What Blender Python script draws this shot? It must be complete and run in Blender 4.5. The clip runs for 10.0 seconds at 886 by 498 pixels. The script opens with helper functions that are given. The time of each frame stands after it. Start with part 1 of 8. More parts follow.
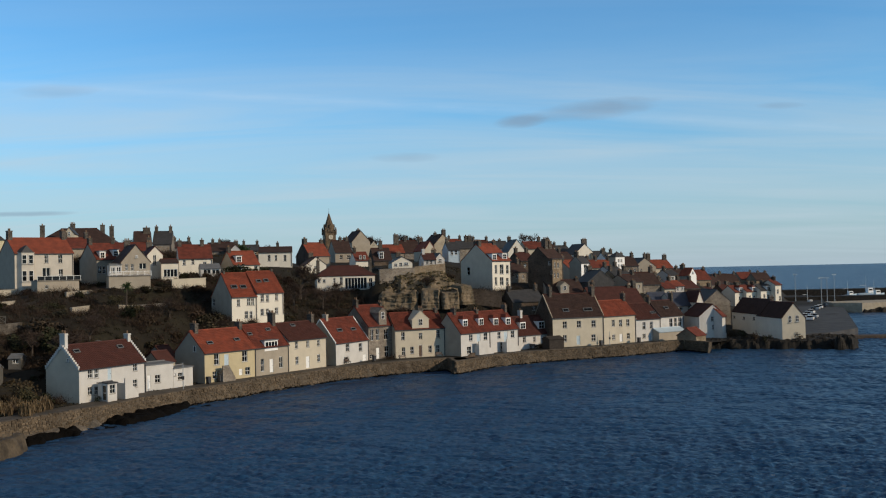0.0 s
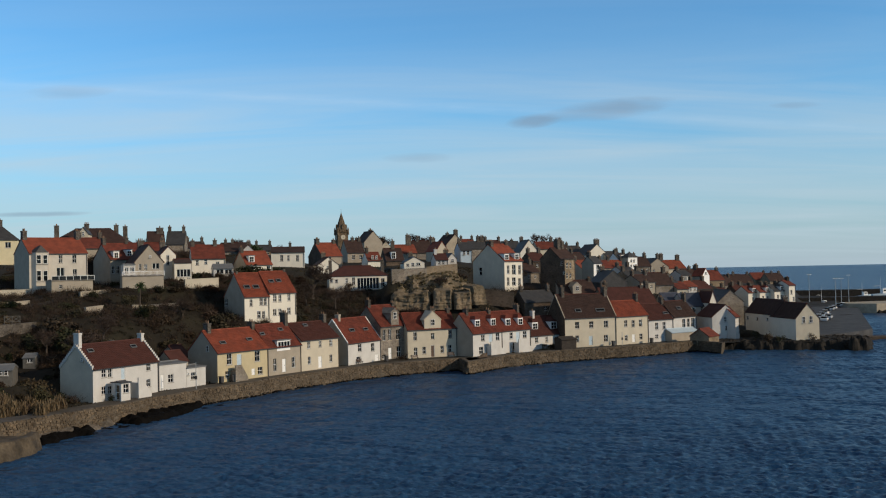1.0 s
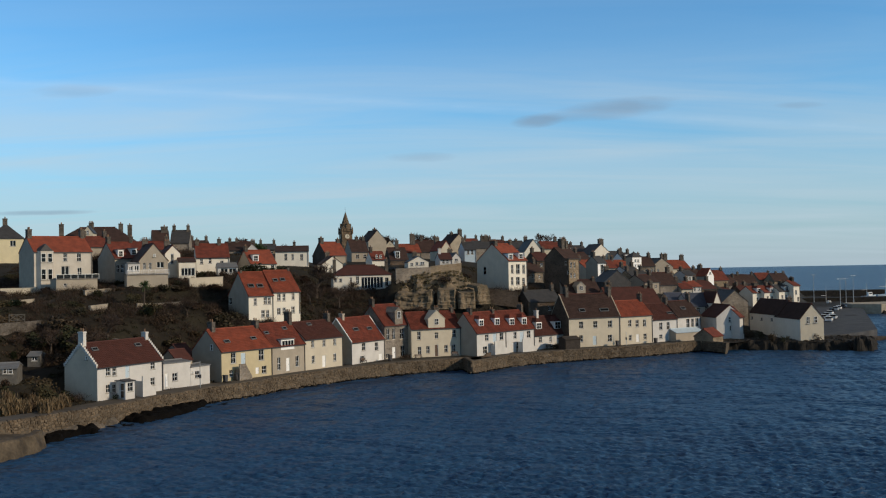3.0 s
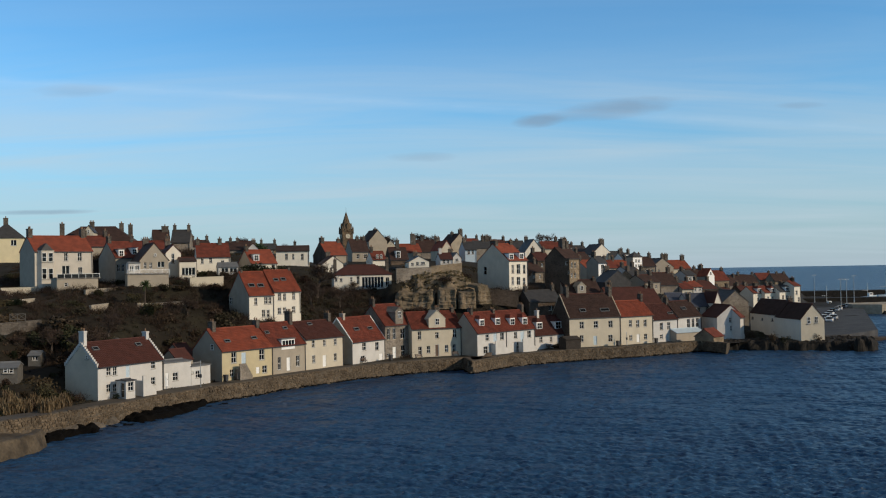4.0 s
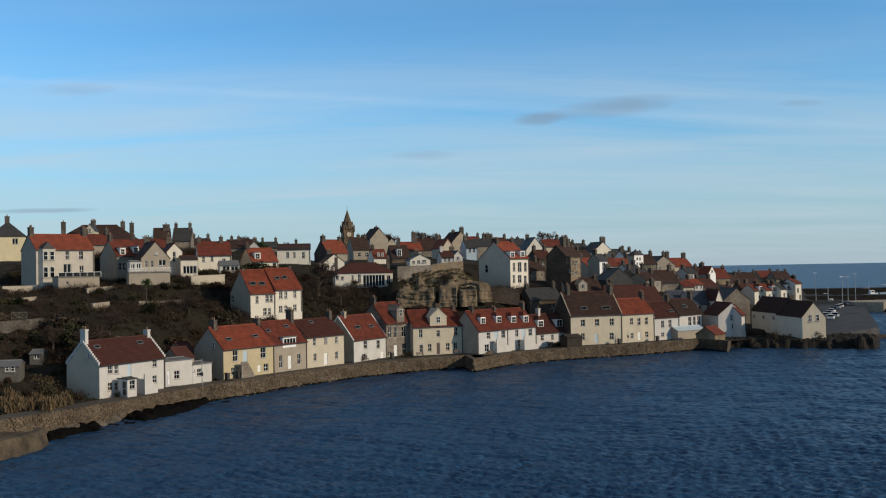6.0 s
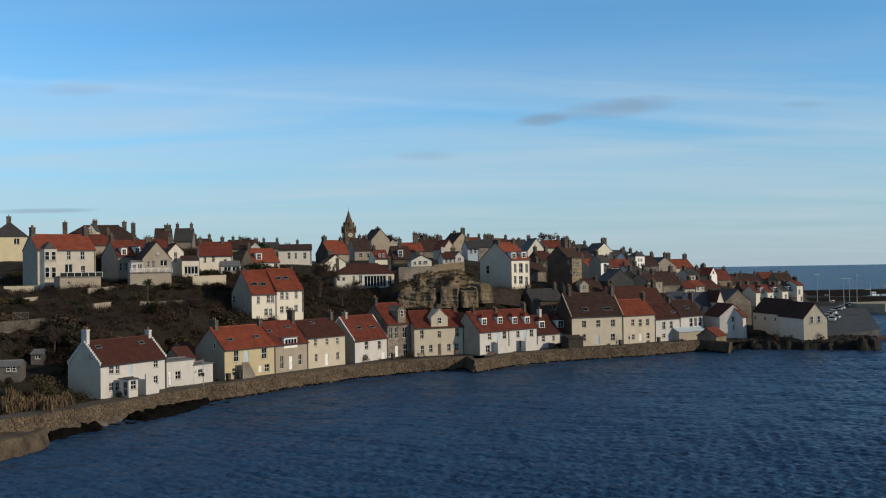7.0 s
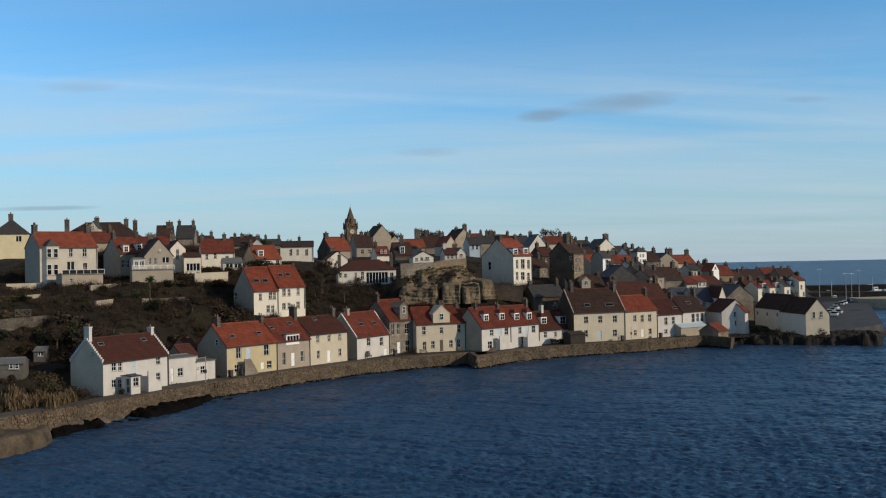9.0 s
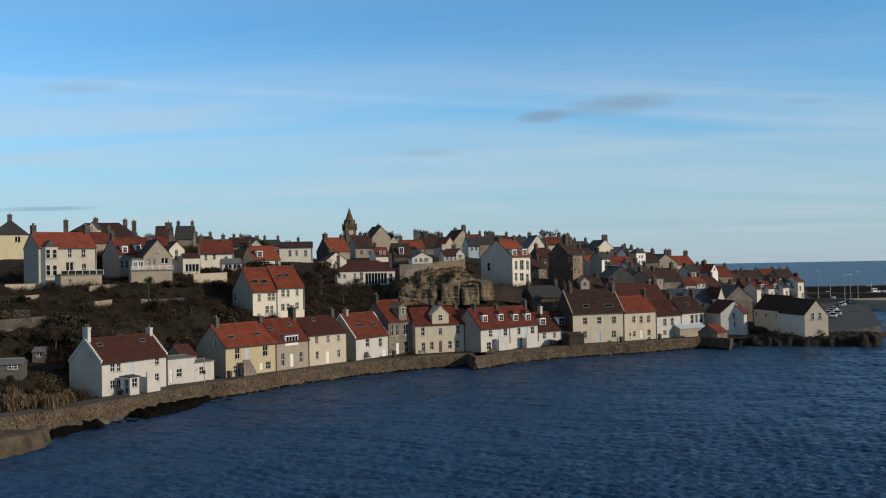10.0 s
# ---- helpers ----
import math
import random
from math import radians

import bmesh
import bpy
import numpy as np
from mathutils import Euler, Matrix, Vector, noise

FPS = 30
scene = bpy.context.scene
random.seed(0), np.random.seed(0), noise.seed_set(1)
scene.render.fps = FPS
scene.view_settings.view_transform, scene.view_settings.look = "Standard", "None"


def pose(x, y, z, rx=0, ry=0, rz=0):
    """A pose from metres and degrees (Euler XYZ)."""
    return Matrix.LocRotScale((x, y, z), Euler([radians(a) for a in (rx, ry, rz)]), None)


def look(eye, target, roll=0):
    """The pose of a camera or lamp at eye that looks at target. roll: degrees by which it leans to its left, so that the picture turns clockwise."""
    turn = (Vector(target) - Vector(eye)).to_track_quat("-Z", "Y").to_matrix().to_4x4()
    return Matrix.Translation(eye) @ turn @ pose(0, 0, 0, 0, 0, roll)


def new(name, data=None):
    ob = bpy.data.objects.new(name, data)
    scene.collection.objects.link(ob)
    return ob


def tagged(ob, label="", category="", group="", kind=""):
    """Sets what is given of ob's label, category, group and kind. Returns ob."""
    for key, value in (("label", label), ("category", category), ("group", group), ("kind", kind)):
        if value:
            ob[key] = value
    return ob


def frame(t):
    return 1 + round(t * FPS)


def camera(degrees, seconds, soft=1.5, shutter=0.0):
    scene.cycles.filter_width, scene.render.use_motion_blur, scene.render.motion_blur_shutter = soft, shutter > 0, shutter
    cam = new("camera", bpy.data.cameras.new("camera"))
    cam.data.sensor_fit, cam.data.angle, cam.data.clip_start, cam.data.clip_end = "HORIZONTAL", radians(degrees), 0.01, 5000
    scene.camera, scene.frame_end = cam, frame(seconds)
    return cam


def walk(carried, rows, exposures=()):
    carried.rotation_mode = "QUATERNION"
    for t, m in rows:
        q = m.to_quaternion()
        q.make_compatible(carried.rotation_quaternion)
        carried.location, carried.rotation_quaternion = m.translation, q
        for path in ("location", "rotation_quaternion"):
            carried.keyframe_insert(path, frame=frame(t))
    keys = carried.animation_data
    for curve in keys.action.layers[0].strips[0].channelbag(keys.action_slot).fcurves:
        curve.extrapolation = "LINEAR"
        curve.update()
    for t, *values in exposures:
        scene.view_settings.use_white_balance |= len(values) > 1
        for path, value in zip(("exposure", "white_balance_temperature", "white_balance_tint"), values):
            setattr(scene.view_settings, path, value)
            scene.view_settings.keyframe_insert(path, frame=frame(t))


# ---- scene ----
cam = camera(50.0, 10.0, soft=1.15)
EYE = (0.0, 0.0, 18.5)
walk(cam, [
    (0.0, pose(*EYE, 91.221, 1.297, -0.930)),
    (0.5, pose(*EYE, 91.218, 1.241, -0.078)),
    (1.0, pose(*EYE, 91.249, 1.253, -0.198)),
    (1.5, pose(*EYE, 91.329, 1.180, -0.227)),
    (2.0, pose(*EYE, 91.286, 1.149, -0.038)),
    (2.5, pose(*EYE, 91.237, 1.147, 0.025)),
    (4.0, pose(*EYE, 91.211, 1.054, 0.080)),
    (4.5, pose(*EYE, 91.201, 1.089, 0.059)),
    (5.0, pose(*EYE, 91.132, 1.180, 0.277)),
    (5.5, pose(*EYE, 91.083, 1.132, 0.174)),
    (7.0, pose(*EYE, 91.147, 1.004, 0.228)),
    (7.5, pose(*EYE, 91.154, 0.963, 0.432)),
    (8.0, pose(*EYE, 91.044, 0.954, 0.275)),
    (8.5, pose(*EYE, 91.042, 1.012, 0.481)),
    (9.0, pose(*EYE, 90.924, 1.161, 0.339)),
    (9.5, pose(*EYE, 90.944, 1.131, 0.328)),
    (10.0, pose(*EYE, 90.978, 1.117, 0.280)),
], [(0.0, 0.0, 6250, 10), (10.0, 0.0, 6250, 10)])

# ---- light ----
SUN_AZ, SUN_EL = 114.0, 21.0   # degrees clockwise from the way ahead, and up
world = bpy.data.worlds.new("sky")
scene.world = world
world.use_nodes = True
wn, wl = world.node_tree.nodes, world.node_tree.links
sky = wn.new("ShaderNodeTexSky")
sky.sky_type, sky.sun_disc = "NISHITA", False
sky.sun_elevation, sky.sun_rotation = radians(SUN_EL), radians(SUN_AZ)
sky.air_density, sky.dust_density, sky.ozone_density = 1.0, 0.1, 3.5
wn["Background"].inputs["Strength"].default_value = 0.12


CLOUDS = [(0.1825, 0.1654, 0.075, 0.012, 0.10, 0.55), (0.1017, 0.155, 0.032, 0.008, 0.08, 0.6), (-0.387, 0.196, 0.05, 0.008, 0.0, 0.22), (-0.02, 0.1188, 0.04, 0.006, 0.0, 0.25), (-0.43, 0.0677, 0.07, 0.003, 0.0, 0.5), (0.38, 0.166, 0.03, 0.004, 0.0, 0.3)]
TRAIL_A, TRAIL_B = 0.173, -0.0726


def math_node(op, a, b=None, clamp=False):
    n = wn.new("ShaderNodeMath")
    n.operation, n.use_clamp = op, clamp
    for i, v in enumerate((a, b)):
        if v is None:
            continue
        if isinstance(v, (int, float)):
            n.inputs[i].default_value = v
        else:
            wl.new(v, n.inputs[i])
    return n.outputs[0]


tc = wn.new("ShaderNodeTexCoord")
xyz = wn.new("ShaderNodeSeparateXYZ")
wl.new(tc.outputs["Generated"], xyz.inputs[0])
up = math_node("MAXIMUM", xyz.outputs["Z"], 0.0)
# thin streaked cirrus: noise on a flat cloud sheet far above
inv = math_node("DIVIDE", 1.0, math_node("ADD", up, 0.10))
com = wn.new("ShaderNodeCombineXYZ")
wl.new(math_node("MULTIPLY", xyz.outputs["X"], inv), com.inputs[0])
wl.new(math_node("MULTIPLY", xyz.outputs["Y"], inv), com.inputs[1])
mp = wn.new("ShaderNodeMapping")
mp.inputs["Scale"].default_value = (0.45, 1.7, 1.0)
mp.inputs["Rotation"].default_value = (0, 0, radians(-6))
mp.inputs["Location"].default_value = (3.1, 1.7, 0)
wl.new(com.outputs[0], mp.inputs["Vector"])
ci = wn.new("ShaderNodeTexNoise")
ci.inputs["Scale"].default_value, ci.inputs["Detail"].default_value, ci.inputs["Roughness"].default_value = 1.0, 7, 0.55
ci.inputs["Distortion"].default_value = 0.6
wl.new(mp.outputs[0], ci.inputs["Vector"])
cr = wn.new("ShaderNodeMapRange")
cr.inputs["From Min"].default_value, cr.inputs["From Max"].default_value = 0.22, 0.74
cr.inputs["To Max"].default_value = 0.8
wl.new(ci.outputs["Fac"], cr.inputs["Value"])
# the noise thins to clear blue between the low haze and the added overhead veil
fade = wn.new("ShaderNodeValToRGB")
fr = fade.color_ramp
fr.elements[0].position, fr.elements[0].color = 0.0, (0.55, 0.55, 0.55, 1)
fr.elements[1].position, fr.elements[1].color = 1.0, (0.95, 0.95, 0.95, 1)
for pos, val in ((0.10, 0.95), (0.17, 0.75), (0.23, 0.25), (0.30, 0.15), (0.45, 0.8)):
    fr.elements.new(pos).color = (val, val, val, 1)
wl.new(up, fade.inputs["Fac"])
cirrus = math_node("MULTIPLY", cr.outputs["Result"], fade.outputs["Color"], True)
# unseen neutral veil above the view, added to set the fill light
high = wn.new("ShaderNodeMapRange")
high.inputs["From Min"].default_value, high.inputs["From Max"].default_value, high.inputs["To Max"].default_value = 0.29, 0.5, 0.85
wl.new(up, high.inputs["Value"])
haze = wn.new("ShaderNodeMapRange")
haze.inputs["From Min"].default_value, haze.inputs["From Max"].default_value = 0.17, 0.0
haze.inputs["To Max"].default_value = 0.9
wl.new(up, haze.inputs["Value"])


def blend(fac, a, b):
    n = wn.new("ShaderNodeMix")
    n.data_type = "RGBA"
    for i, v in ((0, fac), (6, a), (7, b)):
        if isinstance(v, tuple):
            n.inputs[i].default_value = (*v, 1)
        else:
            wl.new(v, n.inputs[i])
    return n.outputs[2]


clear = wn.new("ShaderNodeMix")
clear.data_type, clear.blend_type = "RGBA", "MULTIPLY"
clear.inputs[0].default_value = 1.0
wl.new(sky.outputs["Color"], clear.inputs[6])
clear.inputs[7].default_value = (0.62, 1.12, 1.30, 1)
air = blend(haze.outputs["Result"], clear.outputs[2], (3.2, 3.8, 4.28))
air = blend(cirrus, air, (4.4, 5.2, 5.6))
# overhead veil, out of view, greys and dims the skylight
air = blend(high.outputs["Result"], air, (1.20, 1.20, 1.24))

# a few small clouds and an old contrail ahead, by bearing and height
ahead = math_node("MAXIMUM", xyz.outputs["Y"], 0.05)
cu, cv = math_node("DIVIDE", xyz.outputs["X"], ahead), math_node("DIVIDE", xyz.outputs["Z"], ahead)
cc = wn.new("ShaderNodeCombineXYZ")
wl.new(math_node("MULTIPLY", cu, 22.0), cc.inputs[0])
wl.new(math_node("MULTIPLY", cv, 95.0), cc.inputs[1])
wisp = wn.new("ShaderNodeTexNoise")
wisp.inputs["Scale"].default_value, wisp.inputs["Detail"].default_value, wisp.inputs["Roughness"].default_value = 1.0, 6, 0.6
wl.new(cc.outputs[0], wisp.inputs["Vector"])


def cloud(u, v, su, sv, tilt, amount):
    du, dv = math_node("SUBTRACT", cu, u), math_node("SUBTRACT", cv, v)
    dv = math_node("SUBTRACT", dv, math_node("MULTIPLY", du, tilt))
    q = math_node("ADD", math_node("POWER", math_node("DIVIDE", math_node("ABSOLUTE", du), su), 2.0), math_node("POWER", math_node("DIVIDE", math_node("ABSOLUTE", dv), sv), 2.0))
    body = math_node("SUBTRACT", math_node("ADD", math_node("MULTIPLY", wisp.outputs["Fac"], 1.3), 0.35), q, True)
    return math_node("MULTIPLY", body, amount, True)


for c in CLOUDS:
    air = blend(cloud(*c), air, (2.0, 2.6, 3.3))
trail = math_node("ABSOLUTE", math_node("SUBTRACT", cv, math_node("ADD", TRAIL_A, math_node("MULTIPLY", cu, TRAIL_B))))
tr = wn.new("ShaderNodeMapRange")
tr.inputs["From Min"].default_value, tr.inputs["From Max"].default_value, tr.inputs["To Max"].default_value = 0.007, 0.0, 0.2
wl.new(trail, tr.inputs["Value"])
tw = math_node("MULTIPLY", tr.outputs["Result"], wisp.outputs["Fac"], True)
air = blend(tw, air, (6.2, 6.8, 7.2))
wl.new(air, wn["Background"].inputs["Color"])

sun_data = bpy.data.lights.new("sun", "SUN")
sun_data.energy, sun_data.angle, sun_data.color = 3.2, radians(0.6), (1.0, 0.80, 0.56)
sun = new("sun", sun_data)
a, e = radians(SUN_AZ), radians(SUN_EL)
to_sun = Vector((math.sin(a) * math.cos(e), math.cos(a) * math.cos(e), math.sin(e)))
sun.matrix_basis = look(to_sun * 100, (0, 0, 0))
scene.view_settings.exposure = 0.0

# ---- materials ----
def mat(name, col, rough=0.85, var=0.25, scale=1.5, fine=12.0, bump=0.3, spec=0.3, second=None, metal=0.0, stain=0.0):
    """A procedural surface: broad patches and fine grain, with relief."""
    m = bpy.data.materials.new(name)
    m.use_nodes = True
    n, l = m.node_tree.nodes, m.node_tree.links
    b = n["Principled BSDF"]
    b.inputs["Roughness"].default_value = rough
    b.inputs["Specular IOR Level"].default_value = spec
    b.inputs["Metallic"].default_value = metal
    g = n.new("ShaderNodeNewGeometry")
    n1, n2 = n.new("ShaderNodeTexNoise"), n.new("ShaderNodeTexNoise")
    n1.inputs["Scale"].default_value, n1.inputs["Detail"].default_value = scale, 5
    n2.inputs["Scale"].default_value, n2.inputs["Detail"].default_value = fine, 3
    l.new(g.outputs["Position"], n1.inputs["Vector"])
    l.new(g.outputs["Position"], n2.inputs["Vector"])
    ramp = n.new("ShaderNodeValToRGB")
    dark = [c * (1 - var) for c in (second or col)]
    ramp.color_ramp.elements[0].position, ramp.color_ramp.elements[1].position = 0.32, 0.68
    ramp.color_ramp.elements[0].color, ramp.color_ramp.elements[1].color = (*dark, 1), (*col, 1)
    l.new(n1.outputs["Fac"], ramp.inputs["Fac"])
    mul = n.new("ShaderNodeMix")
    mul.data_type, mul.blend_type = "RGBA", "MULTIPLY"
    mul.inputs[0].default_value = 1.0
    r2 = n.new("ShaderNodeMapRange")
    r2.inputs["From Min"].default_value, r2.inputs["From Max"].default_value = 0.3, 0.7
    r2.inputs["To Min"].default_value, r2.inputs["To Max"].default_value = 1 - var * 0.7, 1.0 + var * 0.15
    l.new(n2.outputs["Fac"], r2.inputs["Value"])
    l.new(ramp.outputs["Color"], mul.inputs[6])
    l.new(r2.outputs["Result"], mul.inputs[7])
    out = mul.outputs[2]
    if stain:
        # streaks that run down the surface
        mp = n.new("ShaderNodeMapping")
        mp.inputs["Scale"].default_value = (0.55, 0.55, 0.16)
        l.new(g.outputs["Position"], mp.inputs["Vector"])
        n3 = n.new("ShaderNodeTexNoise")
        n3.inputs["Scale"].default_value, n3.inputs["Detail"].default_value = 1.0, 6
        l.new(mp.outputs["Vector"], n3.inputs["Vector"])
        r3 = n.new("ShaderNodeMapRange")
        r3.inputs["From Min"].default_value, r3.inputs["From Max"].default_value = 0.48, 0.8
        r3.inputs["To Min"].default_value, r3.inputs["To Max"].default_value = 0.0, stain
        l.new(n3.outputs["Fac"], r3.inputs["Value"])
        mx = n.new("ShaderNodeMix")
        mx.data_type = "RGBA"
        mx.inputs[7].default_value = (0.2, 0.18, 0.15, 1)
        l.new(r3.outputs["Result"], mx.inputs[0])
        l.new(out, mx.inputs[6])
        out = mx.outputs[2]
    l.new(out, b.inputs["Base Color"])
    if bump:
        bp = n.new("ShaderNodeBump")
        bp.inputs["Strength"].default_value, bp.inputs["Distance"].default_value = bump, 0.05
        l.new(n2.outputs["Fac"], bp.inputs["Height"])
        l.new(bp.outputs["Normal"], b.inputs["Normal"])
    return m


def stone_mat(name, cols, mortar, size=0.45, flat=1.6, bump=0.8):
    """Rubble stone: uneven cells with recessed joints."""
    m = bpy.data.materials.new(name)
    m.use_nodes = True
    n, l = m.node_tree.nodes, m.node_tree.links
    b = n["Principled BSDF"]
    b.inputs["Roughness"].default_value = 0.9
    b.inputs["Specular IOR Level"].default_value = 0.25
    g = n.new("ShaderNodeNewGeometry")
    warp = n.new("ShaderNodeTexNoise")
    warp.inputs["Scale"].default_value, warp.inputs["Detail"].default_value = 1.3 / size, 3
    l.new(g.outputs["Position"], warp.inputs["Vector"])
    bend = n.new("ShaderNodeVectorMath")
    bend.operation = "MULTIPLY_ADD"
    bend.inputs[1].default_value = (size, size, size)
    l.new(warp.outputs["Color"], bend.inputs[0]), l.new(g.outputs["Position"], bend.inputs[2])
    mp = n.new("ShaderNodeMapping")
    mp.inputs["Scale"].default_value = (1 / size, 1 / size, flat / size)
    l.new(bend.outputs[0], mp.inputs["Vector"])
    v = n.new("ShaderNodeTexVoronoi")
    v.inputs["Scale"].default_value = 1.0
    e = n.new("ShaderNodeTexVoronoi")
    e.feature = "DISTANCE_TO_EDGE"
    e.inputs["Scale"].default_value = 1.0
    l.new(mp.outputs["Vector"], v.inputs["Vector"])
    l.new(mp.outputs["Vector"], e.inputs["Vector"])
    sep = n.new("ShaderNodeSeparateColor")
    l.new(v.outputs["Color"], sep.inputs["Color"])
    ramp = n.new("ShaderNodeValToRGB")
    ramp.color_ramp.elements[0].color = (*cols[0], 1)
    ramp.color_ramp.elements[1].color = (*cols[-1], 1)
    for i, c in enumerate(cols[1:-1]):
        ramp.color_ramp.elements.new((i + 1) / (len(cols) - 1)).color = (*c, 1)
    l.new(sep.outputs[0], ramp.inputs["Fac"])
    big = n.new("ShaderNodeTexNoise")
    big.inputs["Scale"].default_value, big.inputs["Detail"].default_value = 0.35, 6
    l.new(g.outputs["Position"], big.inputs["Vector"])
    br = n.new("ShaderNodeMapRange")
    br.inputs["From Min"].default_value, br.inputs["From Max"].default_value = 0.3, 0.7
    br.inputs["To Min"].default_value, br.inputs["To Max"].default_value = 0.55, 1.15
    l.new(big.outputs["Fac"], br.inputs["Value"])
    mul = n.new("ShaderNodeMix")
    mul.data_type, mul.blend_type = "RGBA", "MULTIPLY"
    mul.inputs[0].default_value = 1.0
    l.new(ramp.outputs["Color"], mul.inputs[6])
    l.new(br.outputs["Result"], mul.inputs[7])
    er = n.new("ShaderNodeMapRange")
    er.inputs["From Min"].default_value, er.inputs["From Max"].default_value = 0.0, 0.08
    l.new(e.outputs["Distance"], er.inputs["Value"])
    mx = n.new("ShaderNodeMix")
    mx.data_type = "RGBA"
    mx.inputs[6].default_value = (*mortar, 1)
    l.new(er.outputs["Result"], mx.inputs[0])
    l.new(mul.outputs[2], mx.inputs[7])
    l.new(mx.outputs[2], b.inputs["Base Color"])
    bp = n.new("ShaderNodeBump")
    bp.inputs["Strength"].default_value, bp.inputs["Distance"].default_value = bump, 0.12
    l.new(er.outputs["Result"], bp.inputs["Height"])
    l.new(bp.outputs["Normal"], b.inputs["Normal"])
    return m


def glass_mat(name):
    """Dark window glass over an unlit room."""
    m = bpy.data.materials.new(name)
    m.use_nodes = True
    b = m.node_tree.nodes["Principled BSDF"]
    b.inputs["Base Color"].default_value = (0.006, 0.007, 0.008, 1)
    b.inputs["Roughness"].default_value = 0.06
    b.inputs["Specular IOR Level"].default_value = 0.3
    return m


HARL_WHITE = mat("white_harling", (0.57, 0.555, 0.525), var=0.1, scale=0.8, fine=9, bump=0.25, stain=0.18)
# grey walls, and the painted-in shade of gables turned from the sun
HARL_GREY_AND_SHADE = mat("grey_and_shade_harling", (0.39, 0.345, 0.28), var=0.15, scale=0.8, fine=9, stain=0.2)
HARL_CREAM = mat("cream_harling", (0.54, 0.485, 0.38), var=0.1, scale=0.8, fine=9, stain=0.15)
HARL_YELLOW = mat("yellow_harling", (0.51, 0.435, 0.275), var=0.12, scale=0.8, fine=9, stain=0.15)
HARL_STONE = mat("stone_harling", (0.54, 0.50, 0.43), var=0.14, scale=0.8, fine=9, stain=0.2)
HARL_PALE = mat("pale_grey_harling", (0.47, 0.45, 0.41), var=0.12, scale=0.8, fine=9, stain=0.2)
# beige walls; as a side finish it also paints in gable shade
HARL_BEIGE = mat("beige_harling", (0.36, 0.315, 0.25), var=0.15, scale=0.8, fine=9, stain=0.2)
STONE_TAN = stone_mat("tan_rubble", [(0.23, 0.17, 0.11), (0.33, 0.26, 0.175), (0.28, 0.22, 0.15)], (0.23, 0.20, 0.155))
STONE_GREY = stone_mat("grey_rubble", [(0.20, 0.17, 0.14), (0.33, 0.29, 0.24), (0.26, 0.22, 0.18)], (0.26, 0.23, 0.19))
STONE_DARK = stone_mat("dark_rubble", [(0.09, 0.066, 0.049), (0.15, 0.112, 0.082), (0.115, 0.087, 0.066)], (0.11, 0.085, 0.065))
ASHLAR = mat("sandstone", (0.42, 0.36, 0.27), var=0.25, scale=0.9, fine=8, stain=0.25)
PAN_RED = mat("red_pantile", (0.178, 0.043, 0.026), var=0.28, scale=0.9, fine=5, bump=0.3, second=(0.142, 0.037, 0.023))
PAN_ORANGE = mat("orange_pantile", (0.26, 0.062, 0.032), var=0.22, scale=0.9, fine=5, bump=0.3, second=(0.205, 0.053, 0.03))
PAN_MAROON = mat("maroon_pantile", (0.082, 0.028, 0.021), var=0.3, scale=0.9, fine=5, bump=0.3)
PAN_BROWN = mat("brown_pantile", (0.062, 0.034, 0.027), var=0.4, scale=0.9, fine=5, bump=0.3)
SLATE = mat("grey_slate", (0.062, 0.061, 0.062), var=0.35, scale=1.2, fine=6, rough=0.6, bump=0.3)
SLATE_BLUE = mat("blue_slate", (0.06, 0.07, 0.10), var=0.35, scale=1.2, fine=6, rough=0.55, bump=0.3)
PAINT_WHITE = mat("white_paint", (0.80, 0.80, 0.78), var=0.06, rough=0.5, bump=0.05)
PAINT_BLUE = mat("pale_blue_paint", (0.45, 0.55, 0.62), var=0.1, rough=0.5, bump=0.05)
PAINT_DARK = mat("dark_paint", (0.05, 0.05, 0.055), var=0.2, rough=0.5, bump=0.05)
PAINT_BROWN = mat("brown_paint", (0.13, 0.085, 0.06), var=0.2, rough=0.5, bump=0.05)
POT = mat("clay_pot", (0.26, 0.16, 0.10), var=0.3, bump=0.1)
GLASS = glass_mat("window_glass")
HARL_WARM = mat("warm_white_harling", (0.76, 0.71, 0.60), var=0.08, scale=0.8, fine=9, bump=0.25, stain=0.15)
STONE_SOOT = stone_mat("sooty_rubble", [(0.07, 0.06, 0.05), (0.15, 0.13, 0.11), (0.11, 0.095, 0.08)], (0.10, 0.09, 0.075))
# white harling in shade, warmed in its colour to offset the blue skylight
HARL_SHADE_TINT = mat("shade_tinted_harling", (0.60, 0.52, 0.41), var=0.12, scale=0.8, fine=9, stain=0.2)
STONE_BROWN = stone_mat("brown_rubble", [(0.11, 0.078, 0.05), (0.20, 0.145, 0.092), (0.15, 0.108, 0.07)], (0.13, 0.10, 0.07))
SHED_WOOD = mat("weathered_boards", (0.13, 0.122, 0.108), var=0.3, scale=1.5, fine=12)
HARL_WASH = mat("yellow_limewash", (0.70, 0.61, 0.39), var=0.1, scale=0.8, fine=9, stain=0.15)
SILL_STONE = mat("sill_stone", (0.36, 0.34, 0.30), var=0.15, fine=10)
QUAY = mat("quay_paving", (0.062, 0.064, 0.07), var=0.4, scale=0.25, fine=3, stain=0.3)
TIMBER = mat("dark_timber", (0.055, 0.045, 0.038), var=0.4, scale=2, fine=14)
LEAD = mat("lead", (0.16, 0.165, 0.17), var=0.2, rough=0.6)
CONCRETE = mat("concrete", (0.22, 0.20, 0.175), var=0.3, scale=0.5, fine=5, stain=0.3)
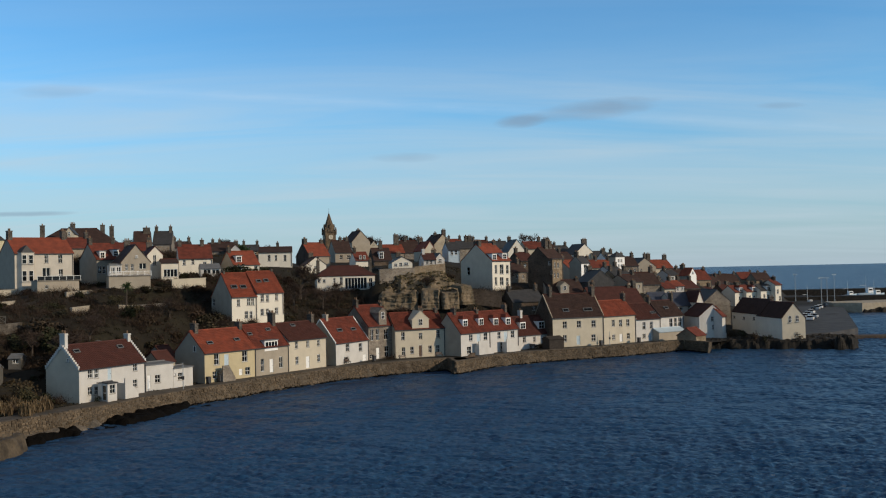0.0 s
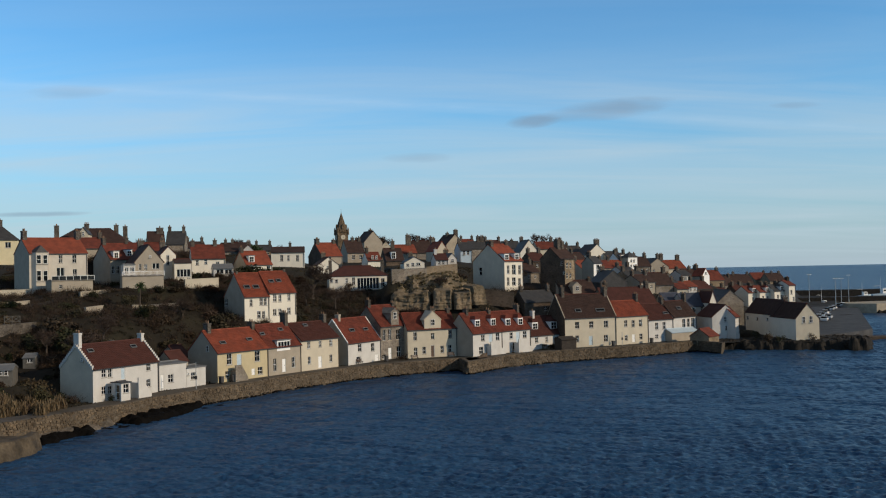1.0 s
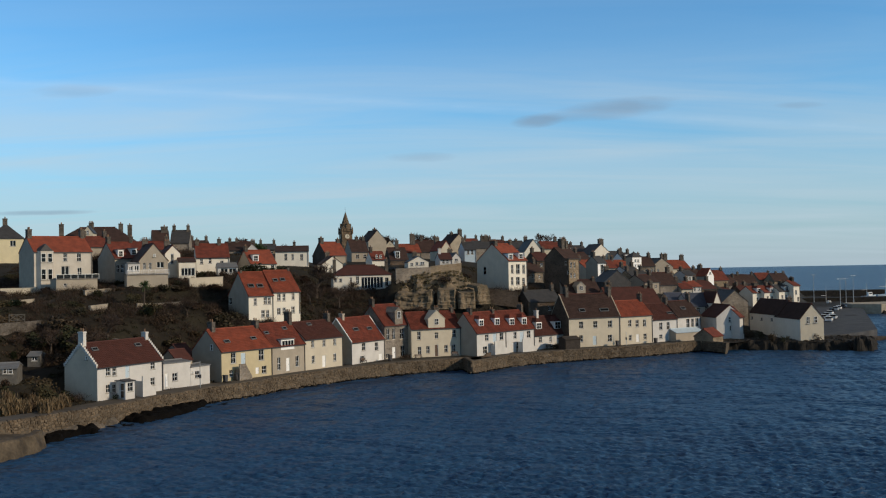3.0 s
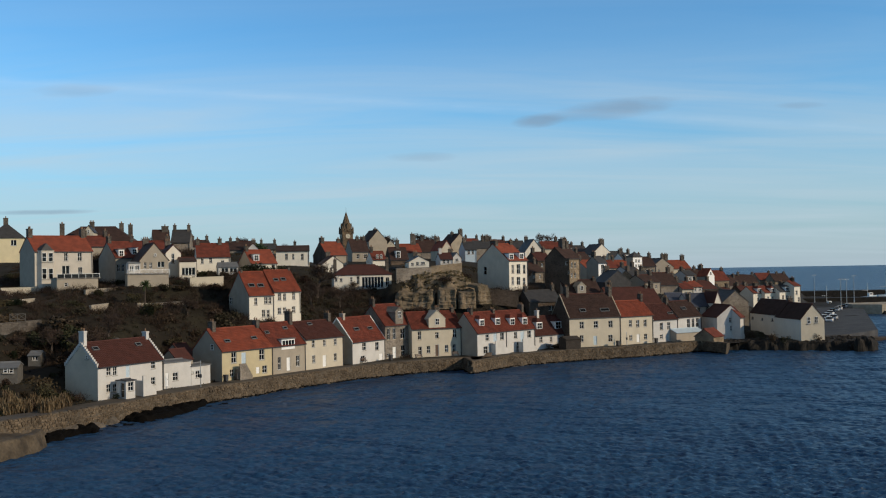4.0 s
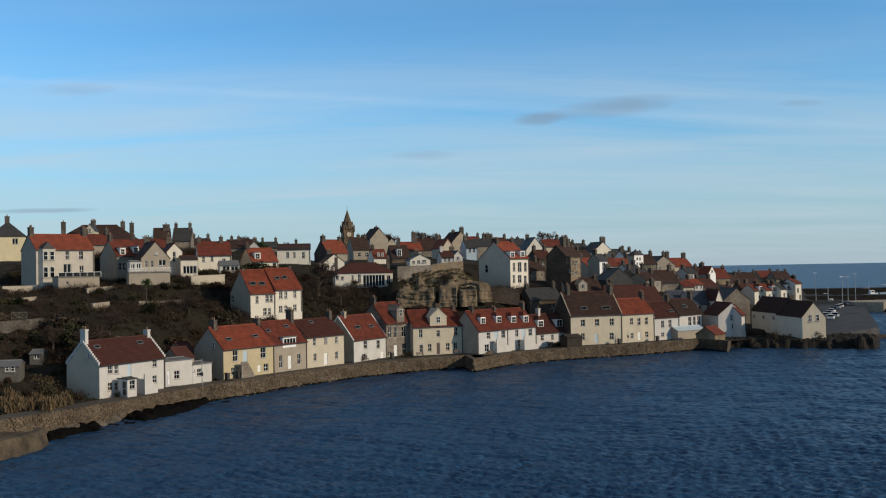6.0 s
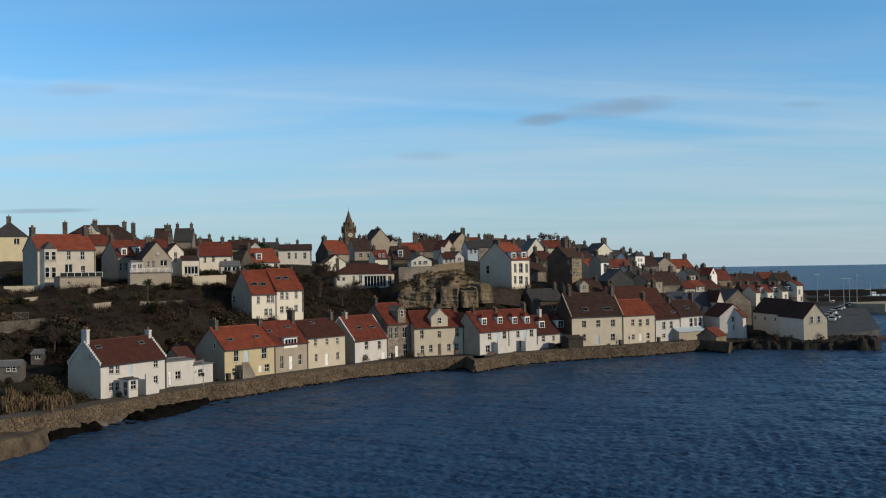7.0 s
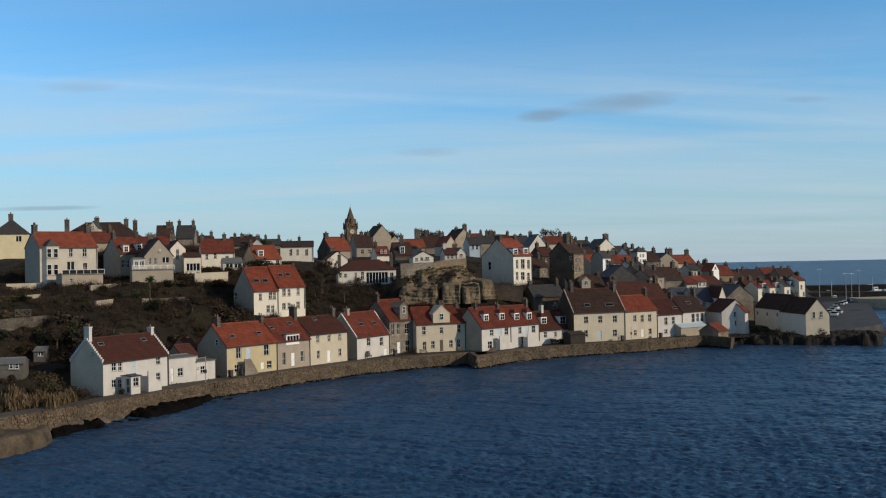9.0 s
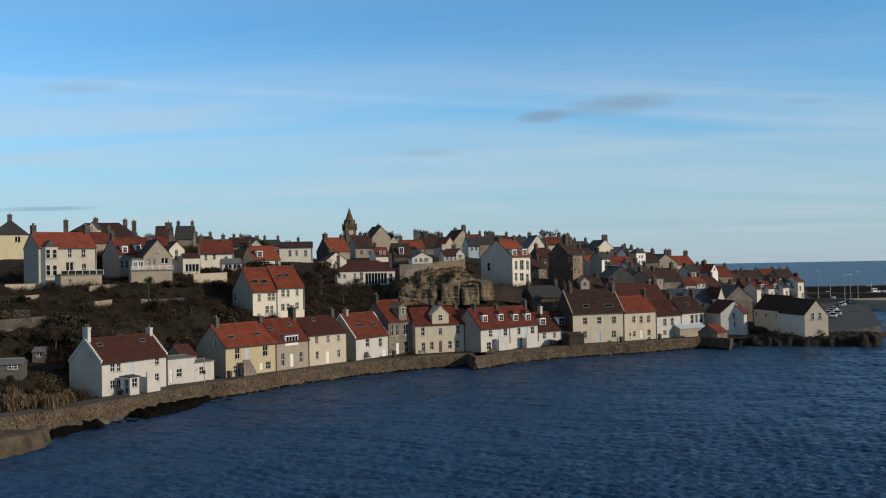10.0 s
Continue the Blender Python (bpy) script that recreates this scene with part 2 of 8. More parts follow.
ROCK = mat("shore_rock", (0.024, 0.0195, 0.0145), var=0.6, scale=0.8, fine=4, bump=1.0, second=(0.012, 0.011, 0.009))
CRAG = mat("crag_rock", (0.25, 0.19, 0.125), var=0.45, scale=0.45, fine=2.8, bump=1.0, second=(0.15, 0.12, 0.072))
WEED = mat("wet_weed_rock", (0.0065, 0.0055, 0.0048), var=0.5, scale=1.0, fine=5, bump=1.0, rough=0.9, spec=0.06)
MORTAR = mat("lime_mortar", (0.125, 0.10, 0.072), var=0.4, scale=0.8, fine=5, bump=0.8)
PATH = mat("worn_path", (0.095, 0.08, 0.063), var=0.4, scale=0.4, fine=5, stain=0.2)
FORESHORE = mat("foreshore_shelf", (0.17, 0.14, 0.11), var=0.5, scale=0.5, fine=4, bump=0.8, second=(0.10, 0.085, 0.065))
PLATFORM = mat("platform_rock", (0.12, 0.093, 0.062), var=0.5, scale=0.5, fine=3.5, bump=1.0, second=(0.085, 0.066, 0.045))
GROUND = mat("rough_grass", (0.026, 0.022, 0.011), var=0.6, scale=0.16, fine=1.3, bump=1.0, second=(0.024, 0.0155, 0.010))


# ---- builders ----
def box(bm, x0, x1, y0, y1, z0, z1, mi=0):
    v = [bm.verts.new(p) for p in ((x0, y0, z0), (x1, y0, z0), (x1, y1, z0), (x0, y1, z0), (x0, y0, z1), (x1, y0, z1), (x1, y1, z1), (x0, y1, z1))]
    for q in ((3, 2, 1, 0), (4, 5, 6, 7), (0, 1, 5, 4), (1, 2, 6, 5), (2, 3, 7, 6), (3, 0, 4, 7)):
        bm.faces.new([v[i] for i in q]).material_index = mi


def prism(bm, outline, y0, y1):
    """An outline in the x, z plane, drawn out from y0 to y1."""
    a = [bm.verts.new((x, y0, z)) for x, z in outline]
    b = [bm.verts.new((x, y1, z)) for x, z in outline]
    bm.faces.new(a), bm.faces.new(b[::-1])
    for i in range(len(a)):
        j = (i + 1) % len(a)
        bm.faces.new((a[i], b[i], b[j], a[j]))


def tube(bm, x, y, z0, z1, r0, r1, n=8):
    a = [bm.verts.new((x + r0 * math.cos(6.2832 * i / n), y + r0 * math.sin(6.2832 * i / n), z0)) for i in range(n)]
    b = [bm.verts.new((x + r1 * math.cos(6.2832 * i / n), y + r1 * math.sin(6.2832 * i / n), z1)) for i in range(n)]
    bm.faces.new(a[::-1]), bm.faces.new(b)
    for i in range(n):
        j = (i + 1) % n
        bm.faces.new((a[i], a[j], b[j], b[i]))


def mesh_of(name, bm, material, smooth=False):
    if name in ("wall", "front_wall", "roof"):
        bmesh.ops.remove_doubles(bm, verts=bm.verts, dist=0.001)
    bmesh.ops.recalc_face_normals(bm, faces=bm.faces)
    me = bpy.data.meshes.new(name)
    bm.to_mesh(me)
    bm.free()
    me.materials.append(material)
    if smooth:
        for p in me.polygons:
            p.use_smooth = True
    return me


def part(name, bm, material, parent, label="", at=None, smooth=False):
    me = bm if isinstance(bm, bpy.types.Mesh) else mesh_of(name, bm, material, smooth)
    ob = new(name, me)
    ob.parent = parent
    if at is not None:
        ob.matrix_basis = at
    return tagged(ob, label)


def thing(name, label, category, m, group="", kind=""):
    ob = new(name)
    ob.empty_display_size = 0.2
    ob.matrix_basis = m
    return tagged(ob, label, category, group, kind)


def lattice(bm, bars, y0, y1):
    """Crossing upright and level bars (x0, x1, z0, z1) as one solid frame."""
    xs = sorted({round(v, 4) for r in bars for v in r[:2]})
    zs = sorted({round(v, 4) for r in bars for v in r[2:]})
    full = {(i, k) for i in range(len(xs) - 1) for k in range(len(zs) - 1)
            if any(r[0] < (xs[i] + xs[i + 1]) / 2 < r[1] and r[2] < (zs[k] + zs[k + 1]) / 2 < r[3] for r in bars)}
    made = {}

    def at(i, k, y):
        if (i, k, y) not in made:
            made[i, k, y] = bm.verts.new((xs[i], y, zs[k]))
        return made[i, k, y]
    for i, k in sorted(full):
        bm.faces.new([at(*c, y0) for c in ((i, k), (i + 1, k), (i + 1, k + 1), (i, k + 1))])
        bm.faces.new([at(*c, y1) for c in ((i, k + 1), (i + 1, k + 1), (i + 1, k), (i, k))])
        for near, p, q in (((i - 1, k), (i, k), (i, k + 1)), ((i + 1, k), (i + 1, k + 1), (i + 1, k)), ((i, k - 1), (i + 1, k), (i, k)), ((i, k + 1), (i, k + 1), (i + 1, k + 1))):
            if near not in full:
                bm.faces.new((at(*p, y0), at(*q, y0), at(*q, y1), at(*p, y1)))


WINDOW_MESHES = {}


def window_meshes(w, h, style, margin):
    """Frame and pane for a window w by h, its lower left outer corner at the origin, facing -y."""
    key = (round(w, 1), round(h, 1), style, margin)
    if key not in WINDOW_MESHES:
        w, h = max(key[0], 0.3), max(key[1], 0.3)
        bm = bmesh.new()
        t, y0, y1 = 0.055, 0.06, 0.14
        bars = [(0, t, 0, h), (w - t, w, 0, h), (0, w, 0, t), (0, w, h - t, h)]
        if style in "sb":
            bars.append((0, w, h * 0.5 - 0.025, h * 0.5 + 0.025))
        if style in "s":
            bars.append((w / 2 - 0.018, w / 2 + 0.018, 0, h))
        if style == "w":
            k = max(2, round(w / 0.7))
            bars += [(w * i / k - 0.045, w * i / k + 0.045, 0, h) for i in range(1, k)]
        lattice(bm, bars, y0, y1)
        frame_me = mesh_of("window", bm, PAINT_WHITE)
        bm = bmesh.new()
        box(bm, t / 2, w - t / 2, 0.10, 0.12, t / 2, h - t / 2)
        pane_me = mesh_of("pane", bm, GLASS)
        bm = bmesh.new()
        box(bm, -0.10, w + 0.10, -0.07, 0.12, -0.12, 0.02)
        sill_me = mesh_of("sill", bm, SILL_STONE if margin != "stone" else ASHLAR)
        sur = None
        if margin:
            bm = bmesh.new()
            lattice(bm, [(-0.14, 0, 0.02, h + 0.15), (w, w + 0.14, 0.02, h + 0.15), (-0.14, w + 0.14, h, h + 0.15)], -0.025, 0.06)
            sur = mesh_of("surround", bm, ASHLAR if margin == "stone" else PAINT_WHITE)
        WINDOW_MESHES[key] = frame_me, pane_me, sill_me, sur
    return WINDOW_MESHES[key]


def add_window(house, m, w, h, style="s", margin=""):
    fr, pa, si, su = window_meshes(w, h, style, margin)
    win = part("window", fr, None, house, at=m)
    part("pane", pa, None, win), part("sill", si, None, win)
    if su:
        part("surround", su, None, win)
    return win


def add_door(house, m, w, h, colour):
    bm = bmesh.new()
    box(bm, 0.06, w - 0.06, 0.10, 0.16, 0, h - 0.06)
    for i in (0, 1):
        box(bm, w * (0.2 + 0.33 * i), w * (0.45 + 0.33 * i), 0.085, 0.11, h * 0.12, h * 0.42)
        box(bm, w * (0.2 + 0.33 * i), w * (0.45 + 0.33 * i), 0.085, 0.11, h * 0.52, h * 0.88)
    door = part("door", bm, colour, house, at=m)
    bm = bmesh.new()
    lattice(bm, [(0, 0.06, 0, h), (w - 0.06, w, 0, h), (0, w, h - 0.06, h)], 0.06, 0.17)
    part("door_frame", bm, PAINT_WHITE, door)
    bm = bmesh.new()
    box(bm, w - 0.22, w - 0.16, 0.05, 0.10, h * 0.48, h * 0.52)
    part("handle", bm, PAINT_DARK, door)
    return door


def wall_face(bm, M, w, z0, z1, holes, reveal=0.17):
    """A wall plane with real openings and their reveals; M takes (along, inward, up) to the house."""
    us = sorted({0.0, w, *[a for h in holes for a in (h[0], h[0] + h[2])]})
    vs = sorted({z0, z1, *[a for h in holes for a in (h[1], h[1] + h[3])]})

    def quad(*ps):
        bm.faces.new([bm.verts.new(M @ Vector(p)) for p in ps])
    for a, b in zip(us, us[1:]):
        for c, d in zip(vs, vs[1:]):
            if b - a < 1e-4 or d - c < 1e-4:
                continue
            cu, cv = (a + b) / 2, (c + d) / 2
            if not any(h[0] < cu < h[0] + h[2] and h[1] < cv < h[1] + h[3] for h in holes):
                quad((a, 0, c), (b, 0, c), (b, 0, d), (a, 0, d))
    for u, v, ww, hh, *_ in holes:
        r = reveal
        quad((u, 0, v), (u, r, v), (u, r, v + hh), (u, 0, v + hh))
        quad((u + ww, 0, v), (u + ww, 0, v + hh), (u + ww, r, v + hh), (u + ww, r, v))
        quad((u, 0, v), (u + ww, 0, v), (u + ww, r, v), (u, r, v))
        quad((u, 0, v + hh), (u, r, v + hh), (u + ww, r, v + hh), (u + ww, 0, v + hh))
        quad((u, r, v), (u + ww, r, v), (u + ww, r, v + hh), (u, r, v + hh))


def slope_mesh(bm, o, along, up, length, rise, normal, tiled):
    """One roof slope, a slab with pantile rolls and courses where tiled."""
    if not tiled:
        t = 0.12
        pts = [o, o + along * length, o + along * length + up * rise, o + up * rise]
        a = [bm.verts.new(p) for p in pts]
        b = [bm.verts.new(p + normal * t) for p in pts]
        bm.faces.new(a[::-1]), bm.faces.new(b)
        for i in range(4):
            j = (i + 1) % 4
            bm.faces.new((a[i], a[j], b[j], b[i]))
        return
    nx, ny = max(2, round(length / 0.26)), max(2, round(rise / 0.34))
    rows = []
    for j in range(ny):
        for k, lift in ((j, 0.05), (j + 0.999, 0.0)):
            row = []
            for i in range(nx * 3 + 1):
                f = (i % 3)
                roll = (0.0, 0.05, 0.035)[f]
                row.append(bm.verts.new(o + along * (length * i / (nx * 3)) + up * (rise * k / ny) + normal * (0.08 + lift + roll)))
            rows.append(row)
    low = [bm.verts.new(v.co - normal * 0.16) for v in rows[0]]
    for r0, r1 in zip([low, *rows], rows):
        for i in range(len(r0) - 1):
            bm.faces.new((r0[i], r0[i + 1], r1[i + 1], r1[i]))
    # side edges of the slab
    for i in (0, -1):
        for r0, r1 in zip(rows, rows[1:]):
            a, b = bm.verts.new(r0[i].co - normal * 0.14), bm.verts.new(r1[i].co - normal * 0.14)
            bm.faces.new((r0[i], r1[i], b, a))


def house(name, label, at, turn, w, d, eave, ridge, wall=HARL_WHITE, roof=PAN_RED, wins=(), doors=(), dormers=(), lights=(),
          chimneys=(), gable="x", left=(), right=(), skew=None, tiled=False, margin="", hip=0.0, foot=3.0, side=None, gutter=True, crow=False, stack=None, kind="house"):
    """A house with its front-left corner at `at`, the front along `turn`. wins: u, v, w, h, style; doors: u, v, w, h, paint;
    dormers: u, sill height, w, h, style; lights: u, part of the slope, w, h; chimneys: u, part of the depth, w, depth, top, pots."""
    base = thing(name, label, kind, pose(*at, 0, 0, turn))
    L = Matrix(((0, 1, 0, 0), (-1, 0, 0, d), (0, 0, 1, 0), (0, 0, 0, 1)))
    R = Matrix(((0, -1, 0, w), (1, 0, 0, 0), (0, 0, 1, 0), (0, 0, 0, 1)))
    B = Matrix(((-1, 0, 0, w), (0, -1, 0, d), (0, 0, 1, 0), (0, 0, 0, 1)))
    I = Matrix.Identity(4)
    low = [x for x in wins if x[1] + x[3] < eave - 0.02]
    high = [x for x in wins if x not in low]
    bm = bmesh.new()
    wall_face(bm, I, w, -foot, eave, [*low, *doors])
    if gable == "y":
        us = sorted({0.0, w, *[a for h in (*low, *doors) for a in (h[0], h[0] + h[2])]})
        bm.faces.new([bm.verts.new(p) for p in [*[(u, 0, eave) for u in us], (w / 2, 0, ridge)]])
    front = None
    # side walls in their own finish, on many houses a tone standing for shade
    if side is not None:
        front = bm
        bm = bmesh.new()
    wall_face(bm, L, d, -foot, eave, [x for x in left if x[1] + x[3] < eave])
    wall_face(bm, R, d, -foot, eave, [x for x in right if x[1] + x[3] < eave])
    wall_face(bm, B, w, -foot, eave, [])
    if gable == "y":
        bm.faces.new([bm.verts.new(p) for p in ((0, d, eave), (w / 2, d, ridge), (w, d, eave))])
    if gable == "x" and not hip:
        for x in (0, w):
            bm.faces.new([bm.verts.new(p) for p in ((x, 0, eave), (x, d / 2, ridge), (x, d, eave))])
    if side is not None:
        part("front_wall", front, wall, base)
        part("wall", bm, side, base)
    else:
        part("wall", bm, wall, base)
    # roof
    bm = bmesh.new()
    if hip:
        t = 0.15
        pts = [(-.25, -.25, eave), (w + .25, -.25, eave), (w + .25, d + .25, eave), (-.25, d + .25, eave)]
        k = min(hip, w / 2 - 0.01, )
        top = [(k, d / 2, ridge), (w - k, d / 2, ridge)]
        a = [bm.verts.new(p) for p in pts]
        b = [bm.verts.new((p[0], p[1], p[2] - t)) for p in pts]
        e = [bm.verts.new(p) for p in top]
        bm.faces.new((a[0], a[1], e[1], e[0])), bm.faces.new((a[1], a[2], e[1])), bm.faces.new((a[2], a[3], e[0], e[1])), bm.faces.new((a[3], a[0], e[0]))
        bm.faces.new(b[::-1])
        for i in range(4):
            j = (i + 1) % 4
            bm.faces.new((a[i], a[j], b[j], b[i]))
        rl = 1.0
    else:
        span = d / 2 if gable == "x" else w / 2
        rl = math.hypot(span, ridge - eave)
        cs, sn = span / rl, (ridge - eave) / rl
        ov = 0.22
        if gable == "x":
            e0 = 0.0 if skew else 0.08
            slope_mesh(bm, Vector((-e0, -ov * cs, eave - ov * sn)), Vector((1, 0, 0)), Vector((0, cs, sn)), w + 2 * e0, rl + ov, Vector((0, -sn, cs)), tiled)
            slope_mesh(bm, Vector((w + e0, d + ov * cs, eave - ov * sn)), Vector((-1, 0, 0)), Vector((0, -cs, sn)), w + 2 * e0, rl + ov, Vector((0, sn, cs)), False)
        else:
            e0 = 0.0 if skew else 0.08
            slope_mesh(bm, Vector((-ov * cs, d + e0, eave - ov * sn)), Vector((0, -1, 0)), Vector((cs, 0, sn)), d + 2 * e0, rl + ov, Vector((-sn, 0, cs)), tiled)
            slope_mesh(bm, Vector((w + ov * cs, -e0, eave - ov * sn)), Vector((0, 1, 0)), Vector((-cs, 0, sn)), d + 2 * e0, rl + ov, Vector((sn, 0, cs)), tiled)
    rf = part("roof", bm, roof, base)
    bm = bmesh.new()
    if hip:
        box(bm, min(hip, w / 2 - .01) - .1, w - min(hip, w / 2 - .01) + .1, d / 2 - 0.14, d / 2 + 0.14, ridge - 0.1, ridge + 0.1)
    elif gable == "x":
        prism(bm, [(-0.17, 0), (0.17, 0), (0.08, 0.17), (-0.08, 0.17)], 0, w)
        bm.transform(Matrix.Translation((0, d / 2, ridge + 0.08)) @ pose(0, 0, 0, 0, 0, -90))
    else:
        prism(bm, [(w / 2 - 0.17, ridge + 0.08), (w / 2 + 0.17, ridge + 0.08), (w / 2 + 0.08, ridge + 0.25), (w / 2 - 0.08, ridge + 0.25)], 0, d)
    part("ridge_tiles", bm, roof if roof in (SLATE, SLATE_BLUE) else PAN_MAROON if roof is PAN_BROWN else roof, rf)
    if skew and not hip:
        for x in ((0.0, w) if gable == "x" else (0.0, d)):
            bm = bmesh.new()
            s = d if gable == "x" else w
            tk = 0.24
            up = 0.16
            pts = [(-0.03, eave - 0.06), (-0.03, eave + up), (s / 2, ridge + up + 0.08), (s + 0.03, eave + up), (s + 0.03, eave - 0.06), (s / 2, ridge - 0.02)]
            prism(bm, pts, -tk / 2, tk / 2)
            if crow:
                k = 11
                for i in range(k):
                    a = s / 2 * i / k
                    zt = eave + (ridge - eave) * (i + 1) / k + 0.2
                    box(bm, a, a + s / 2 / k, -tk / 2 - 0.03, tk / 2 + 0.03, zt - 0.45, zt)
                    box(bm, s - a - s / 2 / k, s - a, -tk / 2 - 0.03, tk / 2 + 0.03, zt - 0.45, zt)
            m = Matrix.Translation((x, 0, 0)) @ pose(0, 0, 0, 0, 0, 90) if gable == "x" else Matrix.Translation((0, x, 0))
            bm.transform(m)
            part("skew", bm, skew, base)
    if gutter and gable == "x" and not hip:
        bm = bmesh.new()
        box(bm, 0, w, -0.32, -0.2, eave - 0.2, eave - 0.08)
        part("gutter", bm, PAINT_DARK, base)
        bm = bmesh.new()
        box(bm, w - 0.2, w - 0.1, -0.12, -0.003, 0, eave - 0.15)
        part("downpipe", bm, PAINT_DARK, base)
    for x in low:
        add_window(base, Matrix.Translation((x[0], 0.03, x[1])), x[2], x[3], x[4] if len(x) > 4 else "s", margin)
    for x in high:
        add_window(base, Matrix.Translation((x[0], -0.12, x[1])), x[2], x[3], x[4] if len(x) > 4 else "s", margin)
    for x in doors:
        add_door(base, Matrix.Translation((x[0], 0.0, x[1])), x[2], x[3], x[4])
    for lst, m in ((left, L), (right, R)):
        for x in lst:
            inset = 0.03 if x[1] + x[3] < eave else -0.12
            add_window(base, m @ Matrix.Translation((x[0], inset, x[1])), x[2], x[3], x[4] if len(x) > 4 else "s", margin)
    tan = (ridge - eave) / (d / 2)
    for u, v, ww, hh, style in dormers:
        add_dormer(base, u, v, ww, hh, style, eave, ridge, d, tan, roof, wall)
    for u, s, ww, hh in lights:
        m = Matrix.Translation((u, d / 2 * s, eave + (ridge - eave) * s)) @ pose(0, 0, 0, math.degrees(math.atan(tan)))
        bm = bmesh.new()
        z = 0.3 if tiled else 0.22
        lattice(bm, [(0, 0.09, 0, hh), (ww - 0.09, ww, 0, hh), (0, ww, 0, 0.09), (0, ww, hh - 0.09, hh)], 0, z)
        bm.transform(Matrix(((1, 0, 0, 0), (0, 0, 1, 0), (0, 1, 0, 0), (0, 0, 0, 1))))
        sk = part("skylight", bm, LEAD, base, at=m)
        bm = bmesh.new()
        box(bm, 0.05, ww - 0.05, 0.05, hh - 0.05, 0.05, z - 0.03)
        part("pane", bm, GLASS, sk)
    for c in chimneys:
        add_chimney(base, *c, eave, ridge, d, w, gable, stack or (wall if (side is None) else side), hip > 0)
    return base


def add_dormer(base, u, v, ww, hh, style, eave, ridge, d, tan, roof, wall):
    """style: g gabled, f flat, h wallhead gable that rises from the front wall, w wide and glazed."""
    yf = -0.02 if style == "h" else max(0.0, (v - eave) / tan) - 0.05
    gh = ww * 0.45 if style in "gh" else 0.12
    top = v + hh
    yb = min(d / 2 + 0.3, (top + gh - eave) / tan + 0.2)
    bm = bmesh.new()
    z0 = (eave - 0.8) if style == "h" else v - 0.3
    if style == "h":
        prism(bm, [(0, z0), (ww, z0), (ww, top), (ww / 2, top + gh), (0, top)], yf, yb)
    else:
        box(bm, 0, ww, yf, yb, z0, top)
    dm = part("dormer", bm, wall if style == "h" else PAINT_WHITE, base, at=Matrix.Translation((u, 0, 0)))
    bm = bmesh.new()
    if style == "g":
        e, k = 0.12, yf + ww * 0.42
        cor = [bm.verts.new(p) for p in ((-e, yf - e, top), (ww + e, yf - e, top), (ww + e, yb, top), (-e, yb, top), (ww / 2, k, top + gh), (ww / 2, max(yb, k + 0.1), top + gh))]
        for q in ((0, 1, 4), (1, 2, 5, 4), (3, 0, 4, 5), (2, 3, 5), (3, 2, 1, 0)):
            bm.faces.new([cor[i] for i in q])
    elif style == "h":
        for a, b in ((-0.14, ww / 2), (ww + 0.14, ww / 2)):
            za, zb = top - 0.06, top + gh + 0.06
            prism(bm, [(a, za), (b, zb), (b, zb + 0.12), (a, za + 0.12)], yf - 0.04, yb)
    else:
        box(bm, -0.15, ww + 0.15, yf - 0.15, yb, top, top + 0.14)
    part("dormer_roof", bm, roof if style == "g" else (wall if style == "h" else LEAD), dm)
    if style == "h":
        fw, fh, x0, zz = 0.75, min(1.3, hh * 0.9), ww / 2 - 0.375, top - min(1.3, hh * 0.9) + 0.15
    else:
        fw, fh, x0, zz = ww - 0.3, hh - 0.3, 0.15, v + 0.12
    fr, pa, si, su = window_meshes(fw, fh, "w" if style == "w" else "s", "")
    m = Matrix.Translation((x0, yf - 0.14, zz))
    part("window_frame", fr, None, dm, at=m), part("pane", pa, None, dm, at=m)


def add_chimney(base, u, f, cw, cd, top, pots, eave, ridge, d, w, gable, wall, low=False):
    y = d * f
    cw, cd = cw * 0.84, cd * 0.84
    if gable == "x":
        z0 = eave + (ridge - eave) * (1 - abs(2 * f - 1)) - 0.8
    else:
        z0 = eave + (ridge - eave) * (1 - abs(2 * min(max(u / w, 0), 1) - 1)) - 0.8
    if low:
        z0 = eave - 0.2
    bm = bmesh.new()
    box(bm, u - cw / 2, u + cw / 2, y - cd / 2, y + cd / 2, z0, top - 0.15)
    box(bm, u - cw / 2 - 0.05, u + cw / 2 + 0.05, y - cd / 2 - 0.05, y + cd / 2 + 0.05, top - 0.22, top)
    ch = part("chimney", bm, STONE_SOOT if wall in (STONE_GREY, STONE_DARK) else wall, base)
    long = cd >= cw
    for i in range(pots):
        k = (i + 0.5) / pots - 0.5
        bm = bmesh.new()
        x, yy = (u, y + k * cd * 0.9) if long else (u + k * cw * 0.9, y)
        tube(bm, x, yy, top - 0.02, top + 0.42, 0.12, 0.095)
        part("chimney_pot", bm, POT, ch)


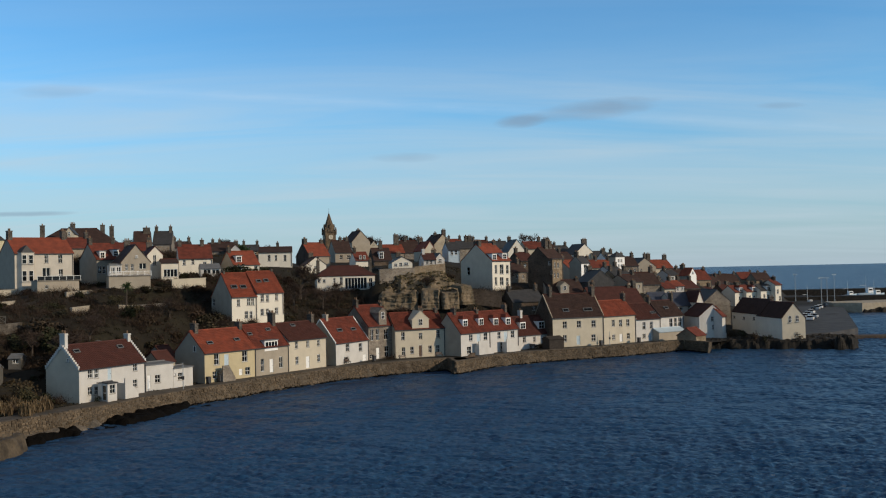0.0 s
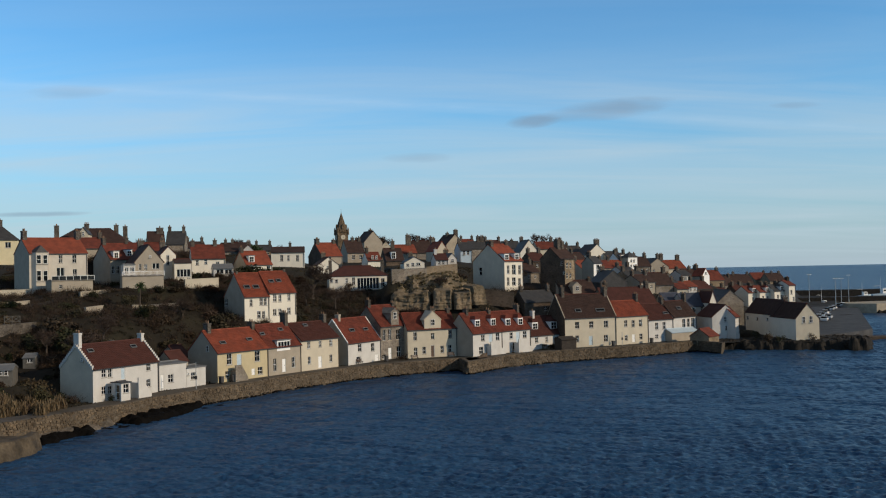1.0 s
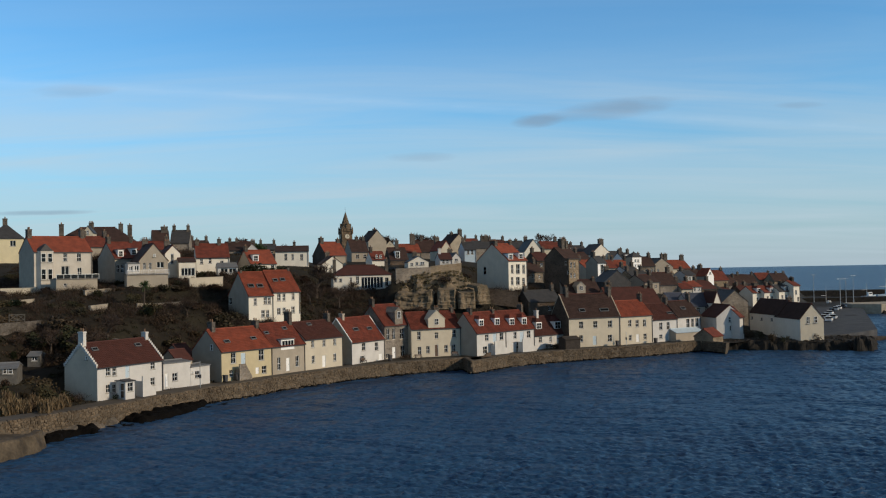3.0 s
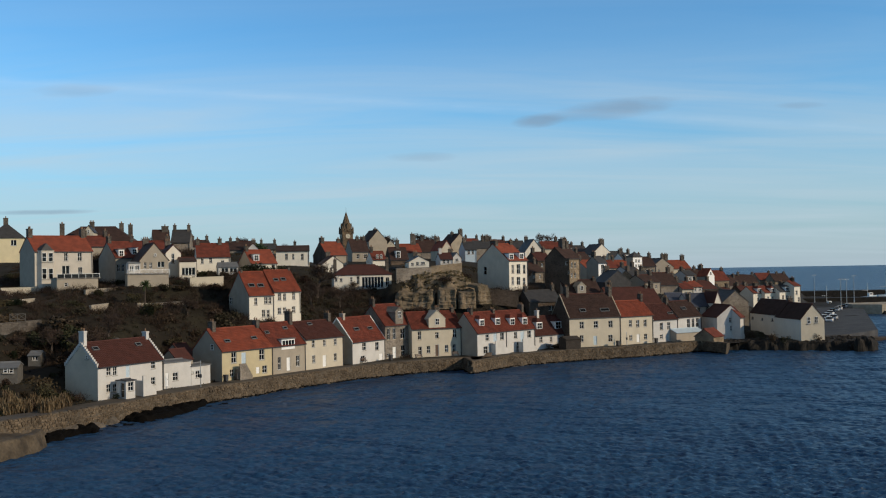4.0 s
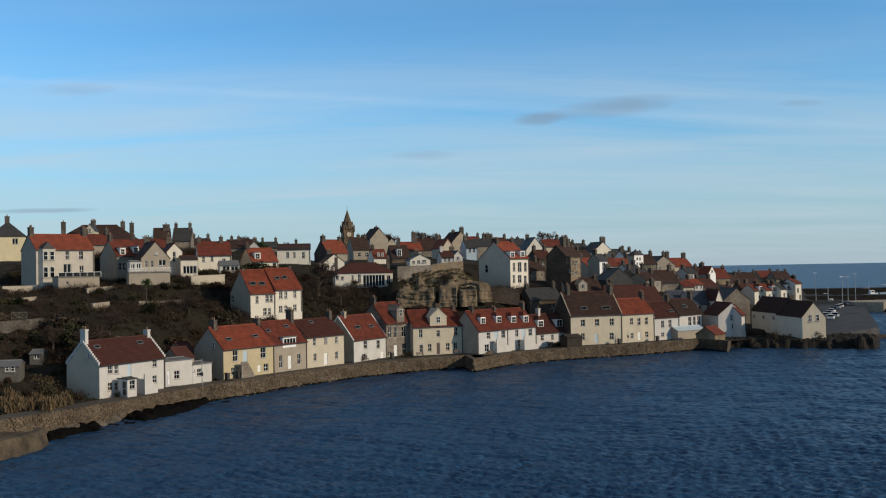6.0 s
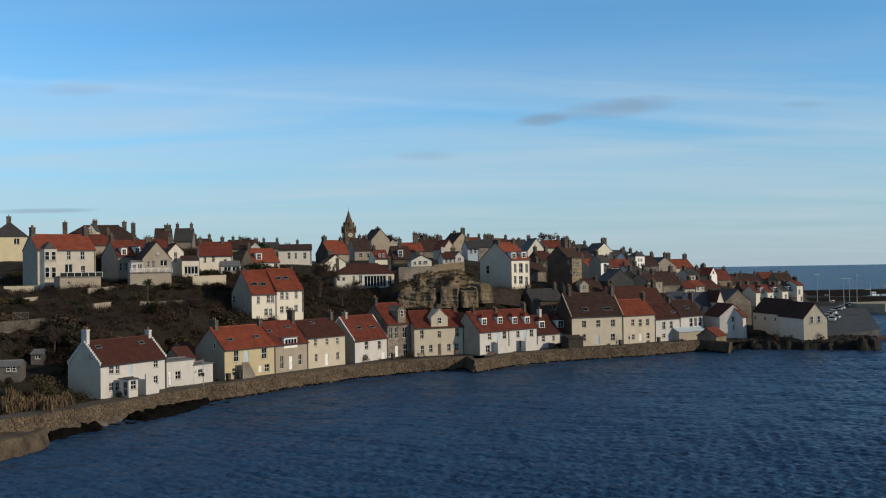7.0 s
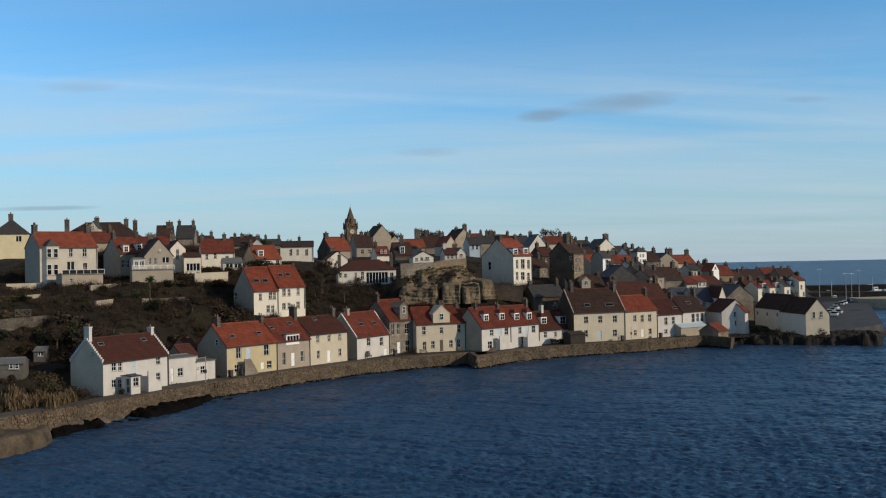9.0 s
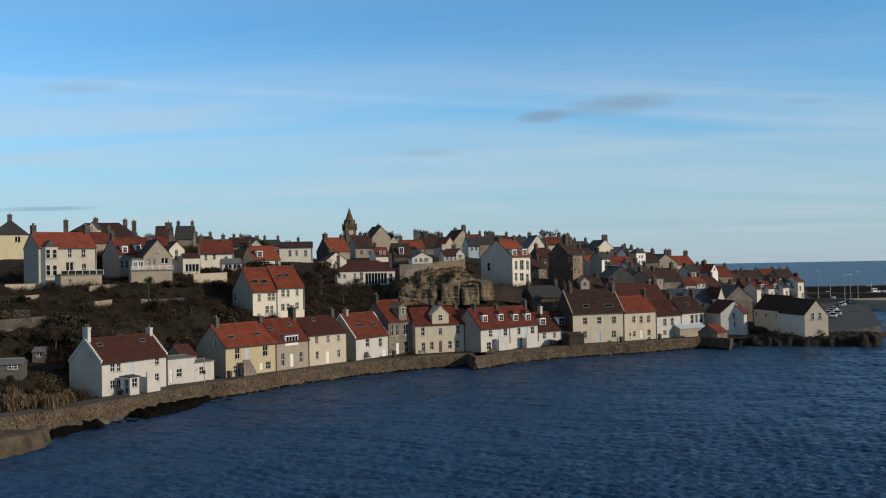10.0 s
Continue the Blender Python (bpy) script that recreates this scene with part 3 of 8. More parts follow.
def add_bay(base, u0, u1, deep, eave, peak, rows, wall):
    """A canted bay up the front of a house, with paired sashes on each floor and a small pointed roof."""
    plan = [(u0, 0.0), (u0 + 0.55, -deep), (u1 - 0.55, -deep), (u1, 0.0)]
    bm = bmesh.new()
    lo = [bm.verts.new((x, y, -3.0)) for x, y in plan]
    hi = [bm.verts.new((x, y, eave)) for x, y in plan]
    bm.faces.new(lo[::-1]), bm.faces.new(hi)
    for i in range(3):
        bm.faces.new((lo[i], lo[i + 1], hi[i + 1], hi[i]))
    bay = part("bay", bm, wall, base)
    bm = bmesh.new()
    mid = (u0 + u1) / 2
    rim = [bm.verts.new((mid + (x - mid) * 1.08, y - 0.12 if y < 0 else 0.9, eave + 0.004)) for x, y in plan]
    tip = bm.verts.new((mid, -deep * 0.55, peak)), bm.verts.new((mid, 0.9, peak))
    bm.faces.new(rim[::-1])
    for q in ((rim[0], rim[1], tip[0], tip[1]), (rim[1], rim[2], tip[0]), (rim[2], rim[3], tip[1], tip[0]), (rim[3], rim[0], tip[1])):
        bm.faces.new(q)
    part("bay_roof", bm, SLATE, bay)
    for z, h in rows:
        for x in (mid - 0.95, mid + 0.2):
            fr, pa, si, su = window_meshes(0.75, h, "b", "")
            m = Matrix.Translation((x, -deep - 0.13, z))
            part("window_frame", fr, None, bay, at=m), part("pane", pa, None, bay, at=m), part("sill", si, None, bay, at=m)


# ---- sea, shore and ground ----
FOOT = []


def water_mat():
    m = bpy.data.materials.new("sea_water")
    m.use_nodes = True
    n, l = m.node_tree.nodes, m.node_tree.links
    b = n["Principled BSDF"]
    b.inputs["Base Color"].default_value = (0.016, 0.053, 0.120, 1)
    b.inputs["Roughness"].default_value = 0.3
    b.inputs["IOR"].default_value = 1.33
    b.inputs["Specular IOR Level"].default_value = 0.19
    g = n.new("ShaderNodeNewGeometry")
    prev = None
    for sc, st, stretch in ((1.0, 0.6, 0.75), (2.8, 0.7, 0.8), (0.25, 0.9, 0.6), (0.07, 0.45, 0.6)):
        mp = n.new("ShaderNodeMapping")
        mp.inputs["Scale"].default_value = (sc * stretch, sc, sc)
        mp.inputs["Rotation"].default_value = (0, 0, radians(18))
        l.new(g.outputs["Position"], mp.inputs["Vector"])
        t = n.new("ShaderNodeTexNoise")
        t.inputs["Scale"].default_value, t.inputs["Detail"].default_value = 1.0, 4
        l.new(mp.outputs[0], t.inputs["Vector"])
        bp = n.new("ShaderNodeBump")
        bp.inputs["Strength"].default_value, bp.inputs["Distance"].default_value = st, 0.5 / sc
        l.new(t.outputs["Fac"], bp.inputs["Height"])
        if prev is not None:
            l.new(prev, bp.inputs["Normal"])
        prev = bp.outputs["Normal"]
    l.new(prev, b.inputs["Normal"])
    return m


def sea_mesh():
    """A fan of water round the camera's stand, fine near by and coarse far off, with a short chop."""
    ang = np.radians(np.concatenate([np.linspace(-180, -29, 30)[:-1], np.linspace(-29, 29, 800), np.linspace(29, 180, 30)[1:]]))
    rad = np.concatenate([[0.5, 30], np.geomspace(60, 380, 740), np.geomspace(390, 4850, 50)])
    A, Rr = np.meshgrid(ang, rad)
    X, Y = np.sin(A) * Rr, np.cos(A) * Rr
    rng = np.random.default_rng(5)
    Zs = np.zeros_like(X)
    warp = 1.5 * np.sin(X * 0.11 + 0.07 * Y) + 1.2 * np.sin(Y * 0.13 - 0.05 * X)
    cell = Rr * np.radians(58 / 800)
    for i in range(34):
        lam = 0.55 * 1.17 ** (i * 0.27)
        th = radians(-62 + rng.normal(0, 55))
        k = 2 * math.pi / lam
        ph = rng.uniform(0, 6.28)
        wave = np.sin(k * (X * math.cos(th) + Y * math.sin(th)) + ph + warp * rng.uniform(0.5, 1.5))
        Zs += 0.0168 * lam * wave * np.clip(1.6 - cell * 4 / lam, 0, 1)
    gust = 0.8 + 0.35 * np.sin(X * 0.023 + 1.2 * np.sin(Y * 0.017)) * np.sin(Y * 0.031 + 0.6)
    lee = np.clip(edge_distance(X, Y, SHORE[1:18]) / 45, 0, 1) ** 0.7   # calmer under the wall
    Zs *= gust * (0.4 + 0.6 * lee) * np.clip((4000 - Rr) / 3500, 0, 1)
    Zs[:2] = 0
    nr, na = X.shape
    verts = np.stack([X, Y, Zs], -1).reshape(-1, 3)
    i, j = np.meshgrid(np.arange(nr - 1), np.arange(na - 1), indexing="ij")
    q = np.stack([i * na + j, i * na + j + 1, (i + 1) * na + j + 1, (i + 1) * na + j], -1).reshape(-1, 4)
    me = bpy.data.meshes.new("water")
    me.from_pydata(verts.tolist(), [], q[:, ::-1].tolist())
    me.materials.append(water_mat())
    me.polygons.foreach_set("use_smooth", np.ones(len(q), bool))
    me.update()
    return tagged(new("water", me), "dark blue choppy sea water", "sea", kind="structure")



# the line of the sea wall's top edge, from the near end to the harbour
SHORE = [(-61.56, 84.86), (-49.07, 104.8), (-44.9, 111.45), (-42.49, 117.58), (-40.81, 121.96), (-38.24, 129.22), (-32.54, 138.26), (-28.76, 143.17), (-25.56, 149.38), (-21.01, 155.1), (-14.31, 162.8), (-5.6, 169.6), (3.3, 174.2), (4.6, 167.2), (12.4, 178.28), (23.39, 185.61), (39.16, 192.62), (54.34, 202.24), (57.66, 195.29), (70, 205), (75.5, 197.5), (84, 198), (91, 212), (97, 222)]
SHORE_LIFT = 0.35   # the wall and path rise a little towards the near end
LAND_BACK = [(104, 229), (126, 283), (148, 337), (168, 400), (185, 450), (170, 520), (-420, 520), (-420, 30), (-150, 30)]
COAST = [(-150, 30), *SHORE, *LAND_BACK[:-1]]


def inside(X, Y, poly):
    c = np.zeros(X.shape, bool)
    for (x0, y0), (x1, y1) in zip(poly, poly[1:] + poly[:1]):
        if y0 == y1:
            continue
        c ^= ((y0 > Y) != (y1 > Y)) & (X < (x1 - x0) * (Y - y0) / (y1 - y0) + x0)
    return c


def edge_distance(X, Y, line):
    best = np.full(X.shape, 1e9)
    for (x0, y0), (x1, y1) in zip(line, line[1:]):
        dx, dy = x1 - x0, y1 - y0
        t = np.clip(((X - x0) * dx + (Y - y0) * dy) / (dx * dx + dy * dy), 0, 1)
        best = np.minimum(best, np.hypot(X - x0 - t * dx, Y - y0 - t * dy))
    return best


def ground_height(X, Y):
    """The lie of the land: low along the shore, through the feet of the houses, and up to the fields behind."""
    num, den = np.zeros(X.shape), np.zeros(X.shape)
    for x, y, z, wgt in CONTROL:
        d2 = (X - x) ** 2 + (Y - y) ** 2
        w = wgt / (d2 + 3.0) ** 1.7
        num += w * z
        den += w
    z = num / den
    s = edge_distance(X, Y, SHORE)
    k = np.clip((s - 3.0) / 5.0, 0, 1)
    z = 1.75 * (1 - k) + z * k
    z = np.minimum(z, 1.75 + 0.95 * np.maximum(s - 12.5, 0))
    # the land falls to the harbour quay
    h = np.clip((X - 0.368 * Y) / 7.0 + 0.3, 0, 1)
    z = z * (1 - h) + 1.7 * h
    lift = np.clip((124 - Y) / 14, 0, 1) * SHORE_LIFT * (1 - k)
    return z + lift


def build_ground():
    xs, ys = np.arange(-200, 190, 1.6), np.arange(70, 524, 1.6)
    X, Y = np.meshgrid(xs, ys)
    Zg = ground_height(X, Y)
    lumps = np.array([[noise.fractal((x * 0.16, y * 0.16, 0.3), 1.0, 2.0, 4) for x in xs] for y in ys])
    s = edge_distance(X, Y, SHORE)
    Zg = Zg + lumps * 0.45 * np.clip((s - 9) / 8, 0, 1)
    keep = inside(X, Y, COAST) & ((s > 1.6) | (X > 100))
    nr, nc = X.shape
    idx = np.arange(nr * nc).reshape(nr, nc)
    cell = keep[:-1, :-1] & keep[1:, :-1] & keep[:-1, 1:] & keep[1:, 1:]
    i, j = np.nonzero(cell)
    q = np.stack([idx[i, j], idx[i, j + 1], idx[i + 1, j + 1], idx[i + 1, j]], -1)
    used, inv = np.unique(q, return_inverse=True)
    v = np.stack([X.ravel(), Y.ravel(), Zg.ravel()], -1)[used]
    me = bpy.data.meshes.new("ground")
    me.from_pydata(v.tolist(), [], inv.reshape(-1, 4).tolist())
    me.materials.append(GROUND)
    me.polygons.foreach_set("use_smooth", np.ones(len(q), bool))
    tagged(new("ground", me), "brown winter grass and scrub on the hillside", "ground", kind="structure")


def along(line, step):
    """Points at even steps along a line, with the unit tangent."""
    res = []
    for (x0, y0), (x1, y1) in zip(line, line[1:]):
        L = math.hypot(x1 - x0, y1 - y0)
        n = max(1, round(L / step))
        for i in range(n):
            res.append((x0 + (x1 - x0) * i / n, y0 + (y1 - y0) * i / n, (x1 - x0) / L, (y1 - y0) / L))
    res.append((*line[-1], *res[-1][2:]))
    return res


def strip(name, profile, line, material, label, category, rough=0.0, step=0.7, kind="structure", seed=0):
    """A cross-section of (outward, up) points swept along the shore, with some unevenness."""
    pts = along(line, step)
    bm = bmesh.new()
    rows = []
    for n, (x, y, tx, ty) in enumerate(pts):
        nx, ny = ty, -tx
        row = []
        lift = min(max((124 - y) / 14, 0), 1) * SHORE_LIFT
        for k, (o, z) in enumerate(profile):
            j = rough * noise.noise((x * 0.9, y * 0.9, z * 1.7 + seed))
            j2 = rough * 0.6 * noise.noise((x * 0.5 + 9, y * 0.5, z + seed))
            row.append(bm.verts.new((x + nx * (o + j), y + ny * (o + j), z + j2 + (lift if z > 1 else 0))))
        rows.append(row)
    for a, b in zip(rows, rows[1:]):
        for k in range(len(a) - 1):
            bm.faces.new((a[k], a[k + 1], b[k + 1], b[k]))
    bm.faces.new(rows[0]), bm.faces.new(rows[-1][::-1])
    return tagged(new(name, mesh_of(name, bm, material)), label, category, kind=kind)


strip("sea_wall", [(-0.75, 1.2), (-0.75, 2.25), (-0.7, 2.3), (-0.1, 2.28), (0.0, 2.2), (0.06, 1.9), (0.12, 1.5), (0.17, 1.1), (0.22, 0.7), (0.27, 0.3), (0.32, -0.2), (0.4, -1.2)],
      SHORE[:19], MORTAR, "weathered rubble stone sea wall with dark wet foot", "sea wall", rough=0.16, step=0.5)
strip("pavement", [(-6.5, 1.4), (-6.5, 1.82), (-0.76, 1.82), (-0.76, 1.4)], [*SHORE[:12], (2.4, 173.9), (7.6, 172.6), *SHORE[14:18]], PATH, "worn grey shore path behind the sea wall", "pavement")


# ---- kinds of things ----
CAR_WHITE = mat("white_car_paint", (0.75, 0.75, 0.75), rough=0.25, var=0.04, bump=0, spec=0.5)
CAR_SILVER = mat("silver_car_paint", (0.45, 0.47, 0.5), rough=0.3, var=0.05, bump=0, spec=0.5)
CAR_DARK = mat("dark_car_paint", (0.04, 0.05, 0.07), rough=0.25, var=0.05, bump=0, spec=0.5)
RUBBER = mat("black_rubber", (0.02, 0.02, 0.02), var=0.1)
STEEL = mat("galvanised_steel", (0.4, 0.42, 0.43), rough=0.45, var=0.15, metal=0.6, bump=0.05)
BARK = mat("bark", (0.085, 0.065, 0.05), var=0.4, scale=2, fine=9, bump=0.6)
TWIG = mat("twigs", (0.066, 0.045, 0.034), var=0.4, scale=0.7, fine=3, bump=0)


def forestair(label, at, turn, landing, run, h, wall, deep=1.25):
    """A solid outside stair: a landing, then steps down to the right, with a sloping parapet."""
    base = thing("outside_stair", label, "stairs", pose(*at, 0, 0, turn))
    bm = bmesh.new()
    box(bm, 0, landing, 0, deep, -0.5, h)
    box(bm, 0, landing, 0, 0.195, h, h + 0.75)
    part("landing", bm, wall, base)
    n = max(4, round(h / 0.19))
    for i in range(n):
        bm = bmesh.new()
        x = landing + run * i / n
        box(bm, x, x + run / n, 0.2, deep, -0.5, h * (1 - (i + 1) / (n + 1)))
        part("step", bm, wall, base)
    bm = bmesh.new()
    prism(bm, [(landing + 0.004, -0.5), (landing + run, -0.5), (landing + run, 0.5), (landing + 0.004, h + 0.75)], 0, 0.195)
    part("parapet", bm, wall, base)


def garden_wall(label, a, b, h, material):
    a, b = Vector(a), Vector(b)
    L = (b - a).length
    t = math.degrees(math.atan2(b.y - a.y, b.x - a.x))
    ob = thing("garden_wall", label, "wall", pose(a.x, a.y, a.z, 0, 0, t))
    dz = b.z - a.z
    bm = bmesh.new()
    prism(bm, [(0, -2.5), (L, dz - 2.5), (L, dz + h - 0.12), (0, h - 0.12)], 0, 0.4)
    part("wall_body", bm, material, ob)
    bm = bmesh.new()
    prism(bm, [(-0.05, h - 0.12), (L + 0.05, dz + h - 0.12), (L + 0.05, dz + h), (-0.05, h)], -0.06, 0.46)
    part("coping", bm, CONCRETE if material is STONE_GREY else material, ob)


def balustrade(label, at, turn, L, h, material):
    ob = thing("balustrade", label, "railing", pose(*at, 0, 0, turn))
    bm = bmesh.new()
    box(bm, 0, L, 0, 0.07, h - 0.07, h)
    part("handrail", bm, PAINT_WHITE if material is PAINT_WHITE else STEEL, ob)
    n = max(3, round(L / 1.2))
    for i in range(n + 1):
        bm = bmesh.new()
        x = (L - 0.07) * i / n
        box(bm, x, x + 0.07, 0.003, 0.067, -0.05, h - 0.07)
        part("post", bm, PAINT_WHITE if material is PAINT_WHITE else STEEL, ob)
        if i < n:
            bm = bmesh.new()
            if material is PAINT_WHITE:
                for k in range(1, 6):
                    xx = x + k * L / n / 6
                    box(bm, xx, xx + 0.04, 0.02, 0.05, 0.08, h - 0.07)
                box(bm, x + 0.07, x + L / n, 0.015, 0.055, 0.04, 0.1)
            else:
                box(bm, x + 0.09, x + L / n - 0.02, 0.025, 0.04, 0.08, h - 0.1)
            part("panel", bm, material, ob)


def lattice_fence(label, at, turn, L, h):
    ob = thing("lattice_fence", label, "fence", pose(*at, 0, 0, turn))
    for i in range(3):
        bm = bmesh.new()
        box(bm, L * i / 2 - 0.05, L * i / 2 + 0.05, -0.05, 0.05, -0.8, h)
        part("post", bm, SHED_WOOD, ob)
    for z in (0.05, h - 0.1):
        bm = bmesh.new()
        box(bm, 0, L, -0.03, 0.03, z, z + 0.09)
        part("rail", bm, SHED_WOOD, ob)
    for i in range(2):
        for s in (1, -1):
            bm = bmesh.new()
            x0, x1 = L * i / 2 + 0.05, L * (i + 1) / 2 - 0.05
            z0, z1 = (0.14, h - 0.1) if s > 0 else (h - 0.1, 0.14)
            prism(bm, [(x0, z0 - 0.05), (x1, z1 - 0.05), (x1, z1 + 0.05), (x0, z0 + 0.05)], 0.005 * s - 0.01, 0.005 * s + 0.01)
            part("brace", bm, SHED_WOOD, ob)


def church(x, y, z, top):
    """A square stone clock tower with corner pinnacles and an eight-sided spire. z: the parapet's height."""
    ob = thing("church_tower", "brown stone church clock tower with tall spire", "church", pose(x, y, 0, 0, 0, 22))
    w = 1.85
    bm = bmesh.new()
    box(bm, -w, w, -w, w, 10, z - 0.6)
    box(bm, -w - 0.2, w + 0.2, -w - 0.2, w + 0.2, z - 4.6, z - 4.3)
    part("tower", bm, STONE_BROWN, ob)
    bm = bmesh.new()
    box(bm, -w - 0.25, w + 0.25, -w - 0.25, w + 0.25, z - 0.6, z - 0.3)
    for s in (-1, 1):
        for k in range(-2, 3):
            box(bm, k * 0.85 - 0.25, k * 0.85 + 0.25, s * (w + 0.05) - 0.12, s * (w + 0.05) + 0.12, z - 0.3, z + 0.25)
            box(bm, s * (w + 0.05) - 0.12, s * (w + 0.05) + 0.12, k * 0.85 - 0.25 + 0.002, k * 0.85 + 0.25 - 0.002, z - 0.3, z + 0.245)
    part("parapet", bm, STONE_BROWN, ob)
    for sx in (-1, 1):
        for sy in (-1, 1):
            bm = bmesh.new()
            tube(bm, sx * w, sy * w, z - 1.5, z + 0.3, 0.34, 0.3, 8)
            tube(bm, sx * w, sy * w, z + 0.3, z + 1.2, 0.36, 0.04, 8)
            part("pinnacle", bm, STONE_BROWN, ob)
    bm = bmesh.new()
    tube(bm, 0, 0, z - 0.35, top, 2.25, 0.06, 8)
    sp = part("spire", bm, STONE_BROWN, ob)
    for a in range(4):
        bm = bmesh.new()
        prism(bm, [(-0.35, 0), (0.35, 0), (0.35, 0.9), (0, 1.6), (-0.35, 0.9)], -1.95, -0.7)
        bm.transform(pose(0, 0, z + 0.6, 0, 0, 90 * a))
        part("lucarne", bm, STONE_BROWN, sp)
    bm = bmesh.new()
    tube(bm, 0, 0, top - 0.3, top + 1.5, 0.05, 0.02, 6)
    part("finial", bm, PAINT_DARK, sp)
    for a in (0, -90, 90):
        bm = bmesh.new()
        tube(bm, 0, 0, 0, 0.12, 0.8, 0.8, 20)
        bm.transform(pose(0, 0, 0, 0, 0, a) @ Matrix.Translation((0, -w - 0.003, z - 2.3)) @ pose(0, 0, 0, 90))
        dial = part("clock_face", bm, HARL_CREAM, ob)
        bm = bmesh.new()
        box(bm, -0.05, 0.05, -0.04, 0, -0.1, 0.7), box(bm, 0.05, 0.5, -0.04, 0, -0.05, 0.05)
        bm.transform(pose(0, 0, 0, 0, 0, a) @ Matrix.Translation((0, -w - 0.125, z - 2.3)))
        part("clock_pointers", bm, PAINT_DARK, dial)
        bm = bmesh.new()
        prism(bm, [(-0.5, 0), (0.5, 0), (0.5, 1.6), (0, 2.2), (-0.5, 1.6)], -w - 0.06, -w + 0.1)
        bm.transform(pose(0, 0, z - 7.4, 0, 0, a))
        part("belfry_louvre", bm, PAINT_DARK, ob)


def street_lamp(x, y, z, h):
    ob = thing("street_lamp", "tall grey twin-arm steel lamp on the quay", "street lamp", pose(x, y, z, 0, 0, 20), "harbour lamps")
    bm = bmesh.new()
    tube(bm, 0, 0, 0, h, 0.16, 0.09)
    part("post", bm, STEEL, ob)
    bm = bmesh.new()
    tube(bm, 0, 0, -0.02, 0.9, 0.24, 0.22)
    part("base", bm, STEEL, ob)
    for s in (-1, 1):
        bm = bmesh.new()
        box(bm, min(0, s * 0.9), max(0, s * 0.9), -0.04, 0.04, h, h + 0.07)
        arm = part("arm", bm, STEEL, ob)
        bm = bmesh.new()
        box(bm, s * 0.9 - 0.3, s * 0.9 + 0.3, -0.12, 0.12, h - 0.1, h - 0.005)
        part("lantern", bm, STEEL, arm)


def car(x, y, z, turn, paint):
    kind = {"white_car_paint": "white", "silver_car_paint": "silver grey", "dark_car_paint": "dark"}[paint.name]
    ob = thing("car", f"{kind} hatchback car parked on the harbour quay", "car", pose(x, y, z, 0, 0, turn), "parked cars")
    bm = bmesh.new()
    prism(bm, [(0.05, 0.3), (4.1, 0.3), (4.15, 0.62), (4.0, 0.85), (3.0, 0.98), (0.15, 0.95), (0, 0.7)], -0.85, 0.85)
    part("body", bm, paint, ob)
    bm = bmesh.new()
    prism(bm, [(0.2, 0.952), (3.0, 0.982), (2.35, 1.46), (0.75, 1.48)], -0.72, 0.72)
    cabin = part("cabin", bm, GLASS, ob)
    bm = bmesh.new()
    prism(bm, [(0.7, 1.46), (2.4, 1.44), (2.3, 1.53), (0.85, 1.54)], -0.7, 0.7)
    part("roof_panel", bm, paint, cabin)
    for wx in (0.8, 3.35):
        for s in (-1, 1):
            bm = bmesh.new()
            tube(bm, 0, 0, -0.1, 0.1, 0.31, 0.31, 14)
            bm.transform(Matrix.Translation((wx, s * 0.8, 0.31)) @ pose(0, 0, 0, 90))
            wh = part("wheel", bm, RUBBER, ob)
            bm = bmesh.new()
            tube(bm, 0, 0, -0.11, 0.11, 0.19, 0.19, 10)
            bm.transform(Matrix.Translation((wx, s * 0.8, 0.31)) @ pose(0, 0, 0, 90))
            part("rim", bm, STEEL, wh)
    for s in (-0.6, 0.6):
        bm = bmesh.new()
        box(bm, 4.05, 4.14, s - 0.17, s + 0.17, 0.62, 0.76)
        part("headlight", bm, GLASS, ob)


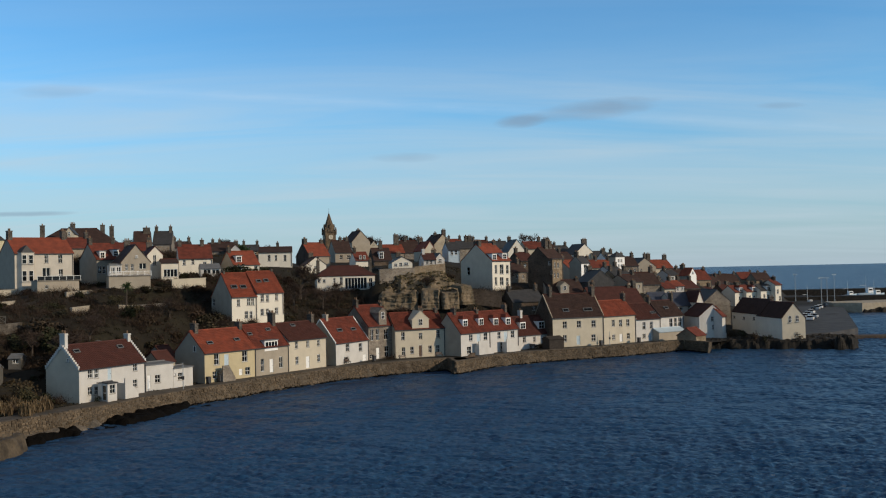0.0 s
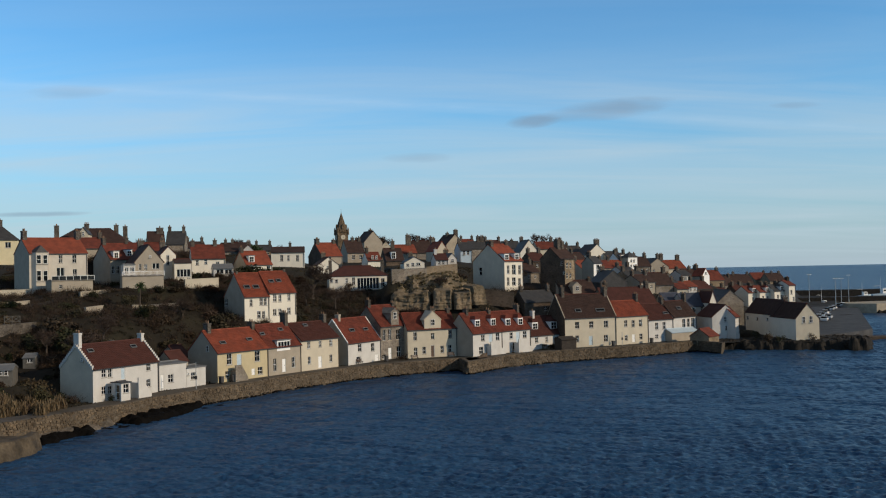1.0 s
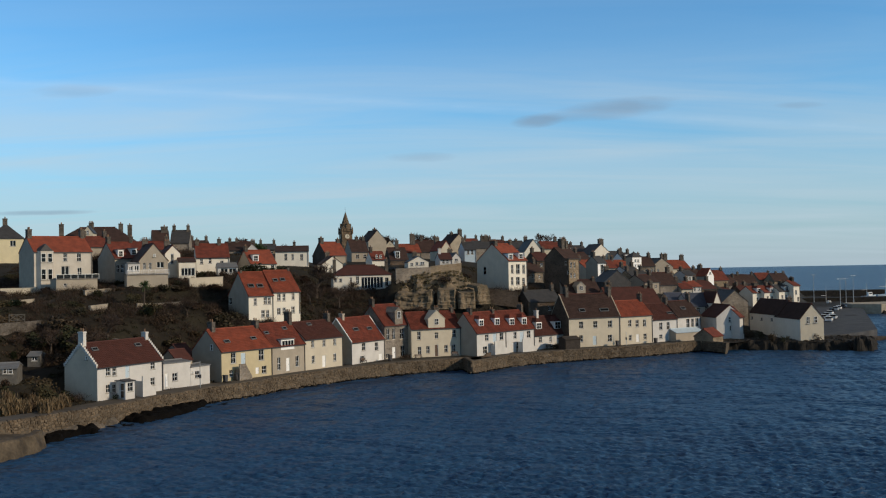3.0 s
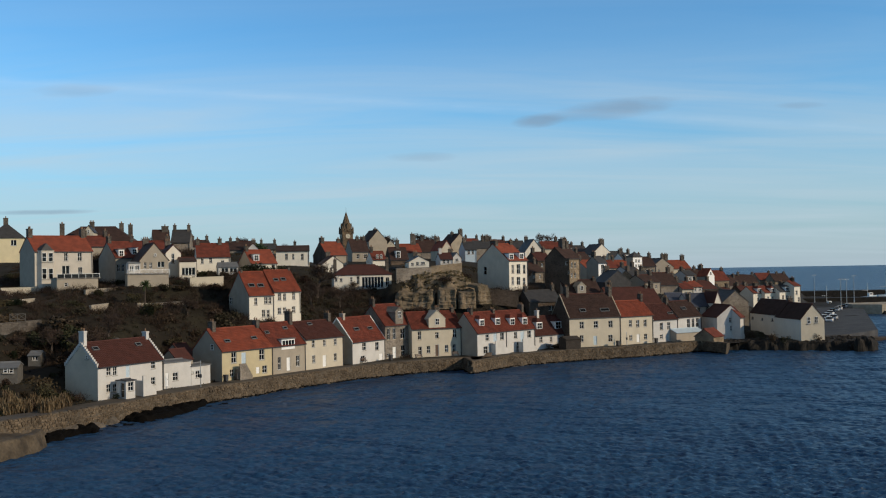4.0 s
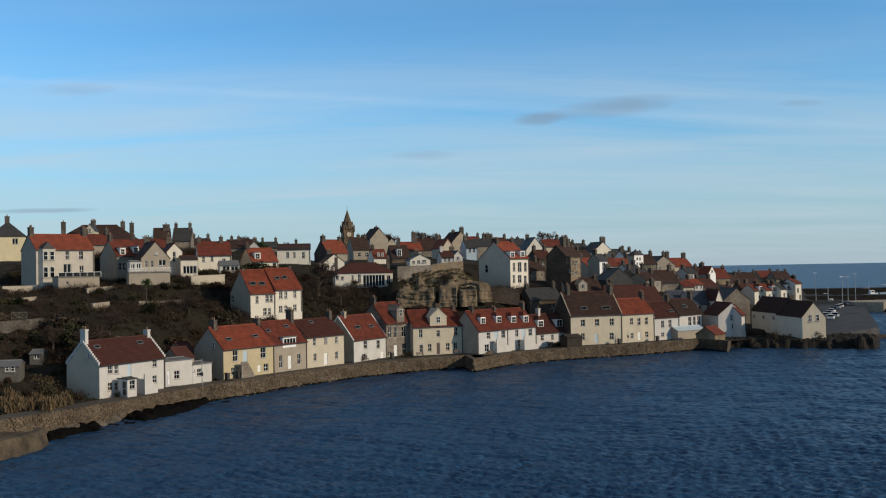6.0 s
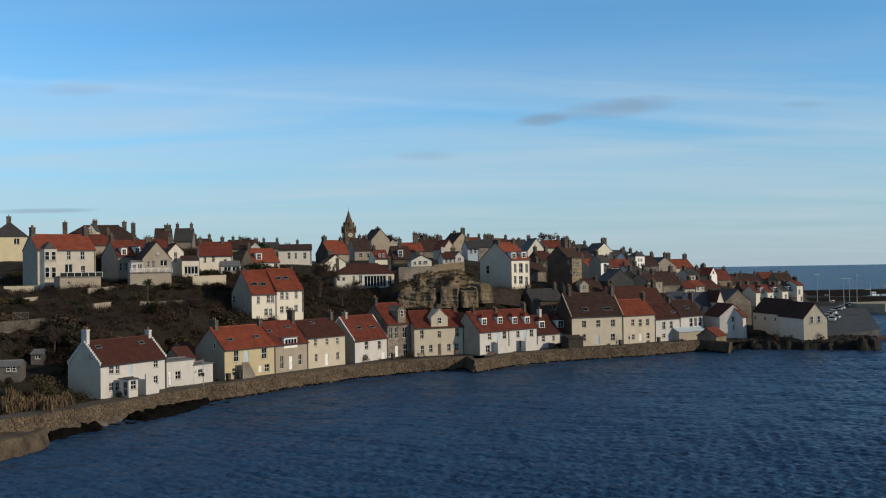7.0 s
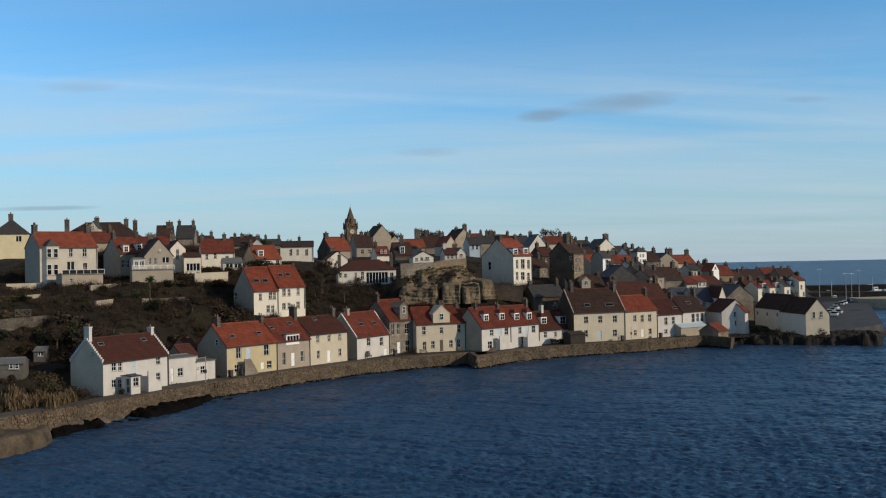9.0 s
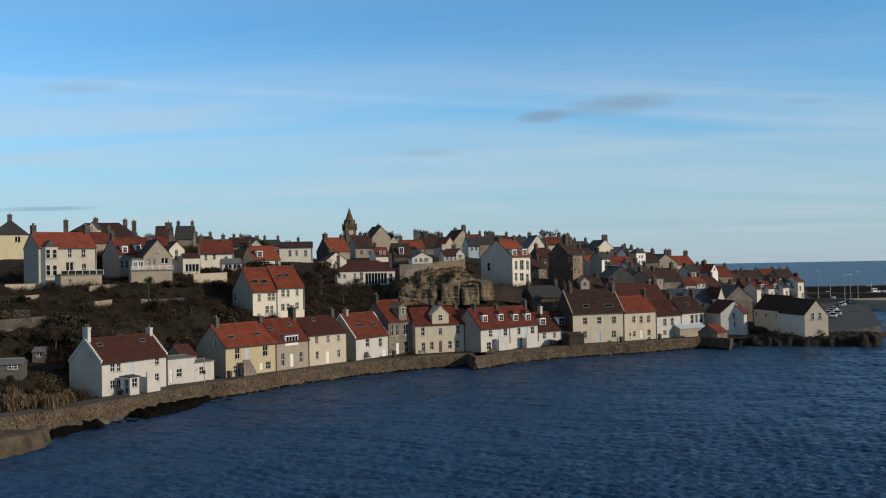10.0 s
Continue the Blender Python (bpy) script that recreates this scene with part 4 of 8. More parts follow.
def boat(x, y, z, turn, L, mast):
    """A fishing boat: a raked hull, a wheelhouse, a mast."""
    ob = thing("fishing_boat", "white fishing boat with wheelhouse moored at the pier", "boat", pose(x, y, z, 0, 0, turn), "moored boats")
    bm = bmesh.new()
    rows = []
    for i in range(9):
        t = i / 8
        hw = 0.17 * L * (1 - max(0, (t - 0.45) / 0.55) ** 2.2) * (0.8 + 0.2 * min(1, t * 4))
        hw = max(hw, 0.03)
        sheer = 0.14 * L + 0.09 * L * t ** 2
        rows.append([bm.verts.new((L * t, yy, zz)) for yy, zz in ((-hw, sheer), (-hw * 0.85, sheer * 0.4), (-hw * 0.3, -0.2), (hw * 0.3, -0.2), (hw * 0.85, sheer * 0.4), (hw, sheer))])
    for r0, r1 in zip(rows, rows[1:]):
        for k in range(6):
            bm.faces.new((r0[k], r0[(k + 1) % 6], r1[(k + 1) % 6], r1[k]))
    bm.faces.new(rows[0]), bm.faces.new(rows[-1][::-1])
    part("hull", bm, PAINT_BLUE, ob)
    bm = bmesh.new()
    prism(bm, [(0.5 * L, 0.12 * L), (0.75 * L, 0.15 * L), (0.72 * L, 0.36 * L), (0.5 * L, 0.36 * L)], -0.09 * L, 0.09 * L)
    wh = part("wheelhouse", bm, PAINT_WHITE, ob)
    bm = bmesh.new()
    box(bm, 0.53 * L, 0.7 * L, -0.093 * L, 0.093 * L, 0.26 * L, 0.32 * L)
    part("window", bm, GLASS, wh)
    bm = bmesh.new()
    tube(bm, 0.46 * L, 0, 0.1 * L, 0.1 * L + mast, 0.09, 0.04)
    part("mast", bm, PAINT_WHITE, ob)
    bm = bmesh.new()
    box(bm, 0.15 * L, 0.46 * L, -0.04, 0.04, 0.1 * L + mast * 0.5, 0.1 * L + mast * 0.5 + 0.1)
    part("boom", bm, PAINT_WHITE, ob)


def pole(x, y, z, h):
    ob = thing("pole", "slim grey post on the shore path", "post", pose(x, y, z))
    bm = bmesh.new()
    tube(bm, 0, 0, -0.1, h, 0.07, 0.05)
    part("shaft", bm, STEEL, ob)
    bm = bmesh.new()
    box(bm, -0.16, 0.16, -0.09, 0.09, h * 0.42, h * 0.42 + 0.5)
    part("sign_box", bm, PAINT_DARK, ob)


def dinghy(label, at, turn, L):
    ob = thing("dinghy", label, "boat", pose(*at, 0, 0, turn))
    bm = bmesh.new()
    rows = []
    for i in range(8):
        t = i / 7
        hw = 0.75 * (1 - max(0, (t - 0.4) / 0.6) ** 2.0) + 0.03
        k = 0.75 * (1 - 0.4 * t)
        rows.append([bm.verts.new((L * t, yy, zz)) for yy, zz in ((-hw, 0), (-hw * 0.9, k * 0.5), (-hw * 0.4, k), (hw * 0.4, k), (hw * 0.9, k * 0.5), (hw, 0))])
    for r0, r1 in zip(rows, rows[1:]):
        for k in range(6):
            bm.faces.new((r0[k], r0[(k + 1) % 6], r1[(k + 1) % 6], r1[k]))
    bm.faces.new(rows[0]), bm.faces.new(rows[-1][::-1])
    part("hull", bm, PAINT_BLUE, ob)
    bm = bmesh.new()
    box(bm, 0.05, L * 0.95, -0.04, 0.04, 0.42, 0.8)
    part("keel", bm, PAINT_WHITE, ob)


def limb(bm, a, b, r0, r1, n=4):
    d = (b - a).normalized()
    s = d.orthogonal().normalized()
    t = d.cross(s)
    p = [bm.verts.new(a + (s * math.cos(6.2832 * i / n) + t * math.sin(6.2832 * i / n)) * r0) for i in range(n)]
    q = [bm.verts.new(b + (s * math.cos(6.2832 * i / n) + t * math.sin(6.2832 * i / n)) * r1) for i in range(n)]
    for i in range(n):
        j = (i + 1) % n
        bm.faces.new((p[i], p[j], q[j], q[i]))


def tree_meshes(seed, h):
    rng = random.Random(seed)
    wood, twigs = bmesh.new(), bmesh.new()

    def grow(p, d, L, r, depth):
        q = p + d * L
        limb(wood if depth < 3 else twigs, p, q, r, r * 0.65, 5 if depth < 2 else 3)
        if depth >= 5:
            return
        for _ in range(4):
            v = Vector((rng.gauss(0, 1), rng.gauss(0, 1), rng.gauss(0.25, 0.6))).normalized()
            nd = (d * 0.75 + v * 0.75).normalized()
            grow(p + d * L * rng.uniform(0.6, 1.0), nd, L * rng.uniform(0.6, 0.82), max(r * 0.55, 0.017), depth + 1)
    grow(Vector((0, 0, -0.6)), Vector((0.05, 0, 1)), h * 0.33, h * 0.035, 0)
    return mesh_of("trunk", wood, BARK), mesh_of("crown", twigs, TWIG)


TREES = [tree_meshes(k, 5.0) for k in range(4)]


def bare_tree(label, x, y, z, h):
    k = len([o for o in scene.objects if o.name.startswith("bare_tree")])
    ob = thing("bare_tree", label, "tree", pose(x, y, z, 0, 0, 77 * k) @ Matrix.Scale(h / 5.0, 4))
    tr, cr = TREES[k % 4]
    part("trunk", tr, None, ob), part("crown", cr, None, ob)


def leaf_mat(name, cols):
    m = bpy.data.materials.new(name)
    m.use_nodes = True
    n, l = m.node_tree.nodes, m.node_tree.links
    b = n["Principled BSDF"]
    b.inputs["Roughness"].default_value = 0.7
    b.inputs["Specular IOR Level"].default_value = 0.2
    oi, g = n.new("ShaderNodeObjectInfo"), n.new("ShaderNodeNewGeometry")
    ramp = n.new("ShaderNodeValToRGB")
    ramp.color_ramp.elements[0].color, ramp.color_ramp.elements[1].color = (*cols[0], 1), (*cols[-1], 1)
    for i, c in enumerate(cols[1:-1]):
        ramp.color_ramp.elements.new((i + 1) / (len(cols) - 1)).color = (*c, 1)
    l.new(oi.outputs["Random"], ramp.inputs["Fac"])
    mr = n.new("ShaderNodeMapRange")
    mr.inputs["To Min"].default_value, mr.inputs["To Max"].default_value = 0.5, 1.35
    l.new(g.outputs["Random Per Island"], mr.inputs["Value"])
    mx = n.new("ShaderNodeMix")
    mx.data_type, mx.blend_type = "RGBA", "MULTIPLY"
    mx.inputs[0].default_value = 1.0
    l.new(ramp.outputs["Color"], mx.inputs[6]), l.new(mr.outputs["Result"], mx.inputs[7])
    l.new(mx.outputs[2], b.inputs["Base Color"])
    return m


SHRUB = leaf_mat("shrub_leaves", [(0.043, 0.029, 0.018), (0.026, 0.030, 0.012), (0.055, 0.035, 0.023), (0.017, 0.025, 0.010), (0.066, 0.052, 0.026), (0.043, 0.024, 0.017)])
EVERGREEN = leaf_mat("evergreen_leaves", [(0.025, 0.045, 0.016), (0.04, 0.06, 0.02)])
REED = leaf_mat("dry_reed", [(0.15, 0.108, 0.06), (0.095, 0.066, 0.038), (0.17, 0.125, 0.07)])


def shrub_mesh(seed, material, n=850, upright=False):
    """A bush about 1 m across: several lobes of small leaf sprays on short stems."""
    rng = random.Random(seed)
    bm = bmesh.new()
    lobes = [(Vector((rng.uniform(-0.35, 0.35), rng.uniform(-0.35, 0.35), rng.uniform(0.2, 0.6))), rng.uniform(0.22, 0.42)) for _ in range(6)]
    for _ in range(n):
        c, r = rng.choice(lobes)
        v = Vector((rng.gauss(0, 1), rng.gauss(0, 1), rng.gauss(0, 1))).normalized() * r * rng.uniform(0.55, 1.12)
        p = c + v
        if p.z < -0.1:
            continue
        s = rng.uniform(0.035, 0.075)
        d = Vector((rng.gauss(0, 1), rng.gauss(0, 1), rng.gauss(0.4, 1))).normalized()
        o = d.orthogonal().normalized()
        if upright:
            d, o, s = Vector((rng.gauss(0, 0.2), rng.gauss(0, 0.2), 1)).normalized(), Vector((rng.gauss(0, 1), rng.gauss(0, 1), 0)).normalized() * 0.16, s * 4.6
        e = d.cross(o) * 0.3
        a = [bm.verts.new(p + o * s * 0.5 - d * s), bm.verts.new(p - o * s * 0.5 - d * s * 0.6 + e * s), bm.verts.new(p - o * s * 0.4 + d * s), bm.verts.new(p + o * s * 0.4 + d * s * 0.8 - e * s)]
        bm.faces.new(a[:3]), bm.faces.new((a[0], a[2], a[3]))
    for _ in range(8):
        limb(bm, Vector((0, 0, -0.3)), rng.choice(lobes)[0] + Vector((rng.gauss(0, .1), rng.gauss(0, .1), 0)), 0.02, 0.008, 3)
    return mesh_of("foliage", bm, material)


def palm(x, y, z, h):
    ob = thing("palm_tree", "dark green cabbage palm in a terraced garden", "tree", pose(x, y, z))
    bm = bmesh.new()
    limb(bm, Vector((0, 0, -0.5)), Vector((0.1, 0, h)), 0.16, 0.12, 7)
    part("trunk", bm, BARK, ob)
    rng = random.Random(3)
    bm = bmesh.new()
    for _ in range(110):
        d = Vector((rng.gauss(0, 1), rng.gauss(0, 1), rng.gauss(0.2, 0.7))).normalized()
        o = d.orthogonal().normalized() * 0.05
        p, L = Vector((0.1, 0, h)), rng.uniform(0.9, 1.4)
        a, b, c, e = (bm.verts.new(q) for q in (p - o, p + o, p + d * L * 0.6 + o, p + d * L * 0.6 - o))
        t = bm.verts.new(p + d * L + Vector((0, 0, -0.35)))
        bm.faces.new((a, b, c, e)), bm.faces.new((e, c, t))
    part("crown", bm, EVERGREEN, ob)


def evergreen(x, y, z, h):
    ob = thing("evergreen_tree", "dark rounded evergreen tree on the skyline", "tree", pose(x, y, z))
    bm = bmesh.new()
    limb(bm, Vector((0, 0, -0.5)), Vector((0, 0, h * 0.6)), 0.25, 0.12, 7)
    part("trunk", bm, BARK, ob)
    part("crown", shrub_mesh(77, EVERGREEN, 1200), None, ob, at=pose(0, 0, h * 0.25) @ Matrix.Diagonal((h * 0.85, h * 0.85, h * 0.75, 1)))


# ---- the crag, the quay and the rocks ----
def lumpy(name, label, category, corners, z0, z1, rough, material, seed, kind="", cell=0.8, slope=0.0, freq=0.35):
    """A rock mass over a plan outline: steep broken sides and an uneven top."""
    xs = [c[0] for c in corners]
    ys = [c[1] for c in corners]
    X, Y = np.meshgrid(np.arange(min(xs) - 4, max(xs) + 4, cell), np.arange(min(ys) - 4, max(ys) + 4, cell))
    jag = np.array([[noise.noise((x * 0.5, y * 0.5, seed)) for x in X[0]] for y in Y[:, 0]])
    big = np.array([[noise.fractal((x * freq, y * freq, seed + 3.0), 0.9, 2.1, 5) for x in X[0]] for y in Y[:, 0]])
    d = edge_distance(X, Y, [*corners, corners[0]]) * np.where(inside(X, Y, list(corners)), 1, -1) + jag * 1.2
    k = np.clip(d / max(slope, 0.9), 0, 1)
    k = 1 - (1 - k) ** 1.6
    Zr = z0 - 0.8 + (z1 - z0 + 0.8) * k + big * rough * (0.25 + k)
    keep = d > -1.2
    nr, nc = X.shape
    idx = np.arange(nr * nc).reshape(nr, nc)
    cell_ok = keep[:-1, :-1] & keep[1:, :-1] & keep[:-1, 1:] & keep[1:, 1:]
    i, j = np.nonzero(cell_ok)
    q = np.stack([idx[i, j], idx[i, j + 1], idx[i + 1, j + 1], idx[i + 1, j]], -1)
    used, inv = np.unique(q, return_inverse=True)
    v = np.stack([X.ravel(), Y.ravel(), Zr.ravel()], -1)[used]
    me = bpy.data.meshes.new(name)
    me.from_pydata(v.tolist(), [], inv.reshape(-1, 4).tolist())
    me.materials.append(material)
    return tagged(new(name, me), label, category, kind=kind)


def slab(name, label, category, outline, z0, z1, material):
    bm = bmesh.new()
    a = [bm.verts.new((x, y, z0)) for x, y in outline]
    b = [bm.verts.new((x, y, z1)) for x, y in outline]
    bm.faces.new(a[::-1]), bm.faces.new(b)
    for i in range(len(a)):
        j = (i + 1) % len(a)
        bm.faces.new((a[i], a[j], b[j], b[i]))
    return tagged(new(name, mesh_of(name, bm, material)), label, category, kind="structure")


lumpy("crag", "grassy tan rock crag above the shore houses", "crag", [(-12, 200), (4, 200), (10, 204), (9, 213), (6, 224), (-10, 224), (-13, 212)], 9.5, 17.6, 0.7, CRAG, 2.0, kind="structure", slope=7.0, freq=0.30)
def outcrop(label, a, b, z0, h, seed):
    """A face of weathered rock between two plan points: bedded, cracked and leaning back."""
    (x0, y0), (x1, y1) = a, b
    L = math.hypot(x1 - x0, y1 - y0)
    tx, ty = (x1 - x0) / L, (y1 - y0) / L
    nu, nv = max(6, round(L / 0.3)), 14
    bm = bmesh.new()
    rows = []
    for j in range(nv + 4):
        row = []
        for i in range(nu + 1):
            u, v = i / nu, min(j / nv, 1.0)
            edge = min(u, 1 - u)
            top = h * (0.86 + 0.22 * noise.noise((u * L * 0.45, seed, 0.0))) * min(1.0, 0.86 + edge * 2)
            z = v * top
            deep = 0.5 * noise.noise((u * L * 0.9, z * 0.5, seed)) + 0.35 * noise.noise((u * L * 0.3, z * 2.2, seed + 5)) + 0.16 * noise.noise((u * L * 3, z * 3, seed + 9))
            back = 0.22 * z + deep + max(0.0, 0.06 - edge) * 12 + max(0, j - nv) * 0.9
            row.append(bm.verts.new((x0 + tx * u * L - ty * back, y0 + ty * u * L + tx * back, z0 + z + (0.12 * (j - nv) + 0.3 * deep if j > nv else 0))))
        rows.append(row)
    for r0, r1 in zip(rows, rows[1:]):
        for i in range(nu):
            bm.faces.new((r0[i], r0[i + 1], r1[i + 1], r1[i]))
    tagged(new("rock_face", mesh_of("rock_face", bm, CRAG)), label, "rock", kind="structure")


for k, (a, b, z0, h) in enumerate((((-10.5, 198.6), (-2.2, 198.0), 10.2, 4.0), ((-1.6, 197.6), (2.4, 197.4), 10.2, 4.4), ((2.9, 197.0), (6.6, 197.4), 10.2, 4.2), ((7.0, 198.0), (10.0, 200.5), 11.0, 4.6))):
    outcrop("tan bedded rock face below the crag", a, b, z0, h, 3.0 + 2.7 * k)
slab("quay", "grey paved harbour quay", "quay", [(84, 214), (91, 216), (104, 229), (148, 337), (138, 352), (92, 262)], -2, 2.0, QUAY)
slab("pier", "tan stone harbour pier", "pier", [(144, 336), (152, 331), (300, 372), (296, 382), (146, 348)], -2, 3.4, ASHLAR)
slab("breakwater", "dark stone outer breakwater", "breakwater", [(150, 492), (330, 480), (332, 492), (150, 504)], -2, 3.6, ROCK)
slab("inner_pier", "dark stone inner harbour pier", "pier", [(150, 404), (300, 398), (300, 406), (150, 414)], -2, 3.2, ROCK)
slab("harbour_wall", "low dark landing wall in the sea", "sea wall", [(97, 222), (150, 216), (150, 219), (97, 226)], -2, 0.7, STONE_DARK)
lumpy("rock_mass", "brown shore rocks below the harbour house", "rocks", [(56, 212), (58, 204.5), (63, 203.5), (70, 201), (75, 198.5), (84, 196.5), (91, 201), (98, 214), (86, 216), (76, 212)], -0.6, 1.75, 0.45, ROCK, 7.0, kind="structure", slope=2.0, cell=0.4, freq=0.8)
lumpy("sea_stack", "dark blocky rock at the water's edge", "rock", [(84, 196), (88, 195), (90, 199), (86, 200.5)], -0.4, 2.7, 0.6, ROCK, 9.0, kind="structure", slope=1.0, cell=0.4, freq=0.5)
lumpy("rock_armour", "dark boulders against the pier", "rocks", [(150, 330), (160, 328), (300, 366), (300, 372), (152, 333)], -0.8, 1.6, 1.2, ROCK, 11.0, kind="structure", slope=3.0, cell=1.0, freq=0.5)
lumpy("shore_platform", "tan rock platform behind the low wall", "rocks", [(-45.6, 105.2), (-43.9, 103.6), (-43.7, 100.8), (-44.4, 97.9), (-45.7, 94.6), (-53.0, 80), (-75, 60), (-95, 80), (-60, 108)], -0.6, 1.42, 0.12, PLATFORM, 41.0, kind="structure", slope=0.9, cell=0.4, freq=0.7)
strip("low_sea_wall", [(-0.9, 0.2), (-0.9, 1.5), (-0.8, 1.58), (-0.1, 1.52), (0.05, 1.4), (0.25, 0.8), (0.45, 0.1), (0.6, -1.2)], [(-53.0, 80), (-45.6, 94.6), (-44.3, 97.9), (-43.6, 100.8), (-43.9, 103.6)],
      PLATFORM, "low tan masonry wall at the water's edge", "sea wall", rough=0.3, step=0.35, seed=4)
lumpy("foreshore", "pale flat rock shelf below the sea wall", "rocks", [(-51, 101), (-46.6, 106.6), (-44.2, 110.3), (-42.0, 113.6), (-41.0, 116.5), (-42.4, 118.2), (-46, 113), (-51.5, 105)], -0.5, 0.5, 0.12, FORESHORE, 23.0, kind="structure", slope=0.7, cell=0.35, freq=0.8)


slab("landing", "worn stone landing at the slip", "pavement", [(5.0, 169.2), (8.4, 173.4), (11.2, 177.4), (9.0, 179.5), (3.4, 176.4), (3.5, 174.6)], 1.0, 1.77, PATH)


def bush(label, x, y, z, s):
    ob = thing("bush", label, "shrub", pose(x, y, z) @ Matrix.Scale(s, 4))
    part("foliage", shrub_mesh(int(abs(x) * 10), SHRUB, 380), None, ob)


def bench(x, y, z, turn):
    ob = thing("bench", "slatted timber bench against the house front", "bench", pose(x, y, z, 0, 0, turn), "shore path benches")
    for i in range(3):
        bm = bmesh.new()
        box(bm, 0, 1.5, 0.14 * i, 0.14 * i + 0.1, 0.42, 0.46)
        part("seat_slat", bm, PAINT_BROWN, ob)
        bm = bmesh.new()
        box(bm, 0, 1.5, 0.44, 0.48, 0.52 + 0.13 * i, 0.61 + 0.13 * i)
        part("back_slat", bm, PAINT_BROWN, ob)
    for x0 in (0.1, 1.32):
        bm = bmesh.new()
        box(bm, x0, x0 + 0.08, 0, 0.08, 0, 0.42), box(bm, x0, x0 + 0.08, 0.36, 0.435, 0, 0.92), box(bm, x0, x0 + 0.08, 0.08, 0.36, 0.34, 0.415)
        part("leg_frame", bm, PAINT_DARK, ob)


def bin_thing(x, y, z, turn):
    ob = thing("wheelie_bin", "dark plastic wheeled bin on the shore path", "bin", pose(x, y, z, 0, 0, turn), "wheeled bins")
    bm = bmesh.new()
    prism(bm, [(0.06, 0.08), (0.52, 0.08), (0.58, 1.0), (0, 1.0)], 0, 0.6)
    part("body", bm, PAINT_DARK, ob)
    bm = bmesh.new()
    prism(bm, [(-0.03, 1.0), (0.61, 1.0), (0.58, 1.08), (0.0, 1.1)], -0.03, 0.66)
    part("lid", bm, PAINT_DARK, ob)
    for yy in (-0.05, 0.55):
        bm = bmesh.new()
        tube(bm, 0, 0, 0, 0.1, 0.1, 0.1, 10)
        bm.transform(Matrix.Translation((0.12, yy + 0.1, 0.1)) @ pose(0, 0, 0, 90))
        part("wheel", bm, RUBBER, ob)


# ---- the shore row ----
# the gable's shade tone is in its colour; the cottage is white all round
house('cottage', 'white harled two-storey cottage with dark red pantiles beside sea wall', (-46.57, 127.24, 1.8), 61.1, 11.8, 6.4, 4.43, 7.46, wins=[(1.47, 3.15, 0.79, 1.14), (2.58, 3.03, 0.7, 1.16), (1.44, 0.88, 0.79, 1.12), (2.55, 0.78, 0.7, 1.07), (9.48, 3.25, 0.77, 1.05), (9.44, 0.97, 0.77, 1.12)], doors=[(4.85, 2.55, 0.73, 1.64, PAINT_BLUE)], lights=[(1.01, 0.65, 1.01, 0.6), (8.64, 0.65, 1.03, 0.6)], chimneys=[(0.3, 0.5, 0.6, 1.2, 9.2, 2), (11.5, 0.5, 0.6, 1.0, 8.43, 1)], left=[(4.15, 5.43, 0.4, 0.47, 'b')], roof=PAN_MAROON, stack=HARL_WHITE, side=HARL_SHADE_TINT, skew=HARL_WHITE, crow=True, tiled=True)
house('annexe', 'low white flat-roofed annexe beside the white cottage', (-41.18, 138.91, 1.8), 49.5, 4.64, 4.5, 3.69, 3.81, wins=[(1.49, 1.0, 0.89, 1.24)], doors=[(0.19, 0.31, 0.6, 1.92, PAINT_WHITE)], roof=LEAD, gutter=False, kind="annexe")
house('annexe', 'lower white flat-roofed annexe with one window', (-38.13, 142.43, 1.8), 57.2, 3.78, 4.5, 2.78, 2.89, wins=[(0.1, 1.71, 0.35, 0.35), (0.85, 1.0, 0.92, 1.09)], roof=LEAD, gutter=False, kind="annexe")
# beige on the side walls paints in the shade of the gable
house('house', 'yellow harled terraced house with orange-red pantiles and shade-toned gable', (-34.54, 146.81, 1.8), 52.3, 10.39, 7.2, 4.6, 7.83, wins=[(1.84, 2.64, 1.04, 1.67), (7.51, 2.64, 1.11, 1.72), (1.5, 0.59, 0.8, 1.06), (8.11, 0.5, 0.98, 1.18)], doors=[(3.84, 2.25, 0.95, 1.87, PAINT_BLUE), (2.84, 0.23, 0.6, 1.53, PAINT_WHITE), (6.81, 0.54, 0.73, 1.01, PAINT_WHITE)], lights=[(1.61, 0.34, 1.11, 0.6), (7.18, 0.38, 1.08, 0.6)], chimneys=[(0.98, 0.5, 0.8, 1.4, 9.1, 2), (9.99, 0.5, 0.8, 1.3, 8.85, 2)], left=[(4.59, 4.77, 0.57, 0.9, 'b')], wall=HARL_YELLOW, side=HARL_BEIGE, roof=PAN_ORANGE, tiled=True, stack=STONE_GREY)
house('house', 'beige harled terraced house with wide glazed dormer', (-28.15, 155.03, 1.8), 53.8, 7.5, 7.2, 4.58, 8.11, wins=[(1.05, 0.68, 0.68, 2.06), (5.21, 0.88, 0.84, 1.81)], doors=[(3.02, 0.35, 0.83, 2.17, PAINT_WHITE)], dormers=[(1.89, 4.21, 3.01, 1.36, 'w')], lights=[(0.11, 0.53, 0.92, 0.6), (4.64, 0.66, 0.98, 0.6)], chimneys=[(7.1, 0.5, 0.8, 1.5, 9.96, 3)], wall=HARL_BEIGE, roof=PAN_RED, tiled=True, stack=STONE_GREY)
